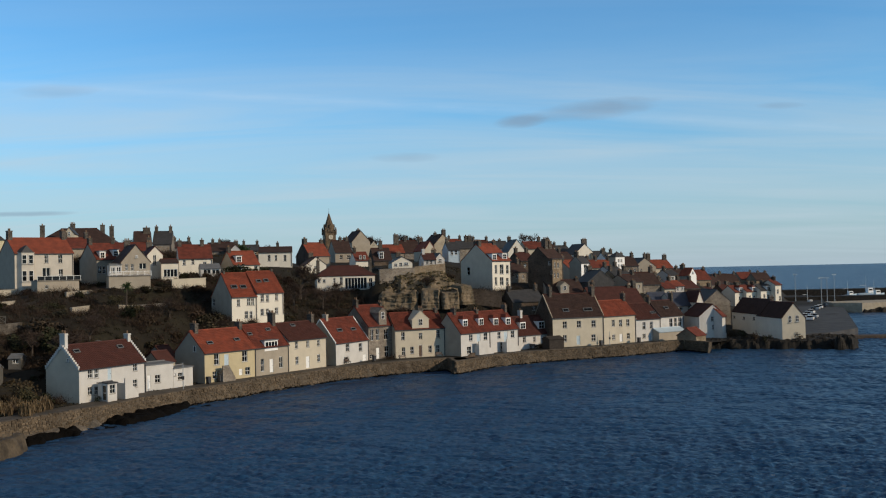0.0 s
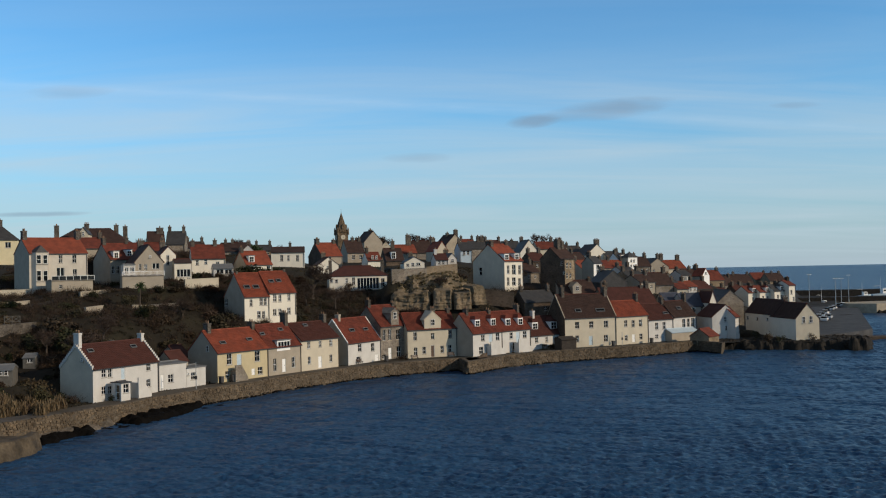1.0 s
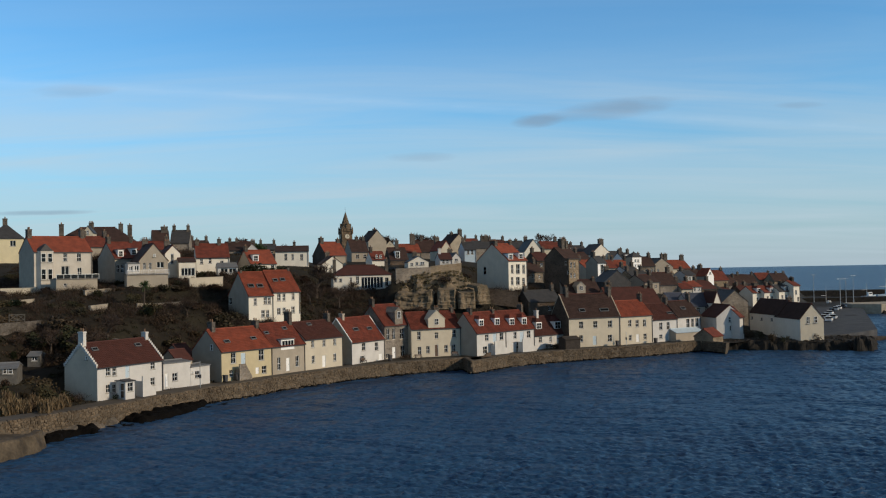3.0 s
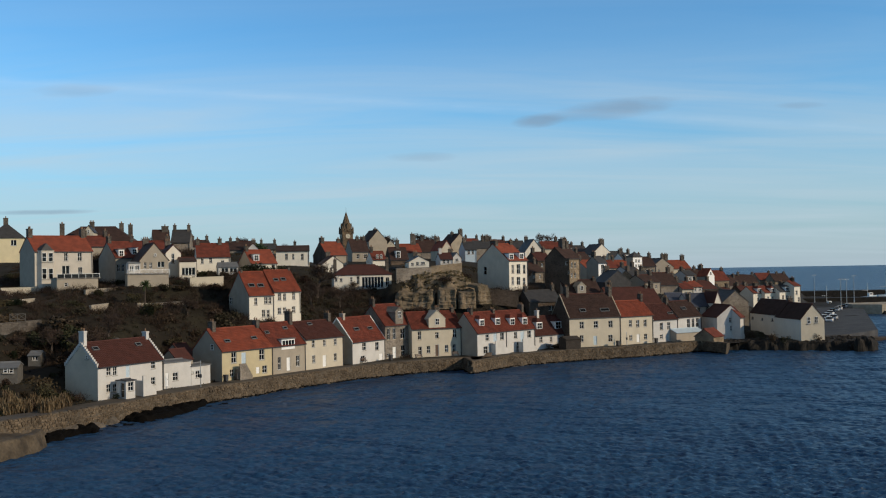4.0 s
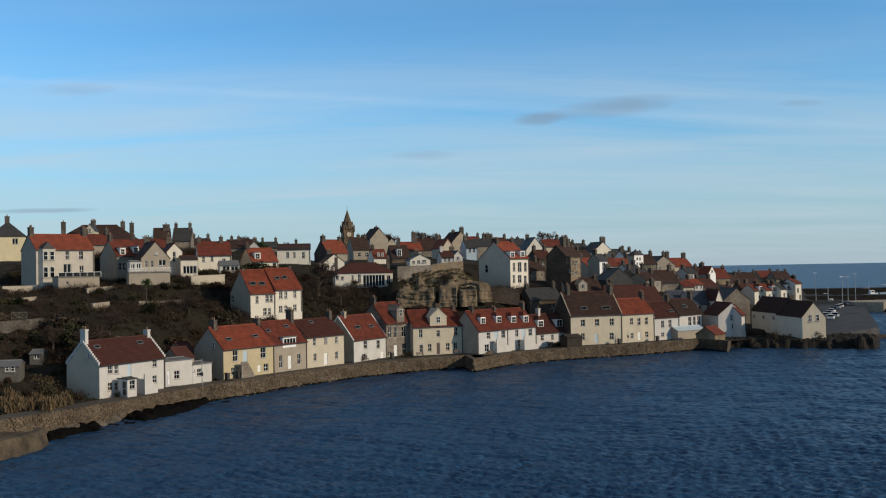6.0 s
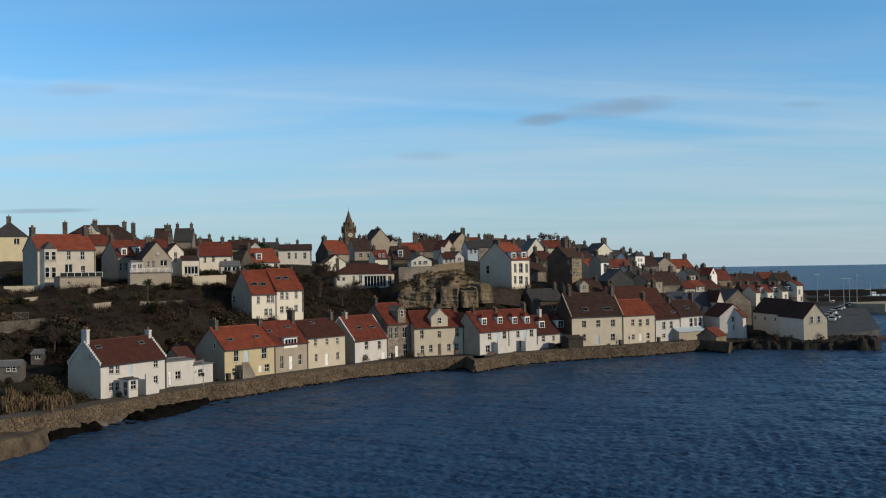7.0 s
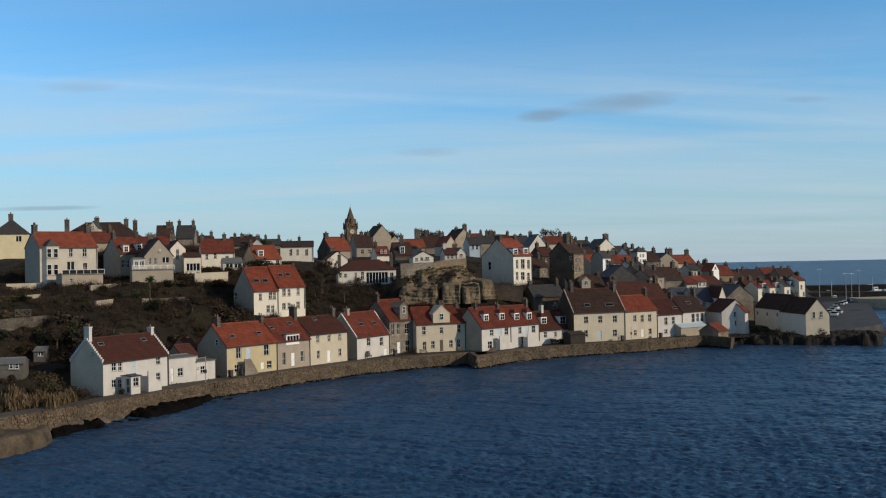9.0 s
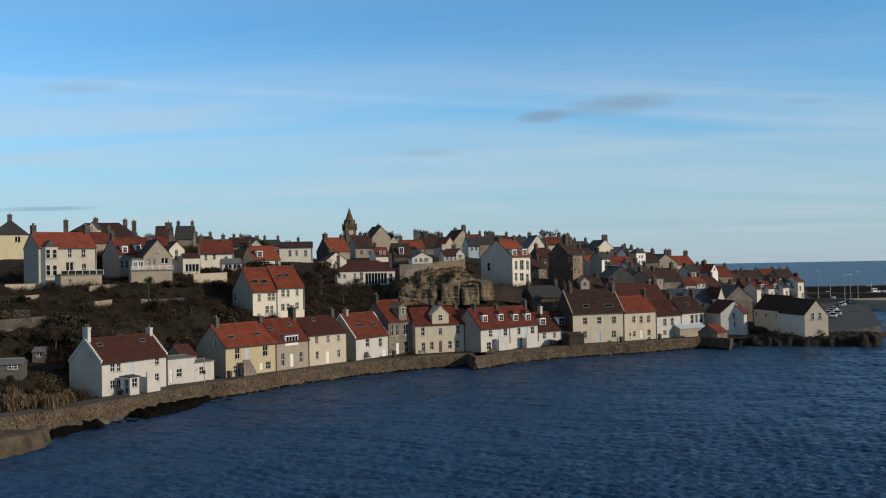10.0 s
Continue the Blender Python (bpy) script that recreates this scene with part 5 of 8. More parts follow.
house('house', 'pale yellow terraced house with maroon roof', (-23.7, 161.08, 1.8), 52.8, 9.25, 7.0, 5.24, 7.95, wins=[(1.45, 3.75, 0.7, 1.2), (4.18, 3.78, 0.72, 1.12), (6.84, 3.77, 0.74, 1.13), (1.52, 1.1, 0.71, 1.29), (6.81, 1.02, 0.67, 1.33)], doors=[(4.02, 0.24, 0.88, 1.97, PAINT_WHITE)], lights=[(3.16, 0.74, 0.98, 0.6)], chimneys=[(8.85, 0.5, 0.8, 1.3, 9.24, 2)], wall=HARL_CREAM, roof=PAN_MAROON, tiled=True, stack=STONE_DARK)
# grey side walls here are shade put into the colour of white harling
house('cottage', 'white cottage with bright red pantiles and shade-toned gable', (-16.67, 170.15, 1.8), 58.0, 9.97, 7.0, 3.88, 8.03, wins=[(2.91, 2.18, 1.07, 1.35), (6.89, 1.9, 1.11, 1.48), (2.43, 0.18, 1.23, 1.12)], doors=[(8.07, 0.02, 1.12, 1.16, PAINT_WHITE)], lights=[(2.53, 0.43, 1.44, 0.68), (6.65, 0.42, 1.39, 0.6)], chimneys=[(1.62, 0.5, 0.7, 1.0, 8.97, 1)], roof=PAN_RED, side=HARL_GREY_AND_SHADE, skew=PAINT_WHITE, tiled=True)
house('house', 'grey sandstone house with wallhead gable window', (-11.35, 178.6, 1.8), 44.2, 6.75, 8.0, 6.24, 10.01, wins=[(0.5, 3.56, 0.68, 2.08), (1.91, 3.58, 0.69, 2.09), (3.87, 3.56, 1.06, 2.09), (0.31, 0.19, 0.86, 0.78), (3.93, 0.22, 1.06, 2.07)], doors=[(1.82, 0.07, 0.83, 2.07, PAINT_WHITE)], dormers=[(2.66, 6.63, 1.92, 2.05, 'h')], chimneys=[(6.4, 0.5, 0.7, 1.2, 10.51, 2), (0.35, 0.5, 0.7, 1.2, 11.29, 2)], wall=STONE_GREY, roof=PAN_RED, tiled=True, margin="stone", stack=STONE_GREY)
house('house', 'cream harled house with central gable and brown door', (-6.4, 180.95, 1.8), 22.1, 10.24, 7.0, 5.36, 8.35, wins=[(1.18, 3.32, 0.72, 1.58), (4.77, 3.37, 0.73, 1.59), (8.41, 3.42, 0.75, 1.61), (1.24, 0.42, 0.72, 1.58), (2.97, 0.65, 0.72, 1.37), (6.7, 0.67, 0.74, 1.38), (8.35, 0.64, 0.74, 1.49)], doors=[(4.69, 0.02, 0.75, 2.24, PAINT_BROWN)], dormers=[(3.48, 5.75, 3.42, 1.38, 'h')], chimneys=[(5.96, 0.3, 1.2, 0.8, 9.29, 3), (9.75, 0.5, 0.7, 1.2, 9.12, 2)], wall=HARL_CREAM, roof=PAN_RED, tiled=True, margin="stone", stack=STONE_DARK)
# shaded side of a white house, painted as a greyer harling
house('house', 'white terraced house with dormers and outside stair', (6.06, 181.74, 1.8), 45.0, 8.49, 7.0, 4.3, 8.01, wins=[(2.32, 2.75, 1.01, 1.24), (6.56, 2.63, 1.05, 1.37), (1.68, 0.3, 1.17, 1.43), (5.99, 0.25, 1.03, 1.14)], doors=[(4.58, 2.43, 1.04, 1.58, PAINT_BLUE), (3.93, 0.13, 1.2, 1.88, PAINT_DARK)], dormers=[(1.79, 5.47, 1.41, 1.45, 'g'), (6.31, 5.43, 1.46, 1.48, 'g')], chimneys=[(1.77, 0.5, 0.7, 1.2, 9.03, 2), (8.14, 0.5, 0.7, 1.3, 8.51, 2)], roof=PAN_RED, side=HARL_GREY_AND_SHADE, tiled=True, stack=STONE_GREY)
house('house', 'white terraced house with paired dormers and stone stair', (12.1, 187.73, 1.8), 43.6, 8.42, 7.0, 4.33, 7.95, wins=[(2.1, 2.64, 0.88, 1.29), (6.08, 2.56, 1.08, 1.42), (2.96, 0.51, 1.06, 1.39)], doors=[(4.0, 1.51, 1.1, 2.42, PAINT_BLUE)], dormers=[(1.83, 5.21, 1.47, 1.5, 'g'), (5.45, 5.13, 1.51, 1.52, 'g')], chimneys=[(8.07, 0.5, 0.7, 1.4, 9.12, 3)], roof=PAN_RED, tiled=True, stack=STONE_GREY)
house('cottage', 'low white cottage with two piended dormers', (18.23, 193.53, 1.8), 40.0, 10.23, 6.5, 2.8, 6.4, wins=[(1.22, 1.35, 0.86, 1.1), (4.29, 1.27, 0.71, 1.12), (7.25, 1.08, 0.89, 1.12)], dormers=[(1.46, 3.95, 1.7, 1.53, 'g'), (6.68, 3.73, 1.94, 1.67, 'g')], chimneys=[(3.83, 0.5, 0.7, 1.0, 7.74, 1)], roof=PAN_MAROON, tiled=True)
house('house', 'large cream harled house with dark brown pantiled roof', (25.64, 196.6, 1.8), 21.3, 12.26, 8.0, 6.06, 10.77, wins=[(2.38, 3.86, 0.97, 1.37), (5.74, 3.84, 0.98, 1.38), (9.27, 3.82, 1.0, 1.39), (2.38, 1.05, 0.84, 1.37), (9.19, 0.86, 1.0, 1.38)], doors=[(5.58, 0.32, 0.86, 1.85, PAINT_BLUE)], lights=[(3.03, 0.22, 1.4, 0.84), (7.94, 0.21, 2.12, 0.82)], chimneys=[(1.54, 0.5, 0.8, 1.5, 12.52, 2), (11.81, 0.5, 0.9, 1.8, 12.26, 4)], wall=HARL_CREAM, side=STONE_DARK, roof=PAN_BROWN, skew=ASHLAR, tiled=True, stack=STONE_GREY)
house('house', 'cream terraced house with orange pantiles', (37.11, 201.05, 1.8), 32.2, 9.27, 7.0, 5.95, 9.0, wins=[(2.23, 3.7, 0.86, 1.4), (4.34, 3.54, 0.87, 1.53), (6.48, 3.56, 0.88, 1.54), (2.3, 0.82, 0.85, 1.15), (6.55, 0.82, 0.87, 1.17)], doors=[(4.4, 0.34, 0.87, 1.64, PAINT_WHITE)], chimneys=[(8.92, 0.5, 0.7, 1.3, 10.5, 2)], wall=HARL_CREAM, roof=PAN_ORANGE, tiled=True, stack=STONE_GREY)
house('house', 'small white terraced house with maroon roof', (45.0, 205.99, 1.8), 32.5, 7.5, 6.5, 4.82, 8.06, wins=[(1.97, 2.59, 0.91, 1.55), (4.2, 2.6, 0.92, 1.56), (1.91, 0.69, 0.89, 0.93)], doors=[(3.82, 0.21, 0.83, 1.44, PAINT_BLUE)], lights=[(5.42, 0.28, 1.54, 0.6)], chimneys=[(7.15, 0.5, 0.7, 1.2, 9.49, 2)], roof=PAN_MAROON, tiled=True, skew=PAINT_WHITE, stack=STONE_DARK)
house('house', 'white end-terrace house with tall narrow windows', (51.37, 210.01, 1.8), 38.0, 8.26, 6.5, 5.1, 8.42, wins=[(3.09, 2.57, 1.08, 1.96), (4.8, 2.67, 0.89, 1.85), (6.32, 2.65, 1.1, 1.98)], lights=[(3.13, 0.42, 1.53, 0.78)], chimneys=[(7.91, 0.5, 0.7, 1.2, 10.05, 2)], roof=PAN_BROWN, tiled=True, stack=STONE_GREY)
house('outhouse', 'stone outhouse with red pantiles on sea wall', (56.3, 200.0, 1.6), 46.3, 4.4, 4.4, 1.6, 3.1, wall=STONE_TAN, roof=PAN_RED, gutter=False, kind="outhouse")
# ---- the harbour end ----
house('house', 'cream gable-fronted house at harbour edge', (75.97, 203.42, 1.8), 6, 5.26, 12.0, 4.58, 7.66, gable='y', wins=[(1.47, 3.58, 0.74, 1.43), (3.12, 3.66, 0.74, 1.43)], wall=HARL_CREAM, side=HARL_WARM, roof=PAN_BROWN, tiled=True)
house('house', 'long harled house with brown pantiled roof', (74.94, 213.88, 1.8), 6, 5.38, 15.0, 4.94, 8.06, gable='y', chimneys=[(3.08, 0.05, 1.3, 0.8, 8.79, 2)], left=[(0.53, 3.27, 1.15, 0.73, 'b'), (5.81, 3.27, 1.1, 0.71, 'b'), (11.16, 3.42, 1.05, 0.7, 'b')], wall=HARL_WARM, roof=PAN_BROWN, tiled=True, stack=STONE_GREY)
house('house', 'pale blue-white gabled house with red side roof', (60.53, 212.0, 2.85), 10, 6.5, 8, 3.77, 6.33, gable='y', wins=[(2.91, 2.62, 0.84, 1.11), (3.13, 0.72, 0.84, 1.11)], wall=HARL_WHITE, roof=PAN_MAROON)
house('house', 'narrow white house lit on its sea front', (65.37, 211.0, 2.82), 40, 1.56, 5, 3.75, 5.84, roof=PAN_RED)
house('house', 'grey gabled house behind the harbour', (67.67, 232.0, 3.68), 8, 6.7, 9, 5.37, 8.18, gable='y', wall=STONE_GREY, roof=SLATE)
house('house', 'blue-slated house with white gable', (57.34, 222.0, 3.15), 20, 6.89, 7, 5.53, 8.37, wins=[(1.91, 4.15, 0.81, 1.03), (4.11, 4.34, 0.82, 1.03), (4.02, 1.56, 0.82, 1.03)], wall=HARL_PALE, roof=SLATE_BLUE)
house('house', 'blue-slated house behind the terrace', (53.64, 224.0, 4.43), 20, 4.85, 7, 4.65, 7.25, wall=HARL_GREY_AND_SHADE, roof=SLATE_BLUE)
house('house', 'white gable-fronted house beside blue roof', (62.61, 221.0, 3.77), 12, 1.72, 6, 5.77, 8.24, gable='y', wall=HARL_WARM, roof=PAN_MAROON)
house('house', 'dark red roofed house behind the terrace', (38.06, 218.0, 3.8), 14, 12.88, 10, 5.69, 9.5, chimneys=[(1.93, 0.5, 0.9, 1.5, 10.91, 3), (11.01, 0.5, 0.8, 1.3, 10.04, 2), (12.43, 0.5, 0.9, 1.5, 11.01, 3)], wall=STONE_GREY, roof=PAN_MAROON, stack=STONE_DARK)
house('house', 'brown roofed house with white pediment', (28.56, 222.0, 7.02), 14, 8.94, 9, 4.74, 8.14, dormers=[(2.6, 5.67, 2.15, 1.14, 'h')], chimneys=[(0.45, 0.5, 0.9, 1.4, 8.64, 3), (8.49, 0.5, 0.9, 1.4, 8.71, 3)], wall=HARL_GREY_AND_SHADE, roof=PAN_BROWN, stack=STONE_GREY)
house('house', 'white harbour house with dormers', (97.27, 300.0, 4.49), 26, 4.75, 6, 4.63, 6.57, wins=[(1.61, 2.0, 0.76, 1.23), (3.27, 1.94, 0.76, 1.23)], dormers=[(1.88, 4.67, 1.48, 1.39, 'g')], chimneys=[(3.42, 0.5, 1.0, 1.5, 7.74, 2), (4.25, 0.5, 1.0, 1.5, 7.64, 2)], wall=HARL_WARM, roof=PAN_RED, stack=STONE_GREY)["group"] = 'harbour front houses'
house('house', 'cream harbour house with red pantiles', (100.93, 300.0, 4.59), 26, 6.11, 6, 4.63, 6.57, wins=[(1.03, 2.19, 0.76, 1.23), (2.94, 2.13, 0.76, 1.23), (4.62, 2.08, 0.77, 1.23)], dormers=[(2.53, 4.65, 1.49, 1.39, 'g')], chimneys=[(3.49, 0.5, 1.0, 1.5, 7.75, 2), (5.61, 0.5, 1.0, 1.5, 7.61, 2)], wall=HARL_WARM, roof=PAN_RED, stack=STONE_DARK)["group"] = 'harbour front houses'
house('house', 'white harbour house with tall chimneys', (105.57, 300.0, 4.85), 26, 6.16, 6, 4.63, 6.57, wins=[(1.04, 2.19, 0.77, 1.23), (2.73, 2.14, 0.77, 1.23), (4.42, 2.09, 0.78, 1.23)], dormers=[(2.55, 4.65, 1.5, 1.39, 'g')], chimneys=[(3.58, 0.5, 1.0, 1.5, 7.75, 2), (5.66, 0.5, 1.0, 1.5, 7.61, 2)], wall=HARL_WARM, roof=SLATE, stack=STONE_GREY)["group"] = 'harbour front houses'
house('house', 'tall narrow white harbour house', (110.21, 300.0, 4.94), 26, 2.79, 6, 6.23, 7.65, wins=[(0.61, 3.37, 0.78, 1.41), (1.5, 1.2, 0.78, 1.4)], chimneys=[(2.29, 0.5, 1.0, 1.5, 8.83, 2), (2.29, 0.5, 1.0, 1.5, 8.78, 2)], wall=HARL_WARM, roof=PAN_RED, stack=STONE_GREY)["group"] = 'harbour front houses'
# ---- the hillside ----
# side walls coloured darker than the front for the shade on them
tall_house = house('house', 'tall harled house with red roof and two-storey bay', (-74.17, 172.0, 16.03), 40, 10.49, 9, 7.06, 9.89, wins=[(5.2, 5.26, 0.73, 1.46), (7.67, 5.24, 0.75, 1.47), (4.82, 2.4, 1.45, 1.96, 'w'), (7.74, 2.19, 0.75, 1.88)], chimneys=[(0.45, 0.5, 0.9, 1.6, 11.35, 3), (10.09, 0.5, 0.8, 1.4, 11.39, 2)], wall=HARL_STONE, side=HARL_GREY_AND_SHADE, roof=PAN_ORANGE, stack=STONE_GREY)
add_bay(tall_house, 0.35, 3.5, 0.95, 7.2, 8.5, [(2.0, 1.95), (5.15, 1.6)], HARL_STONE)
# gable shade coloured in through the side finish
house('house', 'gabled house with small dormers and shade-toned gable', (-64.03, 185.0, 16.62), 40, 4.52, 9, 5.28, 8.41, wins=[(0.31, 2.52, 0.58, 1.53), (1.21, 2.51, 0.58, 1.54)], dormers=[(0.72, 5.45, 1.14, 1.43, 'f'), (3.54, 5.83, 1.17, 1.34, 'f')], chimneys=[(0.4, 0.5, 0.8, 1.3, 9.64, 2)], wall=HARL_BEIGE, side=HARL_GREY_AND_SHADE, roof=PAN_RED, stack=STONE_GREY)
house('house', 'tan gable-fronted house with veranda windows', (-57.06, 178.0, 16.71), 28, 5.3, 9, 4.44, 7.61, gable='y', wins=[(0.7, 2.9, 0.53, 1.16), (1.73, 2.88, 0.53, 1.16), (3.24, 3.12, 1.27, 1.05, 'w'), (2.65, 5.21, 0.42, 0.53)], chimneys=[(2.65, 0.92, 1.3, 0.8, 8.81, 3)], wall=HARL_BEIGE, roof=PAN_BROWN, stack=STONE_DARK)
house('house', 'cream gable-fronted house with tall window', (-56.27, 192.0, 17.95), 25, 3.01, 8, 4.8, 6.38, gable='y', wins=[(1.09, 2.72, 0.59, 2.05)], chimneys=[(1.51, 0.92, 1.3, 0.8, 7.58, 3)], wall=HARL_WARM, roof=PAN_MAROON, stack=STONE_GREY)
house('annexe', 'cream flat-roofed sun room', (-52.7, 189.0, 17.68), 20, 3.28, 6, 3.26, 4.01, wins=[(0.44, 0.55, 2.64, 1.53, 'w')], wall=HARL_WARM, roof=PAN_BROWN, gutter=False, kind="annexe")
house('house', 'white bungalow with long red pantiled roof', (-52.07, 200.0, 18.62), 18, 6.88, 9, 3.33, 6.21, wins=[(0.78, 1.95, 0.59, 1.06), (2.52, 2.1, 0.6, 1.19), (4.9, 1.7, 0.72, 0.95)], chimneys=[(5.12, 0.5, 0.9, 1.4, 7.38, 2), (0.45, 0.5, 0.9, 1.4, 7.33, 2)], wall=HARL_WARM, roof=PAN_RED, stack=STONE_DARK)
house('bungalow', 'glazed conservatory with pale roof', (-45.89, 193.0, 18.19), 18, 3.95, 5, 1.49, 2.32, wins=[(0.57, 0.45, 1.36, 0.89, 'w'), (2.25, 0.41, 1.37, 0.9, 'w')], roof=LEAD, gutter=False, kind="conservatory")
house('villa', 'large hip-roofed stone villa with tall chimneys', (-94.25, 229.9, 24.12), 12, 18.31, 13, 2.74, 6.6, chimneys=[(0.6, 0.5, 1.2, 1.2, 7.45, 3), (14.71, 0.5, 1.2, 1.2, 7.45, 3), (16.87, 0.5, 1.2, 1.2, 7.1, 3)], wall=STONE_GREY, roof=PAN_BROWN, hip=5.0, stack=STONE_GREY)
house('house', 'white pedimented attic gable of a villa', (-85.32, 224.8, 25.2), 12, 2.28, 6, 3.61, 5.08, gable='y', wins=[(0.92, 3.27, 0.52, 0.93)], chimneys=[(1.14, 0.92, 1.3, 0.8, 6.28, 3)], wall=HARL_CREAM, roof=SLATE, stack=STONE_DARK)
house('house', 'yellow-washed house with hipped slate roof', (-103.51, 215.0, 21.5), 22, 7.72, 10, 6.01, 9.6, wins=[(4.93, 4.17, 1.19, 1.28, 'w')], chimneys=[(3.69, 0.5, 1.2, 1.2, 10.79, 3)], wall=HARL_WASH, roof=SLATE, hip=4.0, stack=STONE_GREY)
house('house', 'brown roofed house with massive chimney stack', (-66.67, 218.0, 23.37), 20, 3.75, 9, 1.82, 5.39, chimneys=[(2.85, 0.5, 1.8, 1.8, 6.43, 2)], wall=HARL_BEIGE, roof=PAN_BROWN, stack=STONE_GREY)
house('house', 'dark slated house beside chimney stack', (-63.63, 221.4, 23.63), 10, 4.22, 8, 2.24, 5.18, chimneys=[(0.5, 0.5, 0.8, 1.3, 6.48, 2), (3.72, 0.5, 0.8, 1.3, 6.48, 2)], wall=STONE_GREY, roof=SLATE, stack=STONE_DARK)
house('house', 'red roofed house behind the villa', (-73.94, 196.0, 22.93), 30, 5.15, 9, 1.63, 3.79, chimneys=[(0.5, 0.5, 0.8, 1.3, 5.09, 2), (4.65, 0.5, 0.8, 1.3, 5.09, 2)], wall=HARL_BEIGE, roof=PAN_RED, stack=STONE_GREY)
house('house', 'red roofed house in upper terrace', (-70.65, 212.0, 22.72), 12, 8.74, 8, 1.39, 3.28, chimneys=[(0.5, 0.5, 0.8, 1.3, 4.58, 2), (8.24, 0.5, 0.8, 1.3, 4.58, 2)], wall=HARL_CREAM, roof=PAN_RED, stack=STONE_GREY)
# white house whose shaded side is painted grey
house('house', 'white house with dormer and orange roof', (-41.68, 205.0, 17.78), 32, 5.96, 8, 2.68, 5.59, wins=[(1.43, 1.13, 1.31, 1.08), (4.67, 1.38, 0.8, 0.98)], dormers=[(0.82, 3.17, 1.31, 1.46, 'f')], chimneys=[(0.4, 0.5, 0.8, 1.3, 6.59, 2)], wall=HARL_WARM, side=HARL_GREY_AND_SHADE, roof=PAN_ORANGE, stack=STONE_DARK)
house('house', 'brown roofed house on the skyline', (-58.97, 255.4, 23.52), 10, 8.05, 9, 1.22, 3.48, chimneys=[(1.34, 0.5, 0.9, 1.2, 4.55, 2), (3.16, 0.5, 0.9, 1.2, 4.52, 2)], wall=STONE_GREY, roof=PAN_BROWN, stack=STONE_GREY)
house('house', 'white gable on the skyline', (-51.48, 248.6, 23.57), 10, 2.9, 7, 1.04, 2.49, gable='y', chimneys=[(1.45, 0.92, 1.3, 0.8, 3.69, 3)], roof=PAN_BROWN, stack=STONE_GREY)
house('bungalow', 'white long low house with brown roof', (-41.59, 235.0, 20.07), 8, 8.17, 8, 3.63, 4.86, wins=[(2.16, 1.43, 0.72, 1.53), (3.89, 1.47, 0.58, 1.39), (6.04, 1.36, 0.72, 1.53)], chimneys=[(4.59, 0.5, 0.8, 1.2, 6.07, 2)], wall=HARL_WARM, roof=PAN_BROWN, stack=STONE_DARK)
house('house', 'red roofed house with dark stone gable', (-32.58, 263.9, 19.98), 30, 6.16, 10, 2.98, 6.77, wins=[(1.81, 1.55, 0.88, 1.25)], chimneys=[(0.6, 0.5, 1.2, 1.8, 8.05, 3), (5.66, 0.5, 1.0, 1.2, 7.72, 2)], wall=HARL_BEIGE, side=STONE_DARK, roof=PAN_ORANGE, stack=STONE_GREY)
house('house', 'white gabled house below the church', (-30.02, 235.0, 18.02), 18, 5.11, 7, 2.24, 4.15, gable='y', wins=[(2.07, 1.29, 0.72, 0.69)], chimneys=[(2.56, 0.92, 1.3, 0.8, 5.35, 3)], wall=HARL_WARM, roof=PAN_BROWN, stack=STONE_GREY)
# both hillside houses: shade on the gables put into the side colour
house('house', 'white harled hillside house with orange pantiled roof', (-35.4, 172.0, 10.04), 36, 4.92, 9, 4.29, 8.52, wins=[(0.98, 2.57, 0.58, 1.31), (2.93, 2.7, 0.7, 1.32), (3.78, 2.66, 0.59, 1.33), (2.44, 0.35, 0.69, 1.31), (3.4, 0.3, 0.59, 1.32)], lights=[(0.66, 0.33, 1.19, 0.86), (2.42, 0.32, 1.21, 0.86)], chimneys=[(0.5, 0.5, 0.4, 0.6, 9.02, 0)], left=[(0.1, 2.58, 1.37, 1.3)], wall=HARL_WARM, side=HARL_GREY_AND_SHADE, roof=PAN_ORANGE, tiled=True, stack=STONE_DARK)
house('house', 'white harled hillside house with taller orange roof', (-31.39, 174.9, 10.74), 36, 5.42, 9, 4.15, 8.04, wins=[(0.71, 2.52, 0.71, 1.33), (1.79, 2.48, 0.6, 1.34), (3.65, 2.62, 0.61, 1.35), (0.66, 0.02, 0.71, 1.22), (1.75, 0.03, 0.6, 1.23), (3.55, 0.16, 0.72, 1.23)], lights=[(0.97, 0.46, 0.99, 0.77), (2.52, 0.48, 1.0, 0.78)], chimneys=[(5.22, 0.5, 0.4, 0.6, 8.54, 0)], wall=HARL_WARM, side=HARL_GREY_AND_SHADE, roof=PAN_ORANGE, tiled=True, stack=STONE_GREY)
house('bungalow', 'white bungalow with maroon roof and glazed veranda', (-24.17, 208.0, 14.2), 10, 12.68, 9, 3.46, 5.6, wins=[(0.1, 1.98, 0.62, 0.73, 'b'), (1.2, 1.95, 0.63, 0.73, 'b'), (3.49, 1.9, 0.51, 0.98), (4.91, 1.37, 0.65, 1.72), (6.07, 0.48, 4.79, 2.38, 'w'), (11.32, 0.73, 0.79, 1.98)], chimneys=[(0.5, 0.5, 0.8, 1.3, 6.9, 2), (12.18, 0.5, 0.8, 1.3, 6.9, 2)], wall=HARL_WARM, roof=PAN_MAROON, hip=3.2, stack=STONE_GREY)
house('house', 'stone gabled house on the skyline', (-23.07, 292.8, 21.1), 25, 5.98, 8, 6.45, 9.76, gable='y', chimneys=[(3.59, 0.5, 1.2, 1.2, 10.47, 3)], wall=HARL_BEIGE, roof=PAN_BROWN, stack=STONE_DARK)
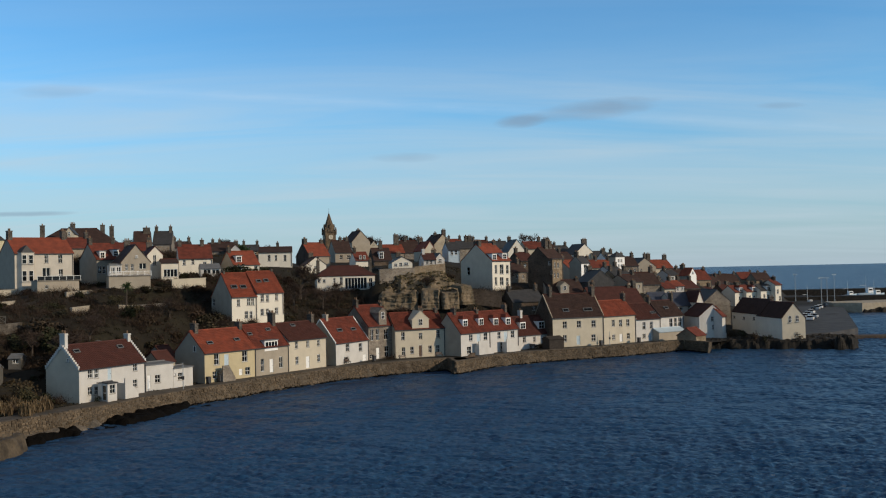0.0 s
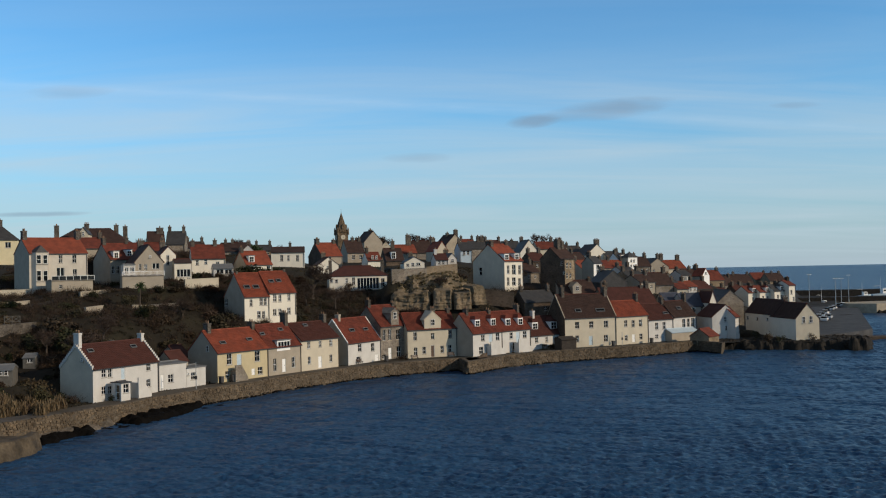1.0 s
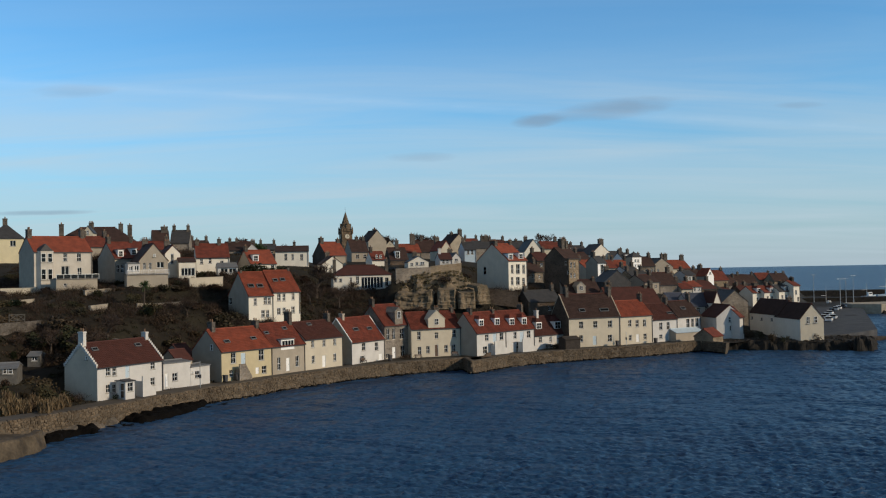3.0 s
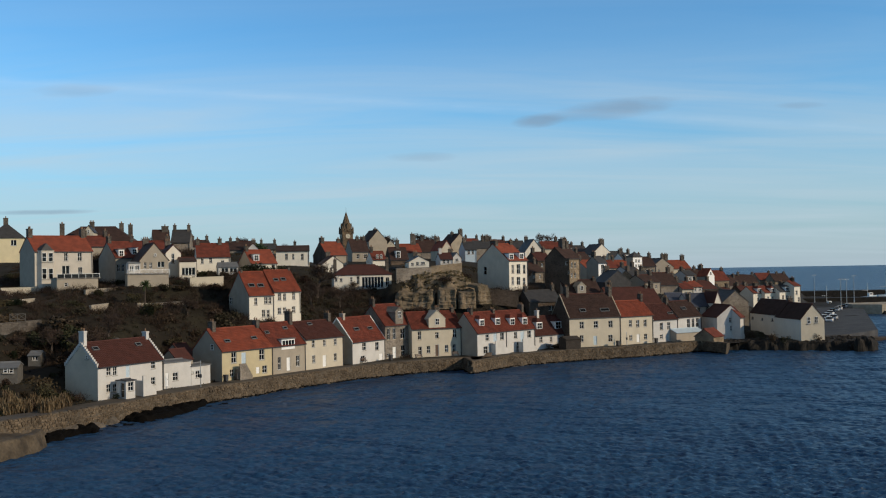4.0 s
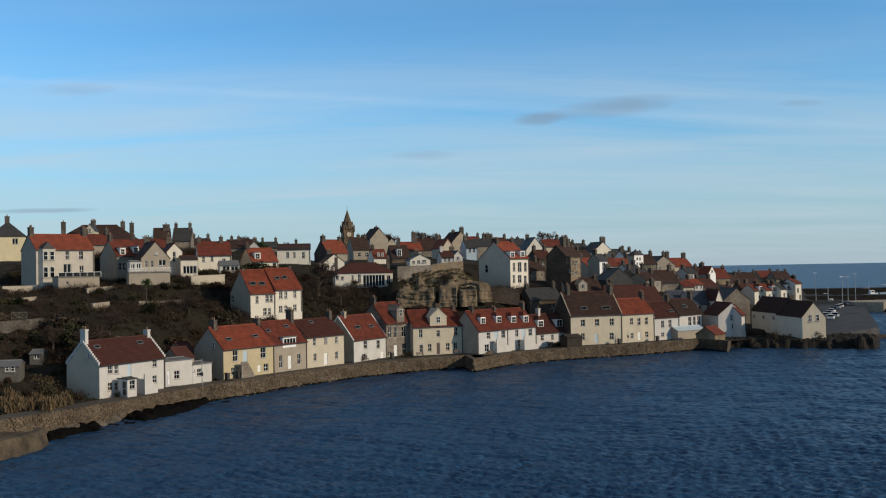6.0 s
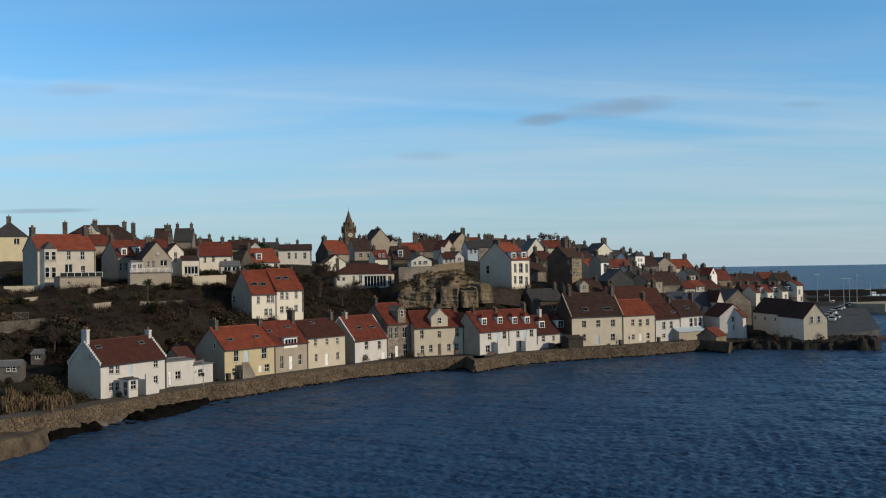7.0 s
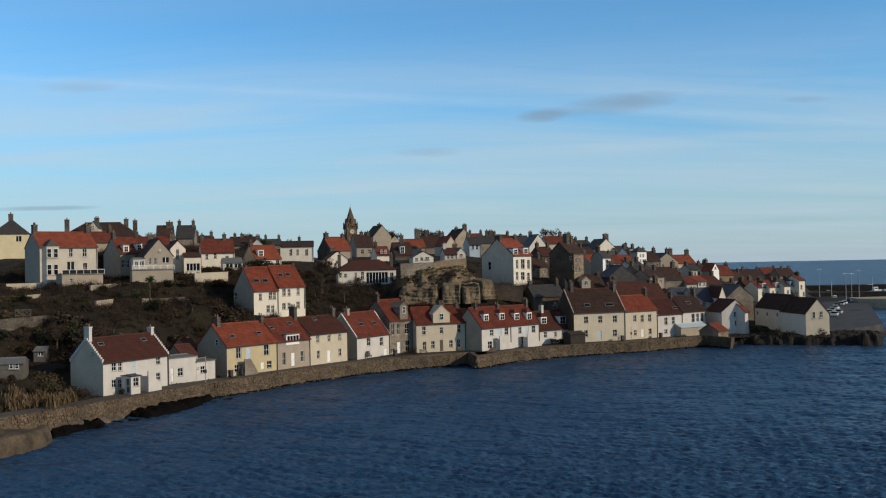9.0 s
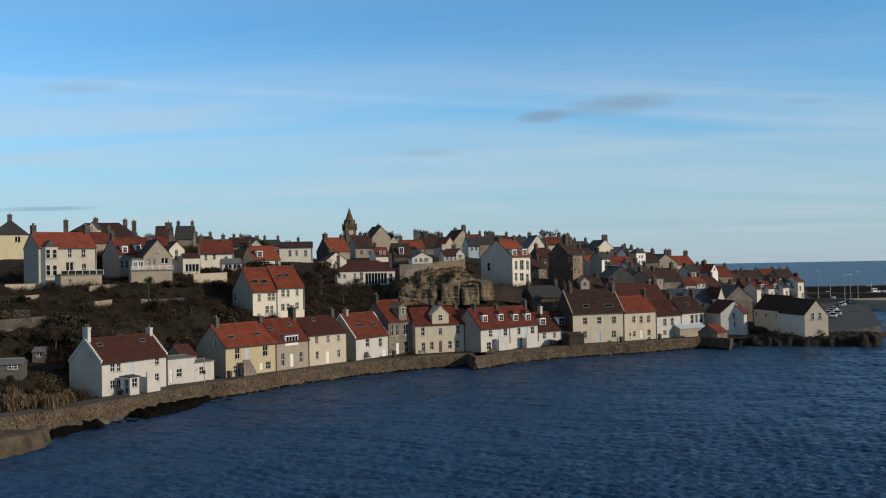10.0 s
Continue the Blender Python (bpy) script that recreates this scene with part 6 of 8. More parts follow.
house('house', 'brown roofed house by the church', (-27.14, 280.9, 21.1), 20, 5.19, 9, 3.01, 6.68, wins=[(1.31, 0.98, 0.89, 1.33), (3.55, 0.95, 0.89, 1.33)], chimneys=[(2.7, 0.5, 1.0, 1.2, 7.68, 2), (4.69, 0.5, 1.0, 1.2, 7.66, 2)], wall=HARL_BEIGE, roof=PAN_BROWN, stack=STONE_GREY)
house('house', 'white house with small red roof', (-18.2, 241.8, 19.62), 20, 3.59, 6, 1.58, 3.67, wins=[(0.93, 2.0, 0.61, 0.86), (1.98, 1.98, 0.62, 0.86)], chimneys=[(0.5, 0.5, 0.8, 1.3, 4.97, 2)], wall=HARL_WARM, roof=PAN_RED, stack=STONE_GREY)
house('house', 'white gable end on the skyline', (-18.11, 297.9, 23.34), 10, 2.85, 7, 2.84, 4.41, gable='y', chimneys=[(1.43, 0.92, 1.3, 0.8, 5.61, 3)], wall=HARL_CREAM, roof=SLATE, stack=STONE_DARK)
house('house', 'brown stone house with one white dormer', (-14.36, 255.4, 19.89), 15, 4.98, 8, 1.37, 4.67, dormers=[(1.52, 1.73, 1.29, 1.96, 'f')], chimneys=[(2.7, 0.5, 1.1, 1.1, 6.8, 3)], wall=STONE_DARK, roof=PAN_BROWN, stack=STONE_GREY)
house('house', 'red roofed house in the upper town', (-12.87, 275.8, 20.77), 15, 6.58, 8, 2.79, 5.21, chimneys=[(4.63, 0.5, 1.0, 1.1, 8.33, 3), (5.3, 0.5, 1.0, 1.1, 7.99, 2)], wall=HARL_BEIGE, roof=PAN_ORANGE, stack=STONE_GREY)
house('bungalow', 'white gable-fronted bungalow above the crag', (-8.51, 228.2, 18.84), 8, 4.92, 9, 1.49, 2.81, gable='y', wins=[(0.49, 0.6, 0.7, 0.67), (1.72, 0.65, 0.7, 0.8), (2.95, 0.83, 0.97, 0.66)], chimneys=[(2.46, 0.92, 1.3, 0.8, 4.01, 3)], wall=HARL_WARM, roof=SLATE, stack=STONE_DARK)
house('house', 'brown roofed house on the ridge', (-8.08, 292.8, 21.67), 10, 6.72, 9, 2.26, 5.9, chimneys=[(2.06, 0.5, 1.0, 1.1, 7.29, 2), (6.22, 0.5, 1.0, 1.1, 7.22, 2)], wall=STONE_GREY, roof=PAN_BROWN, stack=STONE_GREY)
house('cottage', 'small white cottage with brown roof', (-0.93, 235.0, 18.98), 10, 3.13, 7, 1.96, 3.42, wins=[(0.59, 0.9, 0.59, 0.97), (1.58, 0.88, 0.59, 0.97)], chimneys=[(0.5, 0.5, 0.8, 1.3, 4.72, 2)], roof=PAN_MAROON)
house('house', 'white gable with dark windows', (2.05, 240.1, 19.21), 14, 2.37, 7, 2.0, 3.27, gable='y', wins=[(0.84, 1.13, 0.76, 0.85)], chimneys=[(1.18, 0.92, 1.3, 0.8, 4.47, 3)], roof=SLATE, stack=STONE_DARK)
house('house', 'pale gabled house with orange side roof', (-0.86, 265.6, 20.93), 22, 3.59, 8, 2.84, 5.36, gable='y', chimneys=[(1.8, 0.92, 1.3, 0.8, 6.56, 3)], wall=HARL_CREAM, roof=PAN_ORANGE, stack=STONE_GREY)
house('house', 'tan gabled house on the hill top', (2.34, 309.8, 22.56), 25, 6.38, 9, 4.06, 7.37, gable='y', chimneys=[(5.63, 0.5, 1.5, 1.1, 9.06, 3), (2.53, 0.5, 1.0, 1.1, 8.12, 2)], wall=ASHLAR, roof=PAN_BROWN, stack=STONE_GREY)
house('house', 'pale blue fronted house with slate roof', (6.08, 272.4, 20.37), 12, 3.34, 8, 3.56, 5.8, wins=[(0.71, 2.26, 0.69, 1.29), (1.88, 2.24, 0.7, 1.29)], chimneys=[(0.5, 0.5, 0.8, 1.3, 7.1, 2)], wall=PAINT_BLUE, roof=SLATE, stack=STONE_DARK)
house('house', 'dark slated house with tall chimneys', (10.03, 292.8, 20.96), 15, 5.49, 9, 3.83, 6.08, chimneys=[(3.39, 0.5, 1.0, 1.2, 7.81, 3), (4.69, 0.5, 1.6, 1.2, 7.79, 4)], wall=STONE_GREY, roof=SLATE, stack=STONE_GREY)
# bare gable tinted for shade, not a different render
house('house', 'tall white house with bare shade-toned gable', (14.58, 214.0, 14.17), 38, 5.72, 11, 5.98, 9.85, wins=[(0.77, 3.1, 0.74, 1.9), (2.32, 2.95, 1.1, 2.16), (4.23, 2.97, 0.76, 2.05), (0.7, 0.49, 0.74, 1.77), (2.25, 0.45, 1.09, 1.77), (4.15, 0.34, 0.75, 1.66)], dormers=[(0.26, 6.17, 1.41, 1.4, 'f'), (3.49, 6.27, 1.44, 1.41, 'f')], chimneys=[(0.5, 0.5, 1.0, 2.2, 10.63, 4), (5.32, 0.5, 0.8, 1.2, 10.53, 2)], left=[(2.16, 2.87, 1.07, 1.82, 'b')], wall=HARL_WARM, side=HARL_SHADE_TINT, roof=PAN_ORANGE, stack=STONE_GREY)
house('house', 'white gabled house with red roofed wing', (24.97, 292.8, 19.27), 12, 5.83, 9, 4.0, 7.8, gable='y', wins=[(5.07, 2.96, 0.57, 0.87)], chimneys=[(2.91, 0.92, 1.3, 0.8, 9.0, 3)], wall=HARL_WARM, roof=SLATE, stack=STONE_DARK)
house('house', 'cream wing with red pantiled roof', (31.28, 299.6, 20.6), 12, 5.99, 8, 3.74, 6.01, chimneys=[(5.49, 0.5, 1.0, 1.2, 7.55, 3)], wall=HARL_CREAM, roof=PAN_RED, stack=STONE_GREY)
house('house', 'dark slate house on the skyline', (21.67, 314.9, 22.24), 12, 5.85, 8, 2.81, 5.19, chimneys=[(1.66, 0.5, 1.0, 1.2, 5.74, 2), (3.64, 0.5, 1.0, 1.2, 5.9, 2)], wall=STONE_GREY, roof=SLATE, stack=STONE_GREY)
# one rubble: the sunlit front is coloured lighter, the shaded sides darker
house('house', 'dark rubble stone house with sunlit front', (28.6, 224.8, 15.02), 38, 5.0, 6.8, 5.48, 8.1, wins=[(0.77, 3.2, 0.61, 1.33), (1.91, 3.18, 0.62, 1.34), (3.05, 3.16, 0.62, 1.34), (0.69, 0.85, 0.61, 1.19), (1.83, 0.83, 0.61, 1.2), (2.98, 0.8, 0.62, 1.2)], chimneys=[(2.42, 0.5, 1.2, 1.6, 10.24, 3), (3.89, 0.5, 1.0, 1.2, 9.71, 2)], left=[(6.78, 3.94, 0.79, 0.8, 'b'), (7.57, 1.77, 0.6, 0.8, 'b')], wall=STONE_TAN, side=STONE_DARK, roof=PAN_BROWN, margin="stone", stack=STONE_DARK)
house('house', 'red roofed house below the ridge', (38.68, 255.4, 14.43), 30, 3.68, 9, 3.03, 5.7, chimneys=[(0.5, 0.5, 0.8, 1.3, 7.0, 2)], wall=HARL_CREAM, roof=PAN_ORANGE, stack=STONE_GREY)
# sunlight on the front is helped by brighter paint, side shade by beige
house('house', 'narrow bright white house', (40.31, 248.6, 14.48), 42, 3.53, 4, 4.88, 6.55, wins=[(1.13, 2.05, 1.26, 2.36)], chimneys=[(0.5, 0.5, 0.8, 1.3, 7.85, 2)], wall=PAINT_WHITE, side=HARL_BEIGE, roof=SLATE, stack=STONE_GREY)
house('house', 'white gabled house with slate roof on the skyline', (51.59, 331.9, 18.91), 20, 8.08, 9, 3.75, 7.27, gable='y', chimneys=[(6.35, 0.5, 2.2, 1.2, 9.2, 4)], wall=HARL_WARM, roof=SLATE, stack=STONE_DARK)
house('house', 'white house with small slate roof', (58.29, 331.9, 18.77), 15, 6.03, 7, 2.96, 4.82, wins=[(1.43, 1.46, 0.67, 0.98), (3.59, 1.42, 0.67, 0.98)], chimneys=[(5.58, 0.5, 0.9, 1.0, 5.93, 2)], wall=HARL_CREAM, roof=SLATE, stack=STONE_GREY)
house('house', 'white house with bright dormers', (60.38, 320.0, 18.3), 20, 4.37, 7, 2.28, 4.46, dormers=[(1.37, 2.95, 1.34, 0.94, 'f'), (2.91, 2.73, 1.34, 0.94, 'f')], chimneys=[(0.5, 0.5, 0.8, 1.3, 5.76, 2), (3.87, 0.5, 0.8, 1.3, 5.76, 2)], wall=PAINT_WHITE, roof=SLATE, stack=STONE_GREY)
# lit front painted whiter than cream, shaded sides painted beige
house('tower_house', 'cream corner turret with pointed slate roof', (55.81, 280.9, 16.93), 40, 4.23, 2.4, 4.18, 5.68, wins=[(1.02, 2.58, 0.82, 0.83), (2.33, 2.56, 0.83, 0.83), (0.96, 1.07, 0.82, 0.83), (2.28, 1.05, 0.83, 0.83)], wall=PAINT_WHITE, side=HARL_BEIGE, roof=SLATE, hip=9.0)
house('house', 'red roofed house in the lower town', (47.12, 272.4, 15.5), 20, 2.95, 7, 2.43, 4.59, chimneys=[(0.5, 0.5, 0.8, 1.3, 5.89, 2)], wall=HARL_CREAM, roof=PAN_RED, stack=STONE_GREY)
house('house', 'red roofed house with brown gable', (52.2, 286.0, 15.63), 20, 5.46, 8, 2.04, 4.48, chimneys=[(0.5, 0.5, 0.8, 1.3, 5.78, 2), (4.96, 0.5, 0.8, 1.3, 5.78, 2)], wall=HARL_BEIGE, roof=PAN_ORANGE, stack=STONE_GREY)
house('house', 'blue-grey gabled slate house', (39.15, 231.6, 12.53), 12, 6.76, 8, 2.06, 4.75, gable='y', chimneys=[(3.38, 0.92, 1.3, 0.8, 5.95, 3)], wall=SLATE, roof=SLATE, stack=STONE_DARK)
house('house', 'white house between brown roofs', (50.96, 265.6, 13.89), 20, 4.36, 7, 3.0, 4.3, wins=[(0.59, 1.57, 0.75, 0.93), (2.22, 1.69, 0.75, 0.93)], chimneys=[(0.5, 0.5, 0.8, 1.3, 5.6, 2), (3.86, 0.5, 0.8, 1.3, 5.6, 2)], roof=SLATE, stack=STONE_GREY)
house('house', 'large pale gabled house with orange wing', (67.54, 309.8, 12.97), 15, 7.95, 10, 4.79, 7.67, gable='y', wins=[(5.92, 4.49, 0.64, 1.1), (2.22, 3.18, 0.64, 0.91)], chimneys=[(3.98, 0.92, 1.3, 0.8, 8.87, 3)], wall=HARL_BEIGE, roof=SLATE, stack=STONE_GREY)
house('house', 'red roofed wing on the point', (74.31, 316.6, 13.68), 15, 8.8, 9, 3.57, 6.27, wins=[(3.81, 1.99, 0.87, 1.12), (5.91, 2.14, 0.87, 1.12)], chimneys=[(0.5, 0.5, 1.0, 1.1, 8.59, 3), (1.81, 0.5, 1.5, 1.1, 8.54, 3), (7.95, 0.5, 1.5, 1.1, 8.06, 3)], wall=HARL_CREAM, roof=PAN_ORANGE, stack=STONE_DARK)
house('house', 'stone house with slate roof in lower town', (56.94, 252.0, 10.22), 15, 5.65, 9, 2.99, 6.14, chimneys=[(4.95, 0.5, 1.0, 1.2, 7.73, 2)], wall=STONE_GREY, roof=PAN_BROWN, stack=STONE_GREY)
house('house', 'white narrow house in lower town', (62.43, 255.4, 10.77), 20, 1.6, 6, 3.03, 4.24, chimneys=[(0.5, 0.5, 0.8, 1.3, 5.54, 2)], roof=SLATE, stack=STONE_GREY)
house('house', 'white house beside brown roof', (74.56, 292.8, 10.97), 20, 3.69, 7, 4.17, 5.59, wins=[(0.9, 2.59, 0.85, 1.03), (2.33, 2.73, 0.85, 1.03)], chimneys=[(0.5, 0.5, 0.8, 1.3, 6.89, 2)], roof=SLATE, stack=STONE_DARK)
house('house', 'brown domed roof house', (78.95, 303.0, 10.13), 15, 5.64, 9, 3.24, 6.68, chimneys=[(3.19, 0.5, 0.9, 1.1, 7.72, 2), (5.19, 0.5, 0.9, 1.1, 8.04, 2)], wall=STONE_TAN, roof=PAN_BROWN, stack=STONE_GREY)
house('house', 'small white house with orange roof', (68.28, 262.2, 9.7), 20, 3.31, 7, 2.65, 4.03, wins=[(0.69, 1.46, 0.58, 1.08), (2.16, 1.58, 0.59, 1.08)], chimneys=[(0.5, 0.5, 0.8, 1.3, 5.33, 2)], roof=PAN_ORANGE, stack=STONE_GREY)
# white paint brightens the sunlit gable; beige sides carry painted shade
house('house', 'bright white gable above the harbour', (77.57, 280.9, 12.32), 42, 3.93, 3.5, 2.67, 4.81, gable='y', wins=[(1.57, 3.14, 0.79, 0.66, 'b')], chimneys=[(1.96, 0.92, 1.3, 0.8, 6.01, 3)], wall=PAINT_WHITE, side=HARL_BEIGE, roof=PAN_ORANGE, stack=STONE_DARK)
house('house', 'brown roofed harbour house', (93.97, 331.9, 9.18), 15, 6.22, 9, 3.55, 6.92, chimneys=[(5.72, 0.5, 1.0, 1.1, 8.0, 2), (5.72, 0.5, 1.0, 1.1, 7.42, 2)], wall=STONE_TAN, roof=PAN_RED, stack=STONE_GREY)
house('house', 'long brown roofed harbour house', (124.82, 408.4, 5.64), 10, 10.99, 10, 4.12, 7.75, chimneys=[(3.87, 0.5, 1.0, 1.1, 9.15, 2), (10.49, 0.5, 1.0, 1.1, 8.94, 2)], wall=STONE_GREY, roof=PAN_BROWN, stack=STONE_GREY)
house('house', 'stone harbour house with red gable', (146.57, 442.4, 6.44), 12, 7.84, 9, 4.2, 7.36, chimneys=[(7.34, 0.5, 1.0, 1.1, 8.27, 2)], wall=STONE_TAN, roof=PAN_RED, stack=STONE_DARK)
house('house', 'brown stone harbour house', (150.71, 433.9, 6.53), 12, 8.0, 9, 3.61, 6.96, chimneys=[(3.54, 0.5, 1.0, 1.1, 7.93, 2), (7.29, 0.5, 1.0, 1.1, 7.86, 2)], wall=STONE_TAN, roof=PAN_BROWN, stack=STONE_GREY)
house('house', 'grey slate house behind harbour front', (103.3, 331.9, 4.07), 15, 5.59, 9, 3.35, 6.25, chimneys=[(0.5, 0.5, 0.8, 1.3, 7.55, 2), (5.09, 0.5, 0.8, 1.3, 7.55, 2)], wall=STONE_GREY, roof=SLATE, stack=STONE_GREY)
house('house', 'dark roofed house beside the white gable', (85.22, 292.8, 5.89), 15, 4.71, 8, 3.13, 5.16, chimneys=[(0.5, 0.5, 0.8, 1.3, 6.46, 2), (4.21, 0.5, 0.8, 1.3, 6.46, 2)], wall=STONE_GREY, roof=PAN_MAROON, stack=STONE_DARK)
house('house', 'brown roofed stone house in the town', (61.05, 292.8, 13.32), 12, 4.48, 8, 4.87, 7.73, wins=[(1.09, 2.94, 0.68, 1.03), (2.89, 2.9, 0.68, 1.03)], chimneys=[(0.5, 0.5, 0.8, 1.3, 9.03, 2), (3.98, 0.5, 0.8, 1.3, 9.03, 2)], wall=STONE_GREY, roof=PAN_BROWN, stack=STONE_GREY)
house('house', 'slate roofed house in the town', (50.79, 255.4, 12.82), 19, 5.21, 8, 2.43, 4.27, wins=[(1.27, 0.73, 0.63, 0.9), (3.35, 0.68, 0.63, 0.9)], chimneys=[(0.5, 0.5, 0.8, 1.3, 5.57, 2), (4.71, 0.5, 0.8, 1.3, 5.57, 2)], wall=STONE_TAN, roof=SLATE, stack=STONE_GREY)
house('house', 'beige house with weathered brown roof', (52.35, 248.6, 11.14), 26, 5.18, 8, 2.95, 4.74, wins=[(1.26, 1.3, 0.67, 0.87), (3.33, 1.24, 0.68, 0.87)], chimneys=[(0.5, 0.5, 0.8, 1.3, 6.04, 2), (4.68, 0.5, 0.8, 1.3, 6.04, 2)], wall=HARL_BEIGE, roof=PAN_BROWN, stack=STONE_DARK)
house('house', 'cream house with red pantiled roof', (62.91, 252.0, 9.35), 15, 3.34, 8, 2.69, 4.46, wins=[(0.74, 1.03, 0.61, 0.88), (2.07, 0.99, 0.61, 0.88)], chimneys=[(0.5, 0.5, 0.8, 1.3, 5.76, 2)], wall=HARL_CREAM, roof=PAN_RED, stack=STONE_GREY)
house('house', 'dark stone house with maroon roof', (73.83, 272.4, 8.81), 22, 5.14, 8, 2.59, 4.84, wins=[(1.21, 0.77, 0.72, 0.95), (3.26, 0.72, 0.72, 0.96)], chimneys=[(0.5, 0.5, 0.8, 1.3, 6.14, 2), (4.64, 0.5, 0.8, 1.3, 6.14, 2)], wall=STONE_DARK, roof=PAN_MAROON, stack=STONE_GREY)
house('house', 'brown roofed stone house in the town', (106.63, 357.4, 5.17), 29, 7.05, 8, 5.09, 8.08, wins=[(1.69, 2.71, 1.07, 1.25), (4.5, 2.63, 1.08, 1.25)], chimneys=[(0.5, 0.5, 0.8, 1.3, 9.38, 2), (6.55, 0.5, 0.8, 1.3, 9.38, 2)], wall=STONE_GREY, roof=PAN_BROWN, stack=STONE_DARK)
house('house', 'slate roofed house in the town', (-26.62, 309.8, 21.3), 18, 4.16, 8, 3.69, 6.96, wins=[(0.95, 1.64, 0.68, 1.1), (2.61, 1.62, 0.68, 1.1)], chimneys=[(0.5, 0.5, 0.8, 1.3, 8.26, 2), (3.66, 0.5, 0.8, 1.3, 8.26, 2)], wall=STONE_TAN, roof=SLATE, stack=STONE_GREY)
house('house', 'beige house with weathered brown roof', (-22.4, 323.4, 21.31), 25, 4.97, 8, 4.04, 6.48, wins=[(1.16, 1.91, 0.75, 1.15), (3.14, 1.88, 0.75, 1.15)], chimneys=[(0.5, 0.5, 0.8, 1.3, 7.78, 2), (4.47, 0.5, 0.8, 1.3, 7.78, 2)], wall=HARL_BEIGE, roof=PAN_BROWN, stack=STONE_GREY)
house('house', 'cream house with red pantiled roof', (8.43, 340.4, 22.24), 14, 5.06, 8, 3.64, 7.03, wins=[(1.18, 1.4, 0.76, 1.21), (3.2, 1.37, 0.76, 1.21)], chimneys=[(0.5, 0.5, 0.8, 1.3, 8.33, 2), (4.56, 0.5, 0.8, 1.3, 8.33, 2)], wall=HARL_CREAM, roof=PAN_RED, stack=STONE_DARK)
house('house', 'dark stone house with maroon roof', (17.31, 331.9, 22.55), 21, 6.08, 8, 2.96, 5.87, wins=[(1.46, 0.87, 0.79, 1.18), (3.89, 0.84, 0.79, 1.18)], chimneys=[(0.5, 0.5, 0.8, 1.3, 7.17, 2), (5.58, 0.5, 0.8, 1.3, 7.17, 2)], wall=STONE_DARK, roof=PAN_MAROON, stack=STONE_GREY)
house('house', 'brown roofed stone house in the town', (39.95, 323.4, 21.99), 28, 4.7, 8, 3.27, 5.34, wins=[(1.02, 1.14, 0.85, 1.15), (2.9, 1.13, 0.86, 1.15)], chimneys=[(0.5, 0.5, 0.8, 1.3, 6.64, 2), (4.2, 0.5, 0.8, 1.3, 6.64, 2)], wall=STONE_GREY, roof=PAN_BROWN, stack=STONE_GREY)
house('house', 'slate roofed house in the town', (46.84, 340.4, 19.04), 17, 5.33, 8, 4.86, 7.0, wins=[(1.27, 2.61, 0.81, 1.2), (3.4, 2.58, 0.81, 1.21)], chimneys=[(0.5, 0.5, 0.8, 1.3, 8.3, 2), (4.83, 0.5, 0.8, 1.3, 8.3, 2)], wall=STONE_TAN, roof=SLATE, stack=STONE_DARK)
house('house', 'beige house with weathered brown roof', (42.33, 292.8, 17.18), 24, 3.69, 8, 3.48, 5.67, wins=[(0.79, 1.55, 0.74, 1.03), (2.26, 1.53, 0.75, 1.04)], chimneys=[(0.5, 0.5, 0.8, 1.3, 6.97, 2)], wall=HARL_BEIGE, roof=PAN_BROWN, stack=STONE_GREY)
house('house', 'cream house with red pantiled roof', (-5.59, 331.9, 22.42), 13, 5.27, 8, 3.55, 6.06, wins=[(1.25, 1.36, 0.73, 1.17), (3.35, 1.33, 0.73, 1.18)], chimneys=[(0.5, 0.5, 0.8, 1.3, 7.36, 2), (4.77, 0.5, 0.8, 1.3, 7.36, 2)], wall=HARL_CREAM, roof=PAN_RED, stack=STONE_GREY)
house('house', 'dark stone house with maroon roof', (24.75, 252.0, 17.6), 20, 4.16, 8, 2.7, 4.89, wins=[(0.98, 1.03, 0.6, 0.89), (2.64, 1.0, 0.61, 0.89)], chimneys=[(0.5, 0.5, 0.8, 1.3, 6.19, 2), (3.66, 0.5, 0.8, 1.3, 6.19, 2)], wall=STONE_DARK, roof=PAN_MAROON, stack=STONE_DARK)
house('house', 'brown roofed stone house in the town', (20.92, 235.0, 14.91), 27, 4.47, 8, 2.51, 4.53, wins=[(1.07, 0.95, 0.6, 0.83), (2.86, 0.91, 0.6, 0.83)], chimneys=[(0.5, 0.5, 0.8, 1.3, 5.83, 2), (3.97, 0.5, 0.8, 1.3, 5.83, 2)], wall=STONE_GREY, roof=PAN_BROWN, stack=STONE_GREY)
house('house', 'slate roofed house in the town', (-52.52, 272.4, 23.97), 16, 4.82, 8, 1.13, 2.72, wins=[(1.16, 0.06, 0.58, 0.97), (3.09, 0.04, 0.58, 0.97)], chimneys=[(0.5, 0.5, 0.8, 1.3, 4.02, 2), (4.32, 0.5, 0.8, 1.3, 4.02, 2)], wall=STONE_TAN, roof=SLATE, stack=STONE_GREY)
house('house', 'beige house with weathered brown roof', (-67.47, 255.4, 24.76), 23, 4.78, 8, 1.06, 2.72, wins=[(1.17, 0.06, 0.53, 0.91), (3.08, 0.04, 0.54, 0.91)], chimneys=[(0.5, 0.5, 0.8, 1.3, 4.02, 2), (4.28, 0.5, 0.8, 1.3, 4.02, 2)], wall=HARL_BEIGE, roof=PAN_BROWN, stack=STONE_DARK)
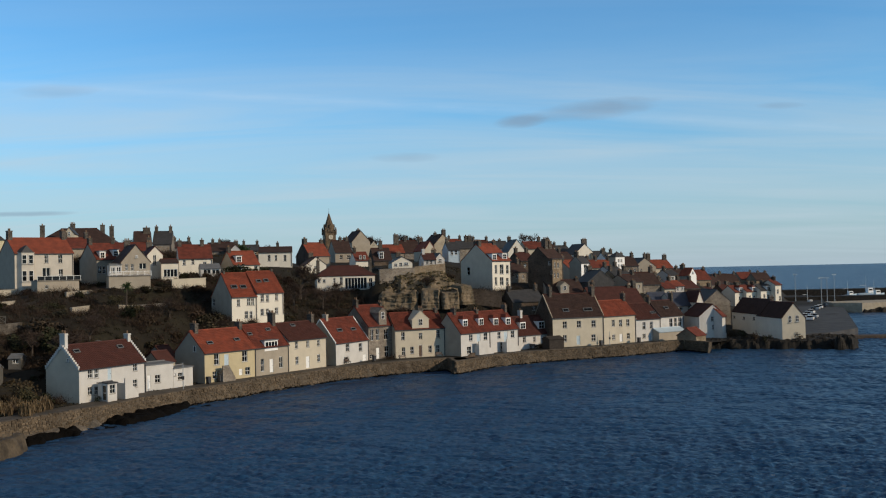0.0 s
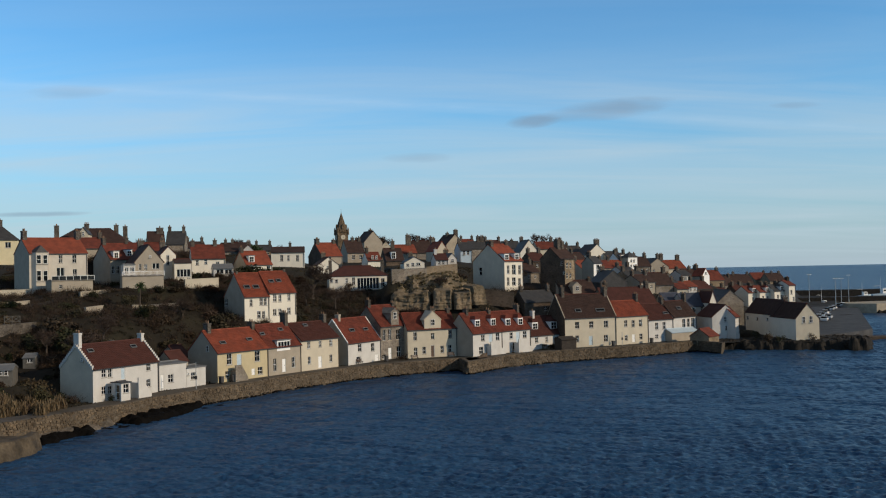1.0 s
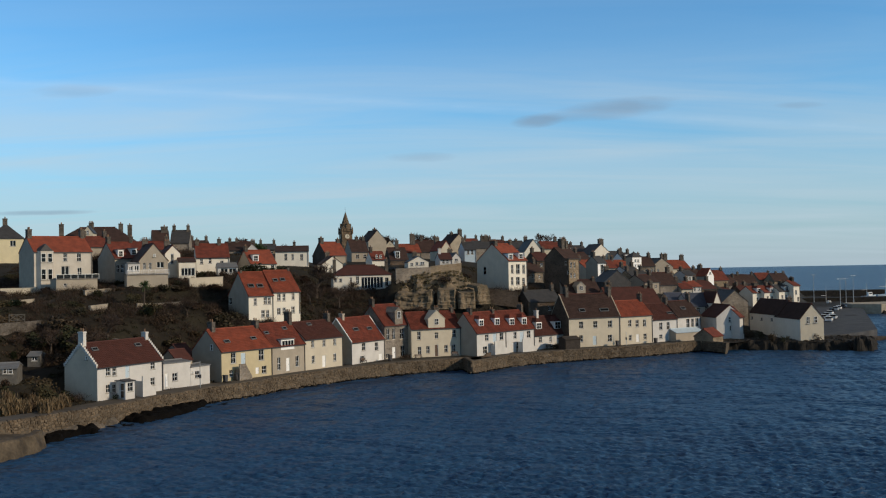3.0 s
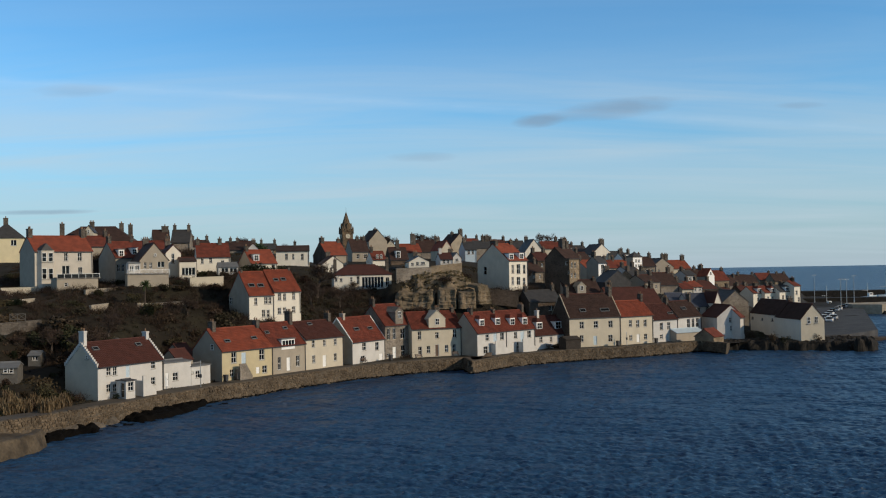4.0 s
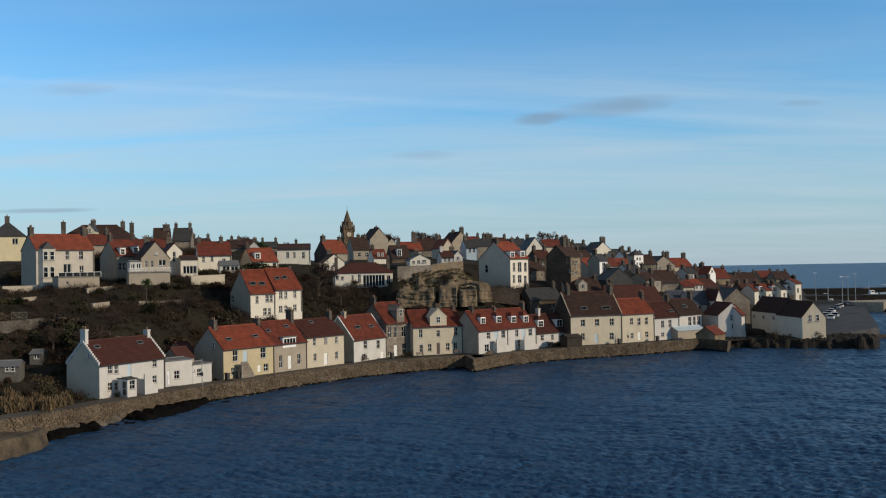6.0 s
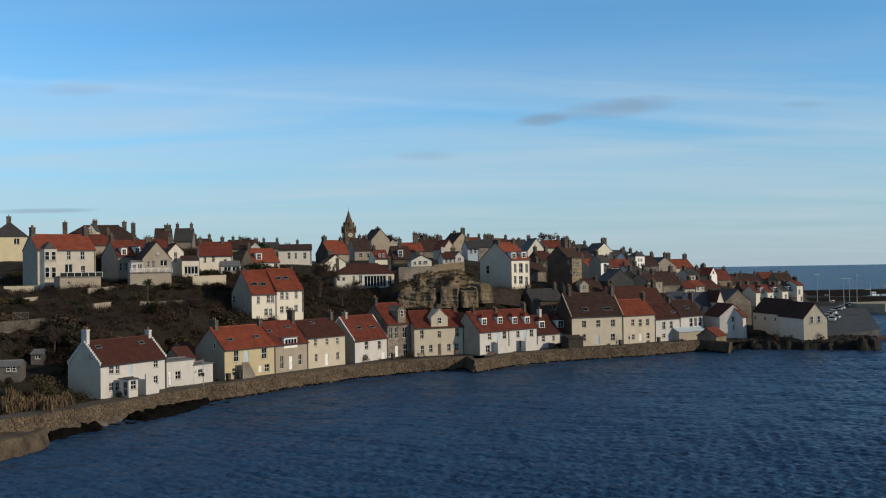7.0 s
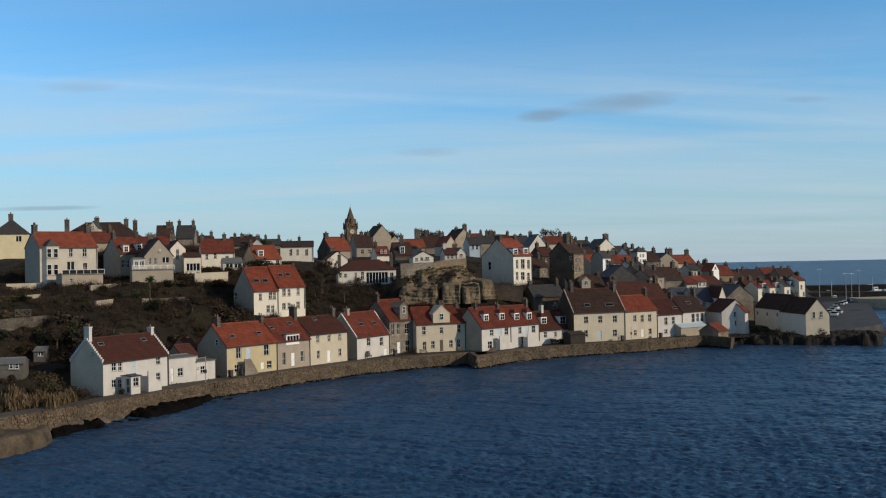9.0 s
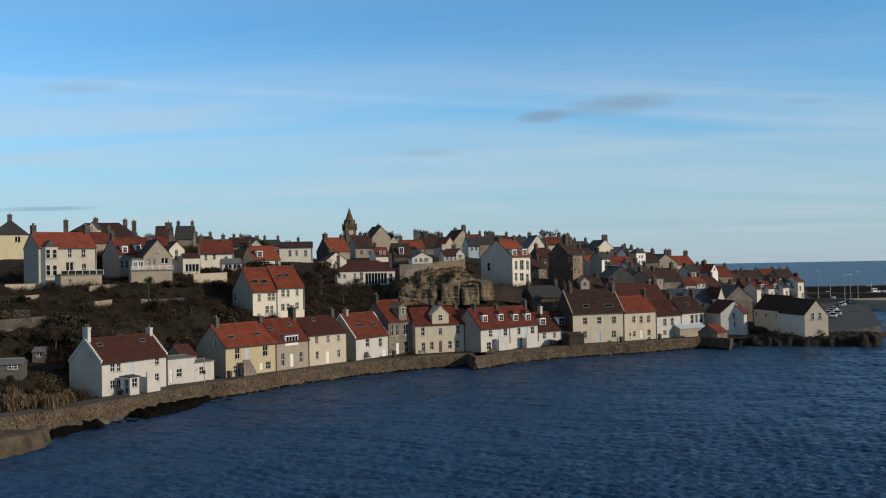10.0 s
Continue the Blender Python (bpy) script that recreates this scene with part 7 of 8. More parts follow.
house('house', 'cream house with red pantiled roof', (-31.09, 292.8, 20.39), 12, 3.49, 8, 2.44, 4.98, wins=[(0.75, 0.68, 0.63, 1.03), (2.15, 0.66, 0.63, 1.04)], chimneys=[(0.5, 0.5, 0.8, 1.3, 6.28, 2)], wall=HARL_CREAM, roof=PAN_RED, stack=STONE_GREY)
house('house', 'dark stone house with maroon roof', (98.76, 314.9, 4.79), 19, 4.01, 8, 3.74, 6.32, wins=[(0.86, 1.66, 0.81, 1.1), (2.47, 1.61, 0.82, 1.1)], chimneys=[(0.5, 0.5, 0.8, 1.3, 7.62, 2), (3.51, 0.5, 0.8, 1.3, 7.62, 2)], wall=STONE_DARK, roof=PAN_MAROON, stack=STONE_GREY)
house('house', 'dark stone house behind the white terrace', (18.0, 203.5, 8.2), 18, 7.4, 6.5, 3.0, 5.2, wins=[(4.6, 1.0, 0.7, 1.0)], chimneys=[(0.5, 0.5, 0.7, 1.1, 6.3, 2), (6.9, 0.5, 0.7, 1.1, 6.5, 2)], wall=STONE_DARK, roof=SLATE, stack=STONE_DARK)
# ---- porches, stairs, small buildings ----
house('porch', 'white porch with grey door and flat roof', (-43.03, 127.82, 1.8), 58, 1.55, 1.9, 2.41, 2.46, wins=[(0.39, 1.05, 0.87, 1.19)], left=[(0.77, 0.16, 0.83, 2.01, 'b')], roof=PAINT_DARK, gutter=False, kind="porch")
forestair("white harled outside stair up to the cottage door", (-41.50, 130.40, 1.80), 59, 0.5, 1.8, 2.1, HARL_WHITE, 1.9)
forestair("stone outside stair against the yellow house", (-31.98, 147.85, 1.80), 52, 1.2, 1.3, 1.8, STONE_GREY)
forestair("white outside stair on the terrace", (9.60, 183.35, 1.80), 44, 1.2, 3.0, 1.9, HARL_WHITE)
forestair("white outside stair at the end house", (15.34, 188.27, 1.80), 44, 1.4, 2.8, 1.9, HARL_WHITE)
house('hut', 'dark timber hut on the sea wall', (24.21, 191.36, 0.9), 22, 3.38, 3.0, 2.94, 3.32, wall=TIMBER, roof=TIMBER, gutter=False, kind="hut")
house('lean_to', 'pale grey lean-to with sloping canopy', (50.22, 207.03, 1.8), 33, 8.37, 3.2, 1.84, 2.51, wall=HARL_GREY_AND_SHADE, roof=PAINT_BLUE, gutter=False, kind="outhouse")
house('outhouse', 'red roofed outhouse behind the yellow house', (-41.49, 150.0, 3.78), 52, 2.49, 5, 1.77, 3.47, wall=HARL_BEIGE, roof=PAN_MAROON, gutter=False, kind="outhouse")
house('outhouse', 'red roofed store behind the annexe', (-40.42, 143.0, 3.47), 52, 2.88, 4, 2.03, 3.48, wall=HARL_BEIGE, roof=PAN_MAROON, gutter=False, kind="outhouse")
house('shed', 'grey timber garden shed with small window', (-59.73, 136.0, 5.35), 10, 1.68, 3, 1.85, 2.23, wins=[(0.58, 1.19, 0.69, 0.46, 'w')], wall=SHED_WOOD, roof=LEAD, gutter=False, kind="shed")
house('shed', 'low grey garden shed with two pale windows', (-60.14, 126.0, 4.4), 15, 3.18, 4, 2.01, 2.51, wins=[(1.42, 1.39, 0.49, 0.65, 'b'), (2.12, 1.35, 0.49, 0.65, 'b')], wall=SHED_WOOD, roof=LEAD, gutter=False, kind="shed")
house('terrace_block', 'pale rendered terrace below the tall house', (-68.55, 168.0, 15.91), 40, 7.29, 3.2, 2.1, 2.12, wins=[(1.28, 0.76, 0.6, 0.59, 'b')], wall=HARL_BEIGE, roof=CONCRETE, gutter=False, kind="terrace")
balustrade("glass balustrade on the terrace edge", (-68.52, 168.00, 18.00), 40, 7.6, 0.9, GLASS)
house('veranda', 'white timber veranda with railing', (-58.5, 176.0, 17.29), 28, 2.13, 3.0, 3.35, 3.4, wins=[(0.22, 1.88, 0.62, 1.04, 'w'), (1.19, 1.97, 0.72, 1.04, 'w')], wall=HARL_WHITE, roof=LEAD, gutter=False, kind="veranda")
house('terrace_block', 'pale garden terrace with railing under veranda', (-58.05, 174.0, 16.69), 28, 7.41, 2.6, 1.86, 1.88, wall=HARL_BEIGE, roof=CONCRETE, gutter=False, kind="terrace")
balustrade("white timber railing on the garden terrace", (-58.03, 174.00, 18.55), 28, 7.6, 0.9, PAINT_WHITE)
# ---- walls on the slope ----
garden_wall('pale rendered garden wall on the slope', (-78.44, 168.00, 15.21), (-73.54, 171.00, 15.22), 1.4, HARL_CREAM)
garden_wall('pale rendered garden wall on the slope', (-63.47, 168.00, 14.81), (-59.47, 176.00, 15.12), 1.2, HARL_BEIGE)
garden_wall('pale stone terrace wall on the slope', (-53.66, 166.00, 12.50), (-50.82, 168.00, 12.26), 1.1, HARL_BEIGE)
garden_wall('rendered terrace wall on the slope', (-59.53, 160.00, 12.21), (-58.09, 164.00, 12.38), 1.3, HARL_BEIGE)
garden_wall('grey rubble garden wall on the slope', (-66.13, 138.00, 10.42), (-61.98, 146.00, 10.57), 1.3, STONE_SOOT)
garden_wall('cream rendered garden wall on the slope', (-48.18, 180.00, 16.18), (-42.79, 184.00, 16.33), 1.6, HARL_CREAM)
garden_wall('low pale garden wall on the slope', (-72.82, 160.00, 13.99), (-70.74, 164.00, 14.19), 0.6, HARL_BEIGE)
garden_wall('rubble terrace wall on the slope', (-52.74, 172.00, 12.33), (-46.12, 176.00, 12.55), 1.0, STONE_GREY)
garden_wall('low rubble wall on the slope', (-50.90, 146.00, 8.36), (-46.56, 142.00, 8.08), 0.5, STONE_GREY)
garden_wall('pale terrace wall on the slope', (-66.22, 170.00, 16.32), (-63.94, 172.00, 16.23), 0.8, HARL_BEIGE)
garden_wall('dark rubble retaining wall on the slope', (-10.31, 204.00, 16.92), (-2.84, 208.00, 17.11), 1.9, STONE_GREY)
garden_wall('tan rubble retaining wall on the slope', (-2.84, 208.00, 17.11), (3.93, 212.00, 17.70), 2.1, STONE_TAN)
garden_wall('dark garden wall below gable on the slope', (6.63, 204.00, 13.70), (15.62, 203.00, 12.50), 0.9, STONE_DARK)
lattice_fence("weathered grey lattice fence panel on garden wall", (-66.4, 145.00, 11.9), 15, 2.2, 1.0)
# ---- church, harbour ----
church(-33.84, 330.0, 32.79, 39.08)
street_lamp(152.40, 392.24, 1.9, 11.28)
street_lamp(139.74, 335.71, 1.9, 10.46)
street_lamp(152.44, 360.98, 1.9, 9.96)
street_lamp(165.43, 384.64, 1.9, 10.83)
car(108.02, 272.15, 1.9, 60, CAR_WHITE)
car(113.31, 282.88, 1.9, 62, CAR_SILVER)
car(118.88, 294.55, 1.9, 58, CAR_WHITE)
car(124.93, 307.24, 1.9, 64, CAR_DARK)
car(130.18, 317.33, 1.9, 60, CAR_SILVER)
car(105.29, 261.41, 1.9, 61, CAR_WHITE)
car(110.40, 271.24, 1.9, 59, CAR_SILVER)
car(134.04, 324.36, 1.9, 60, CAR_WHITE)
car(140.24, 335.47, 1.9, 63, CAR_DARK)
car(145.06, 343.08, 1.9, 60, CAR_WHITE)
boat(213.7, 471.0, 0.0, 12, 12, 9)
boat(211.2, 455.8, 0.0, 12, 10.4, 8)
boat(202.0, 462.8, 0.0, 12, 9, 7)
boat(153.0, 388.4, 0.0, 12, 7, 8)
# ---- poles on the shore path ----
pole(-35.26, 136.69, 1.8, 4.21)
pole(37.93, 199.36, 1.8, 2.83)
dinghy("upturned pale blue dinghy on the shore path", (19.80, 198.02, 1.80), 38, 4.6)
dinghy("pale grey covered dinghy by the white cottage", (-16.44, 173.18, 1.80), 55, 2.6)
bare_tree("leafless tree on the skyline", -19.4, 300.0, 24.5, 7.7)
bare_tree("leafless tree on the skyline", -16.7, 300.0, 24.4, 6.5)
bare_tree("leafless tree on the skyline", -7.3, 315.0, 24.6, 8.5)
bare_tree("leafless tree on the skyline", -4.1, 315.0, 24.6, 8.0)
bare_tree("leafless tree on the skyline", 34.2, 330.0, 24.2, 9.0)
bare_tree("leafless tree on the skyline", 29.7, 330.0, 23.5, 7.0)
bare_tree("leafless tree on the skyline", -59.3, 280.0, 24.7, 6.0)
bare_tree("leafless tree on the skyline", -45.6, 270.0, 22.9, 5.5)
bare_tree("leafless tree on the skyline", -77.6, 250.0, 24.6, 5.5)
bare_tree("leafless brown tree among the gardens", -51.9, 136.0, 6.4, 7)
bare_tree("leafless brown tree among the gardens", -25.5, 190.0, 14.2, 8.5)
bare_tree("leafless brown tree among the gardens", -26.1, 185.0, 12.7, 6)
bare_tree("leafless brown tree among the gardens", -20.1, 182.0, 12.1, 5)
bare_tree("leafless brown tree among the gardens", -45.5, 168.0, 11.2, 5)
bare_tree("leafless brown tree among the gardens", -51.8, 146.0, 8.9, 5.5)
bare_tree("leafless brown tree among the gardens", -58.0, 140.0, 7.8, 5)
bare_tree("leafless brown tree among the gardens", 19.1, 222.0, 15.1, 4)
palm(-52.1, 165.0, 12.6, 4.2)
evergreen(-52.5, 270.0, 22.7, 5.0)
lumpy("weed_bed", "black weed-covered rocks below the sea wall", "rocks", [(-43.2, 123.4), (-40.4, 127.4), (-38.6, 132.8), (-36.1, 137.0), (-32.6, 141.2), (-33.5, 129.0), (-34.9, 123.3), (-37.3, 119.1), (-40.7, 119.5)], -0.3, 0.65, 0.3, WEED, 31.0, kind="structure", slope=1.2, cell=0.35, freq=0.8)
lumpy("weed_bed", "black weed-covered rocks beside the platform", "rocks", [(-46.8, 109.1), (-45.4, 112.7), (-43.5, 116.4), (-41.3, 116.2), (-41.1, 112.2), (-43.1, 107.3), (-44.7, 105.4)], -0.3, 0.65, 0.3, WEED, 33.0, kind="structure", slope=1.0, cell=0.3, freq=0.8)
lumpy("foreshore", "pale rock shelf below the sea wall", "rocks", [(-52.9, 113.0), (-48.0, 119.1), (-43.5, 124.5), (-43.3, 130.0), (-40.8, 119.0), (-42.3, 114.1), (-44.1, 109.6), (-45.5, 106.9), (-47.6, 101.7)], -0.1, 0.8, 0.2, FORESHORE, 21.0, kind="structure", slope=1.0, cell=0.4, freq=0.6)
forestair("dark wet stone steps down to the water", (8.52, 179.85, -0.10), 222, 1.0, 4.2, 2.0, STONE_DARK)
bush('round green bush before the cream house', 33.05, 202.08, 1.8, 1.3)
bush('rounded brown bush against the cream gable', 79.22, 204.17, 1.8, 2.2)
bush('dark shrub on the harbour bank', 65.38, 214.78, 1.8, 1.6)
bush('dark shrub on the harbour bank', 68.30, 213.97, 1.8, 2.0)
bush('dark shrub on the harbour bank', 69.05, 208.58, 1.8, 2.2)
bush('dark shrub on the harbour bank', 69.87, 203.43, 1.8, 2.0)
bush('dark shrub on the harbour bank', 71.27, 199.91, 1.8, 1.8)
bush('dense brown shrub beside the cottage', -54.2, 127.0, 2.6, 3.0)
bush('dense brown shrub beside the cottage', -52.6, 124.6, 2.3, 2.4)
bush('dense brown shrub beside the cottage', -56.8, 123.0, 2.8, 2.2)
bush('small bush beside the cottage porch', -44.55, 128.59, 1.8, 1.0)
bench(-15.08, 171.67, 1.82, 55)
bench(-5.56, 177.17, 1.82, 30)
bench(1.31, 181.39, 1.82, 30)
bench(20.85, 194.72, 1.82, 38)
bin_thing(-33.78, 145.78, 1.82, 52)
bin_thing(-32.49, 147.77, 1.82, 52)
bin_thing(-10.17, 174.86, 1.82, 44)
bin_thing(35.82, 198.17, 1.82, 30)
bin_thing(44.98, 203.37, 1.82, 33)

# ---- ground under the houses ----
for ob in list(scene.objects):
    if ob.type == "EMPTY" and ob.parent is None and ob.get("category") in ("house", "annexe", "outhouse", "conservatory", "terrace", "veranda", "shed", "wall"):
        b = [c for c in ob.children if c.name.startswith(("wall", "front_wall"))]
        if not b:
            continue
        bb = [ob.matrix_basis @ v.co for c in b for v in c.data.vertices]
        base = ob.matrix_basis.translation.z
        loc = [ob.matrix_basis.inverted() @ p for p in bb]
        x1, y1 = max(p.x for p in loc), max(p.y for p in loc)
        for fx in (0, 0.5, 1):
            for fy in (-0.12, 0.4, 1):
                p = ob.matrix_basis @ Vector((x1 * fx, y1 * fy, 0))
                FOOT.append((p.x, p.y, base - 0.05, 1.0))
CONTROL = [*FOOT, (-150, 250, 22, 60), (-100, 300, 24, 60), (-150, 160, 18, 40), (0, 400, 22, 200), (-100, 450, 22, 300), (80, 400, 14, 100), (-90, 130, 10, 20),
           (-110, 100, 8, 20), (-66, 128, 5.5, 4), (-60, 140, 8, 3), (-40, 166, 7.0, 3), (-29, 184, 8.0, 4), (-20, 190, 8, 4), (-8, 200, 8.5, 4),
           (8, 206, 12.2, 8), (16, 207, 11.8, 8), (24, 209, 10.6, 6), (12, 200, 9.5, 5), (20, 202, 8.8, 5), (-14, 202, 11, 4), (28, 214, 9, 4), (85, 250, 2.6, 8), (92, 270, 3.0, 8), (99, 288, 3.6, 8), (80, 240, 2.6, 8), (90, 285, 4.0, 6), (108, 295, 3.2, 6)]
build_ground()
sea_mesh()


def ground_at(x, y):
    return float(ground_height(np.array([[x]]), np.array([[y]]))[0, 0])


# ---- weed-covered rocks along the wall's foot ----
def boulder_mesh(seed):
    bm = bmesh.new()
    bmesh.ops.create_icosphere(bm, subdivisions=2, radius=0.5)
    for v in bm.verts:
        k = 1 + 0.5 * noise.noise(v.co * 1.8 + Vector((seed * 7.0, 0, 0))) + 0.2 * noise.noise(v.co * 5 + Vector((0, seed * 3.0, 0)))
        v.co = v.co * k
        v.co.z *= 0.55
    return mesh_of("rock", bm, WEED)


BOULDERS = [boulder_mesh(k) for k in range(6)]
rng = random.Random(11)
def weed_rock(x, y, s, flat):
    ob = new("rock", BOULDERS[rng.randrange(6)])
    ob.matrix_basis = pose(x, y, -0.12 + 0.1 * rng.random(), 0, 0, rng.uniform(0, 360)) @ Matrix.Diagonal((s * 1.4, s, s * flat, 1))
    tagged(ob, "dark weed-covered rock at the wall's foot", "rock", "weedy shore rocks")


# two low reefs off the near end, then a thin scatter
for (x0, y0), (x1, y1), wide, count in (((-46.4, 108.4), (-41.2, 113.6), 0.7, 52), ((-41.3, 116.8), (-36.2, 124.6), 1.7, 80), ((-36.6, 125.5), (-31.0, 137.2), 0.5, 26)):
    for i in range(count):
        t = (i + rng.random()) / count
        o = rng.uniform(-wide, wide) * (0.35 + 0.65 * math.sin(3.1416 * min(max(t, 0.08), 0.95)))
        L = math.hypot(x1 - x0, y1 - y0)
        weed_rock(x0 + (x1 - x0) * t - (y1 - y0) / L * o, y0 + (y1 - y0) * t + (x1 - x0) / L * o, rng.uniform(0.4, 1.1), rng.uniform(0.26, 0.42))
for x, y, tx, ty in along(SHORE[6:14], 0.7):
    if rng.random() < 0.16:
        o = rng.uniform(0.4, 1.2)
        weed_rock(x + ty * o, y - tx * o, rng.uniform(0.4, 0.9), 0.55)

# ---- shrubs on the slope ----
SHRUBS = [shrub_mesh(40 + k, SHRUB) for k in range(6)]
REEDS = [shrub_mesh(60 + k, REED, 320, True) for k in range(2)]
feet = [(f[0], f[1]) for f in FOOT]
boxes = []
for ob in list(scene.objects):
    if ob.type == "EMPTY" and ob.parent is None:
        w = [c for c in ob.children if c.name.startswith(("wall", "front_wall", "wall_body"))]
        if w:
            loc = [c.matrix_basis @ v.co for c in w for v in c.data.vertices]
            boxes.append((ob.matrix_basis.inverted(), min(p.x for p in loc), max(p.x for p in loc), min(p.y for p in loc), max(p.y for p in loc)))


def free(x, y, r):
    for inv, x0, x1, y0, y1 in boxes:
        p = inv @ Vector((x, y, 0))
        if x0 - r < p.x < x1 + r and y0 - r < p.y < y1 + r:
            return False
    return True


def shore_gap(x, y):
    return float(edge_distance(np.array([x]), np.array([y]), SHORE)[0])


made = 0
for i in range(120):
    x, y = rng.uniform(-85, 30), rng.uniform(125, 215)
    if abs(x / y) > 0.48 or not bool(inside(np.array([x]), np.array([y]), COAST)[0]) or shore_gap(x, y) < 10 or not free(x, y, 0.9):
        continue
    s = rng.uniform(2.0, 3.8) * (0.6 if x < -40 and y > 148 else 1.0)
    ob = thing("bare_shrub", "leafless reddish brown shrub on the slope", "shrub", pose(x, y, ground_at(x, y), 0, 0, rng.uniform(0, 360)) @ Matrix.Diagonal((s / 4, s / 4, s / 5, 1)), "leafless shrubs")
    part("trunk", TREES[i % 4][0], None, ob), part("crown", TREES[i % 4][1], None, ob)
seeds = np.random.default_rng(21)
sx, sy = seeds.uniform(-88, 34, 6000), seeds.uniform(118, 218, 6000)
fit_ground = inside(sx, sy, COAST) & (edge_distance(sx, sy, SHORE) > 9.5) & (np.abs(sx / sy) < 0.5) & ~((sx > -12) & (sx < 7) & (sy > 190) & (sy < 214))
sx, sy = sx[fit_ground], sy[fit_ground]
sz = ground_height(sx, sy)
for x, y, z in zip(sx.tolist(), sy.tolist(), sz.tolist()):
    if made >= 296:
        break
    s = rng.uniform(1.6, 4.6) * (1.0 if x < -5 else 0.6)
    if x < -40 and y > 148:
        s = rng.uniform(1.1, 2.4)
    if -30 < x < -8 and y > 188:
        s = rng.uniform(0.6, 1.2)
    if -65 < x < -53 and 116 < y < 137:
        s = rng.uniform(0.7, 1.3)
    if not free(x, y, s * 0.4):
        continue
    ob = thing("shrub", "brown and olive winter shrub on the slope", "shrub", pose(x, y, z - 0.15, 0, 0, rng.uniform(0, 360)) @ Matrix.Diagonal((s * 1.2, s * 1.2, s * rng.uniform(0.65, 1.0), 1)), "hillside shrubs")
    part("foliage", SHRUBS[rng.randrange(6)], None, ob)
    made += 1
for i in range(16):
    x, y = -51 + rng.uniform(-5.5, 3), 119.5 + rng.uniform(-5, 4)
    if shore_gap(x, y) < 4.2 or not free(x, y, 0.7):
        continue
    s = rng.uniform(1.0, 1.9)
    ob = thing("reed_clump", "dry tan ornamental grass beside the cottage", "grass clump", pose(x, y, ground_at(x, y) - 0.1, 0, 0, rng.uniform(0, 360)) @ Matrix.Diagonal((s, s, s * 1.2, 1)), "dry grass clumps")
    part("foliage", REEDS[i % 2], None, ob)

# ---- rough grass, past counting ----
g = np.random.default_rng(4)
N = 150000
gx, gy = g.uniform(-100, 70, N), g.uniform(112, 250, N)
ok = inside(gx, gy, COAST) & (edge_distance(gx, gy, SHORE) > np.where(gx > -36, 14, 7)) & (np.abs(gx / gy) < 0.5)
gx, gy = gx[ok], gy[ok]
gz = ground_height(gx, gy)
patch = np.array([noise.noise((a * 0.22, b * 0.22, 1.5)) for a, b in zip(gx, gy)])
h = g.uniform(0.08, 0.26, len(gx)) * (1 + 1.1 * np.clip(patch * 2.5, 0, 1))
th = g.uniform(0, 6.28, len(gx))
wd = g.uniform(0.06, 0.2, len(gx))
base = np.stack([gx, gy, gz - 0.05], -1)
side = np.stack([np.cos(th), np.sin(th), 0 * th], -1) * wd[:, None]
tip = base + np.stack([g.normal(0, 0.12, len(gx)), g.normal(0, 0.12, len(gx)), h], -1)
v = np.stack([base - side, base + side, tip], 1).reshape(-1, 3)
me = bpy.data.meshes.new("grass")
me.from_pydata(v.tolist(), [], np.arange(len(v)).reshape(-1, 3).tolist())
me.materials.append(leaf_mat("grass_blades", [(0.040, 0.030, 0.015), (0.028, 0.023, 0.011)]))
tagged(new("grass", me), "rough brown winter grass on the slope", "grass", kind="stuff")

# ---- low scrub over the slope, past counting ----
def scrub_mat():
    m = leaf_mat("scrub_leaves", [(0.05, 0.036, 0.022), (0.05, 0.036, 0.022)])
    n, l = m.node_tree.nodes, m.node_tree.links
    ramp = [q for q in n if q.type == "VALTORGB"][0]
    g, t = n.new("ShaderNodeNewGeometry"), n.new("ShaderNodeTexNoise")
    t.inputs["Scale"].default_value, t.inputs["Detail"].default_value = 0.22, 3
    l.new(g.outputs["Position"], t.inputs["Vector"])
    ramp.color_ramp.elements[0].position, ramp.color_ramp.elements[1].position = 0.3, 0.7
    ramp.color_ramp.elements[0].color, ramp.color_ramp.elements[1].color = (0.023, 0.025, 0.011, 1), (0.066, 0.042, 0.027, 1)
    ramp.color_ramp.elements.new(0.5).color = (0.039, 0.028, 0.018, 1)
    l.new(t.outputs["Fac"], ramp.inputs["Fac"])
    return m


SCRUB = scrub_mat()


def cards(name, label, centres, sizes, per, material, category, flat=0.8):
    """Many small leaf cards in domes round the given centres."""
    r = np.random.default_rng(12)
    C = np.repeat(np.array(centres), per, 0)
    S = np.repeat(np.array(sizes), per)[:, None]
    d = r.normal(0, 1, C.shape)
    d /= np.linalg.norm(d, axis=1)[:, None]
    d[:, 2] = np.abs(d[:, 2]) * flat
    P = C + d * S * r.uniform(0.5, 1.05, (len(C), 1))
    a, b = r.normal(0, 1, C.shape), r.normal(0, 1, C.shape)
    a /= np.linalg.norm(a, axis=1)[:, None]
    b /= np.linalg.norm(b, axis=1)[:, None]
    k = 0.09 + 0.06 * S
    v = np.stack([P - a * k, P + a * k, P + b * k * 1.5], 1).reshape(-1, 3)
    me = bpy.data.meshes.new(name)
    me.from_pydata(v.tolist(), [], np.arange(len(v)).reshape(-1, 3).tolist())
    me.materials.append(material)
    tagged(new(name, me), label, category, kind="stuff")


cen, siz = [], []
sx, sy = seeds.uniform(-92, 40, 14000), seeds.uniform(116, 222, 14000)
fit_ground = inside(sx, sy, COAST) & (edge_distance(sx, sy, SHORE) > 10) & (np.abs(sx / sy) < 0.49)
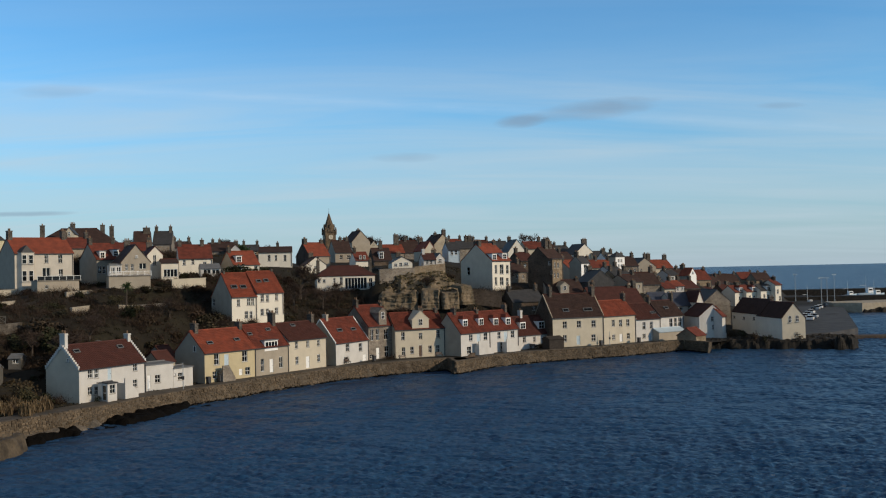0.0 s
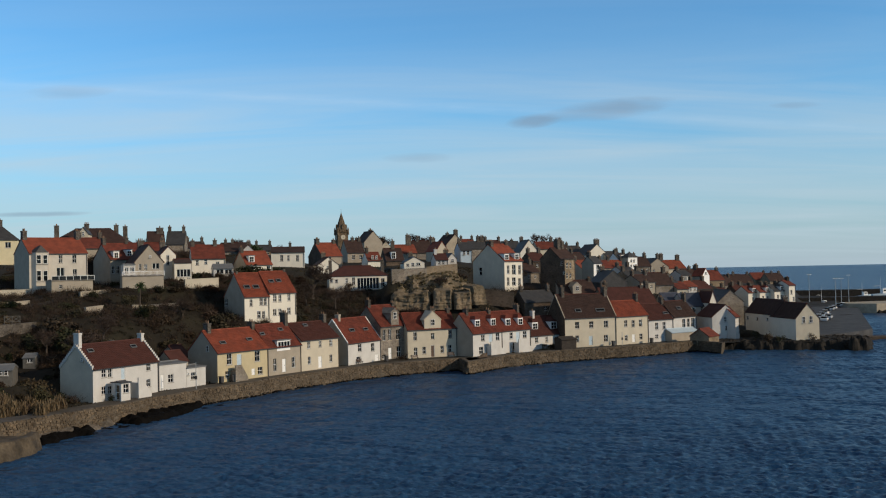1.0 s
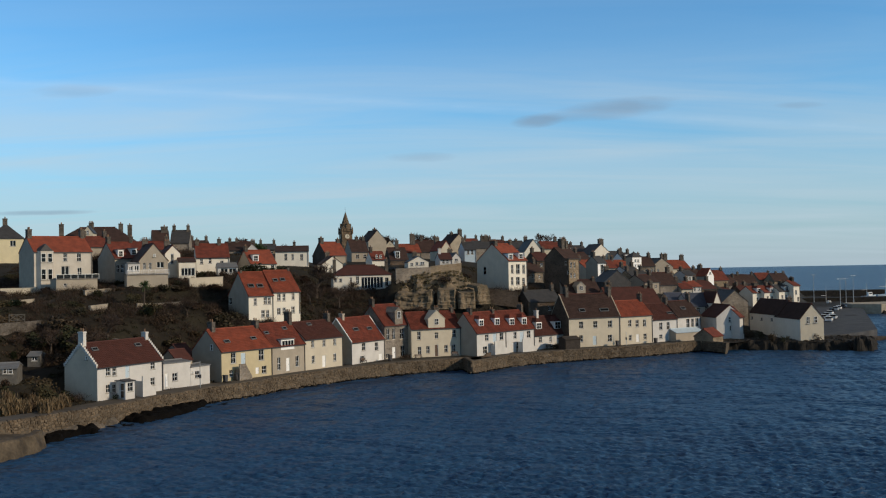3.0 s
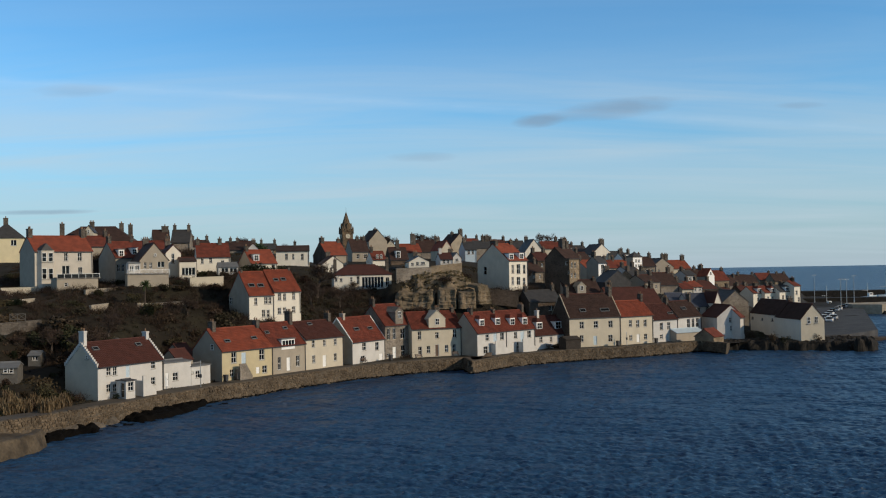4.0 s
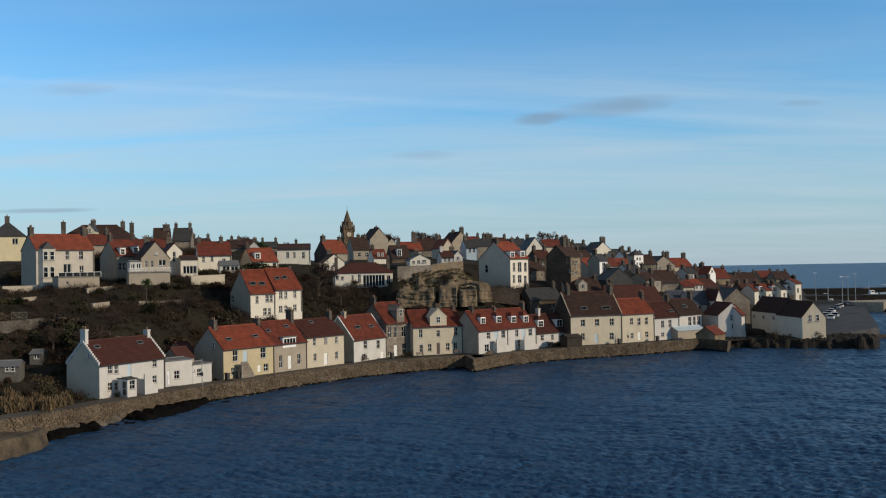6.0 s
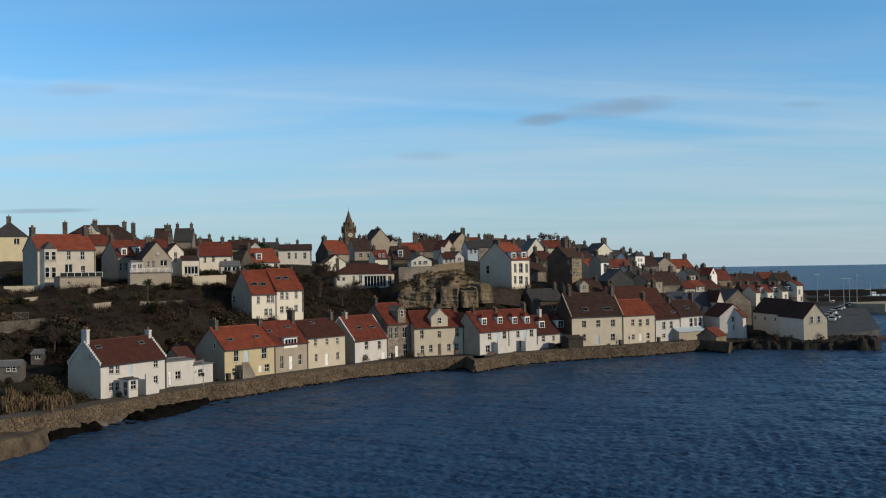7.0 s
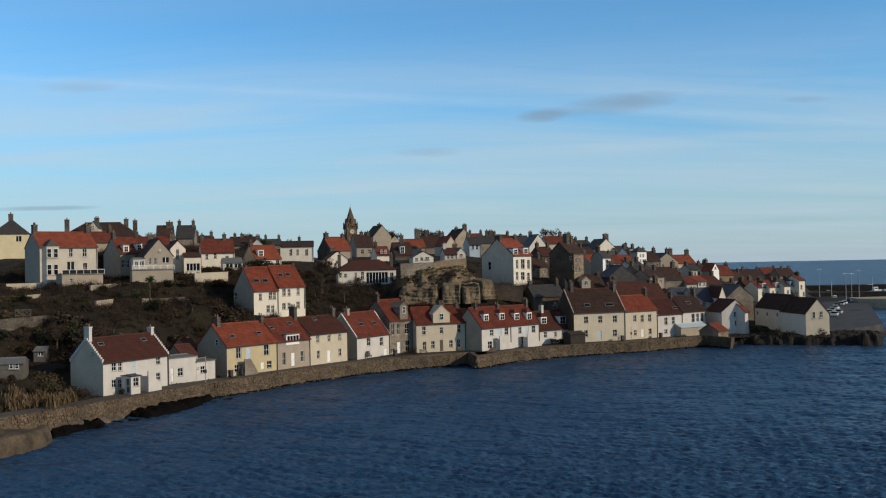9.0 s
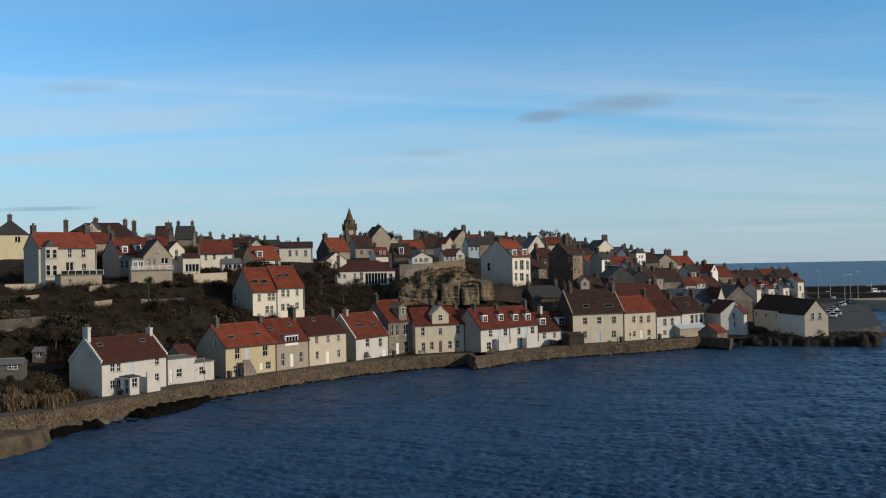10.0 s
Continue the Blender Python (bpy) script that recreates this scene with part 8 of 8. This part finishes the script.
sx, sy = sx[fit_ground], sy[fit_ground]
sz = ground_height(sx, sy)
for x, y, z in zip(sx.tolist(), sy.tolist(), sz.tolist()):
    if len(cen) >= 3600:
        break
    s = rng.uniform(0.45, 1.35) * (0.6 if (x < -40 and y > 150) or (-30 < x < -8 and y > 188) else 1.0)
    if noise.noise((x * 0.12, y * 0.12, 5.0)) < -0.34 or not free(x, y, s * 0.7) or (-64 < x < -53 and y < 136) or (-13 < x < 11 and y > 196):
        continue
    cen.append((x, y, z - 0.1))
    siz.append(s)


def thicket(name, label, centres, heights, per, material):
    """Bare winter stems: many thin blades that fan up and out of each root."""
    r = np.random.default_rng(31)
    C = np.repeat(np.array(centres), per, 0)
    H = np.repeat(np.array(heights), per)[:, None]
    root = C + np.concatenate([r.normal(0, 0.22, (len(C), 2)) * H, np.zeros((len(C), 1))], 1)
    lean = np.concatenate([r.normal(0, 0.42, (len(C), 2)), r.uniform(0.45, 1.0, (len(C), 1))], 1)
    start = root + lean * H * r.uniform(0.0, 0.55, (len(C), 1))
    end = start + (lean + r.normal(0, 0.25, lean.shape)) * H * r.uniform(0.3, 0.6, (len(C), 1))
    a = r.normal(0, 1, C.shape)
    a /= np.linalg.norm(a, axis=1)[:, None]
    wide = 0.028
    v = np.stack([start - a * wide, start + a * wide, end], 1).reshape(-1, 3)
    me = bpy.data.meshes.new(name)
    me.from_pydata(v.tolist(), [], np.arange(len(v)).reshape(-1, 3).tolist())
    me.materials.append(material)
    tagged(new(name, me), label, "scrub", kind="stuff")


stems = [(c, q) for c, q in zip(cen, siz) if noise.noise((c[0] * 0.09, c[1] * 0.09, 11.0)) > -0.15][:1900]
thicket("thicket", "leafless reddish brown thicket on the slope", [c for c, q in stems], [1.1 + 0.9 * q for c, q in stems], 85, leaf_mat("bare_stems", [(0.052, 0.034, 0.025), (0.041, 0.028, 0.020)]))
cards("scrub", "low brown and olive scrub on the slope", cen, siz, 70, SCRUB, "scrub")
cv = [v.co for v in bpy.data.objects["crag"].data.vertices if v.co.z > 10.5]
pick = [cv[rng.randrange(len(cv))] for _ in range(1500)]
cards("crag_grass", "dry tussock grass on the crag", [tuple(c) for c in pick], [rng.uniform(0.15, 0.5) for _ in pick], 26, leaf_mat("tussock", [(0.145, 0.115, 0.056), (0.16, 0.125, 0.065)]), "grass")

# ---- the stones of the sea wall ----
def tone_mat(name, cols, per_object):
    """Stone whose tone varies from piece to piece."""
    m = stone_mat(name, cols, cols[0], size=0.22, bump=0.4)
    n, l = m.node_tree.nodes, m.node_tree.links
    b = n["Principled BSDF"]
    src = n.new("ShaderNodeObjectInfo").outputs["Random"] if per_object else n.new("ShaderNodeNewGeometry").outputs["Random Per Island"]
    mr = n.new("ShaderNodeMapRange")
    mr.inputs["To Min"].default_value, mr.inputs["To Max"].default_value = 0.62, 1.2
    l.new(src, mr.inputs["Value"])
    mx = n.new("ShaderNodeMix")
    mx.data_type, mx.blend_type = "RGBA", "MULTIPLY"
    mx.inputs[0].default_value = 1.0
    l.new(b.inputs["Base Color"].links[0].from_socket, mx.inputs[6])
    l.new(mr.outputs["Result"], mx.inputs[7])
    l.new(mx.outputs[2], b.inputs["Base Color"])
    return m


WALL_COLS = [(0.10, 0.075, 0.05), (0.175, 0.132, 0.088), (0.13, 0.099, 0.067)]
STONE_PIECE = tone_mat("wall_stone", WALL_COLS, True)
STONE_REST = tone_mat("wall_stone_far", WALL_COLS, False)


def stone_shape(seed):
    """Corners of a rough block one unit wide, deep and high, its face to -y."""
    r = random.Random(seed)
    j = lambda a: r.uniform(-a, a)
    back = [(x, 1.0, z) for x, z in ((-0.5, 0), (0.5, 0), (0.5, 1), (-0.5, 1))]
    mid = [(x + j(0.03), 0.35 + j(0.1), z + j(0.04)) for x, z in ((-0.5, 0), (0.5, 0), (0.5, 1), (-0.5, 1))]
    face = [(x * 0.78 + j(0.06), j(0.15), 0.5 + (z - 0.5) * 0.76 + j(0.06)) for x, z in ((-0.5, 0), (0.5, 0), (0.5, 1), (-0.5, 1))]
    v = [*back, *mid, *face]
    f = [(8, 9, 10, 11)]
    for o in (0, 4):
        for i in range(4):
            k = (i + 1) % 4
            f.append((o + i, o + k, o + 4 + k, o + 4 + i))
    return v, f


SHAPES = [stone_shape(k) for k in range(10)]
STONES, WET = [], []
for v, f in SHAPES:
    for store, mt in ((STONES, STONE_PIECE), (WET, WEED)):
        me = bpy.data.meshes.new("stone")
        me.from_pydata(v, [], f)
        me.materials.append(mt)
        store.append(me)
wall_ob = bpy.data.objects["sea_wall"]
run, total = [], 0.0
for (x0, y0), (x1, y1) in zip(SHORE, SHORE[1:19]):
    L = math.hypot(x1 - x0, y1 - y0)
    run.append((total, L, x0, y0, (x1 - x0) / L, (y1 - y0) / L))
    total += L
rest_v, rest_f, wet_v, wet_f = [], [], [], []
rng = random.Random(8)
zc, pieces = -0.25, 0
while zc < 2.0:
    hc = rng.uniform(0.2, 0.34)
    sc = 6.0
    while sc < total - 0.5:
        wc = rng.uniform(0.2, 0.62)
        mid = sc + wc / 2
        a, L, x0, y0, tx, ty = [q for q in run if q[0] <= mid][-1]
        x, y = x0 + tx * (mid - a), y0 + ty * (mid - a)
        lift = min(max((124 - y) / 14, 0), 1) * SHORE_LIFT * min(1.0, max(zc, 0) / 1.2)
        out = 0.02 + 0.3 * (2.2 - zc) / 2.4 + rng.uniform(0.02, 0.13)
        m = pose(x + ty * out, y - tx * out, zc + lift + rng.uniform(-0.07, 0.07), 0, rng.uniform(-5, 5), math.degrees(math.atan2(ty, tx))) @ Matrix.Diagonal((wc * 0.95, 0.35, hc * (rng.uniform(0.75, 1.35) + 0.3 * (lift > 0.2)), 1))
        wet = zc < 0.22 and x > -44
        k = rng.randrange(10)
        if -51 < x < -36.5 and pieces < 300 and not wet:
            ob = part("stone", STONES[k], None, wall_ob, at=m)
            pieces += 1
        else:
            tv, tf = (wet_v, wet_f) if wet else (rest_v, rest_f)
            o = len(tv)
            tv.extend((m @ Vector(c))[:] for c in SHAPES[k][0])
            tf.extend(tuple(i + o for i in q) for q in SHAPES[k][1])
        sc += wc
    zc += hc
for nm, tv, tf, mt, lb in (("stonework", rest_v, rest_f, STONE_REST, "tan rubble stones of the sea wall"), ("wet_stonework", wet_v, wet_f, WEED, "dark weedy stones at the tide line")):
    me = bpy.data.meshes.new(nm)
    me.from_pydata(tv, [], tf)
    me.materials.append(mt)
    tagged(part(nm, me, None, wall_ob, lb), kind="stuff")
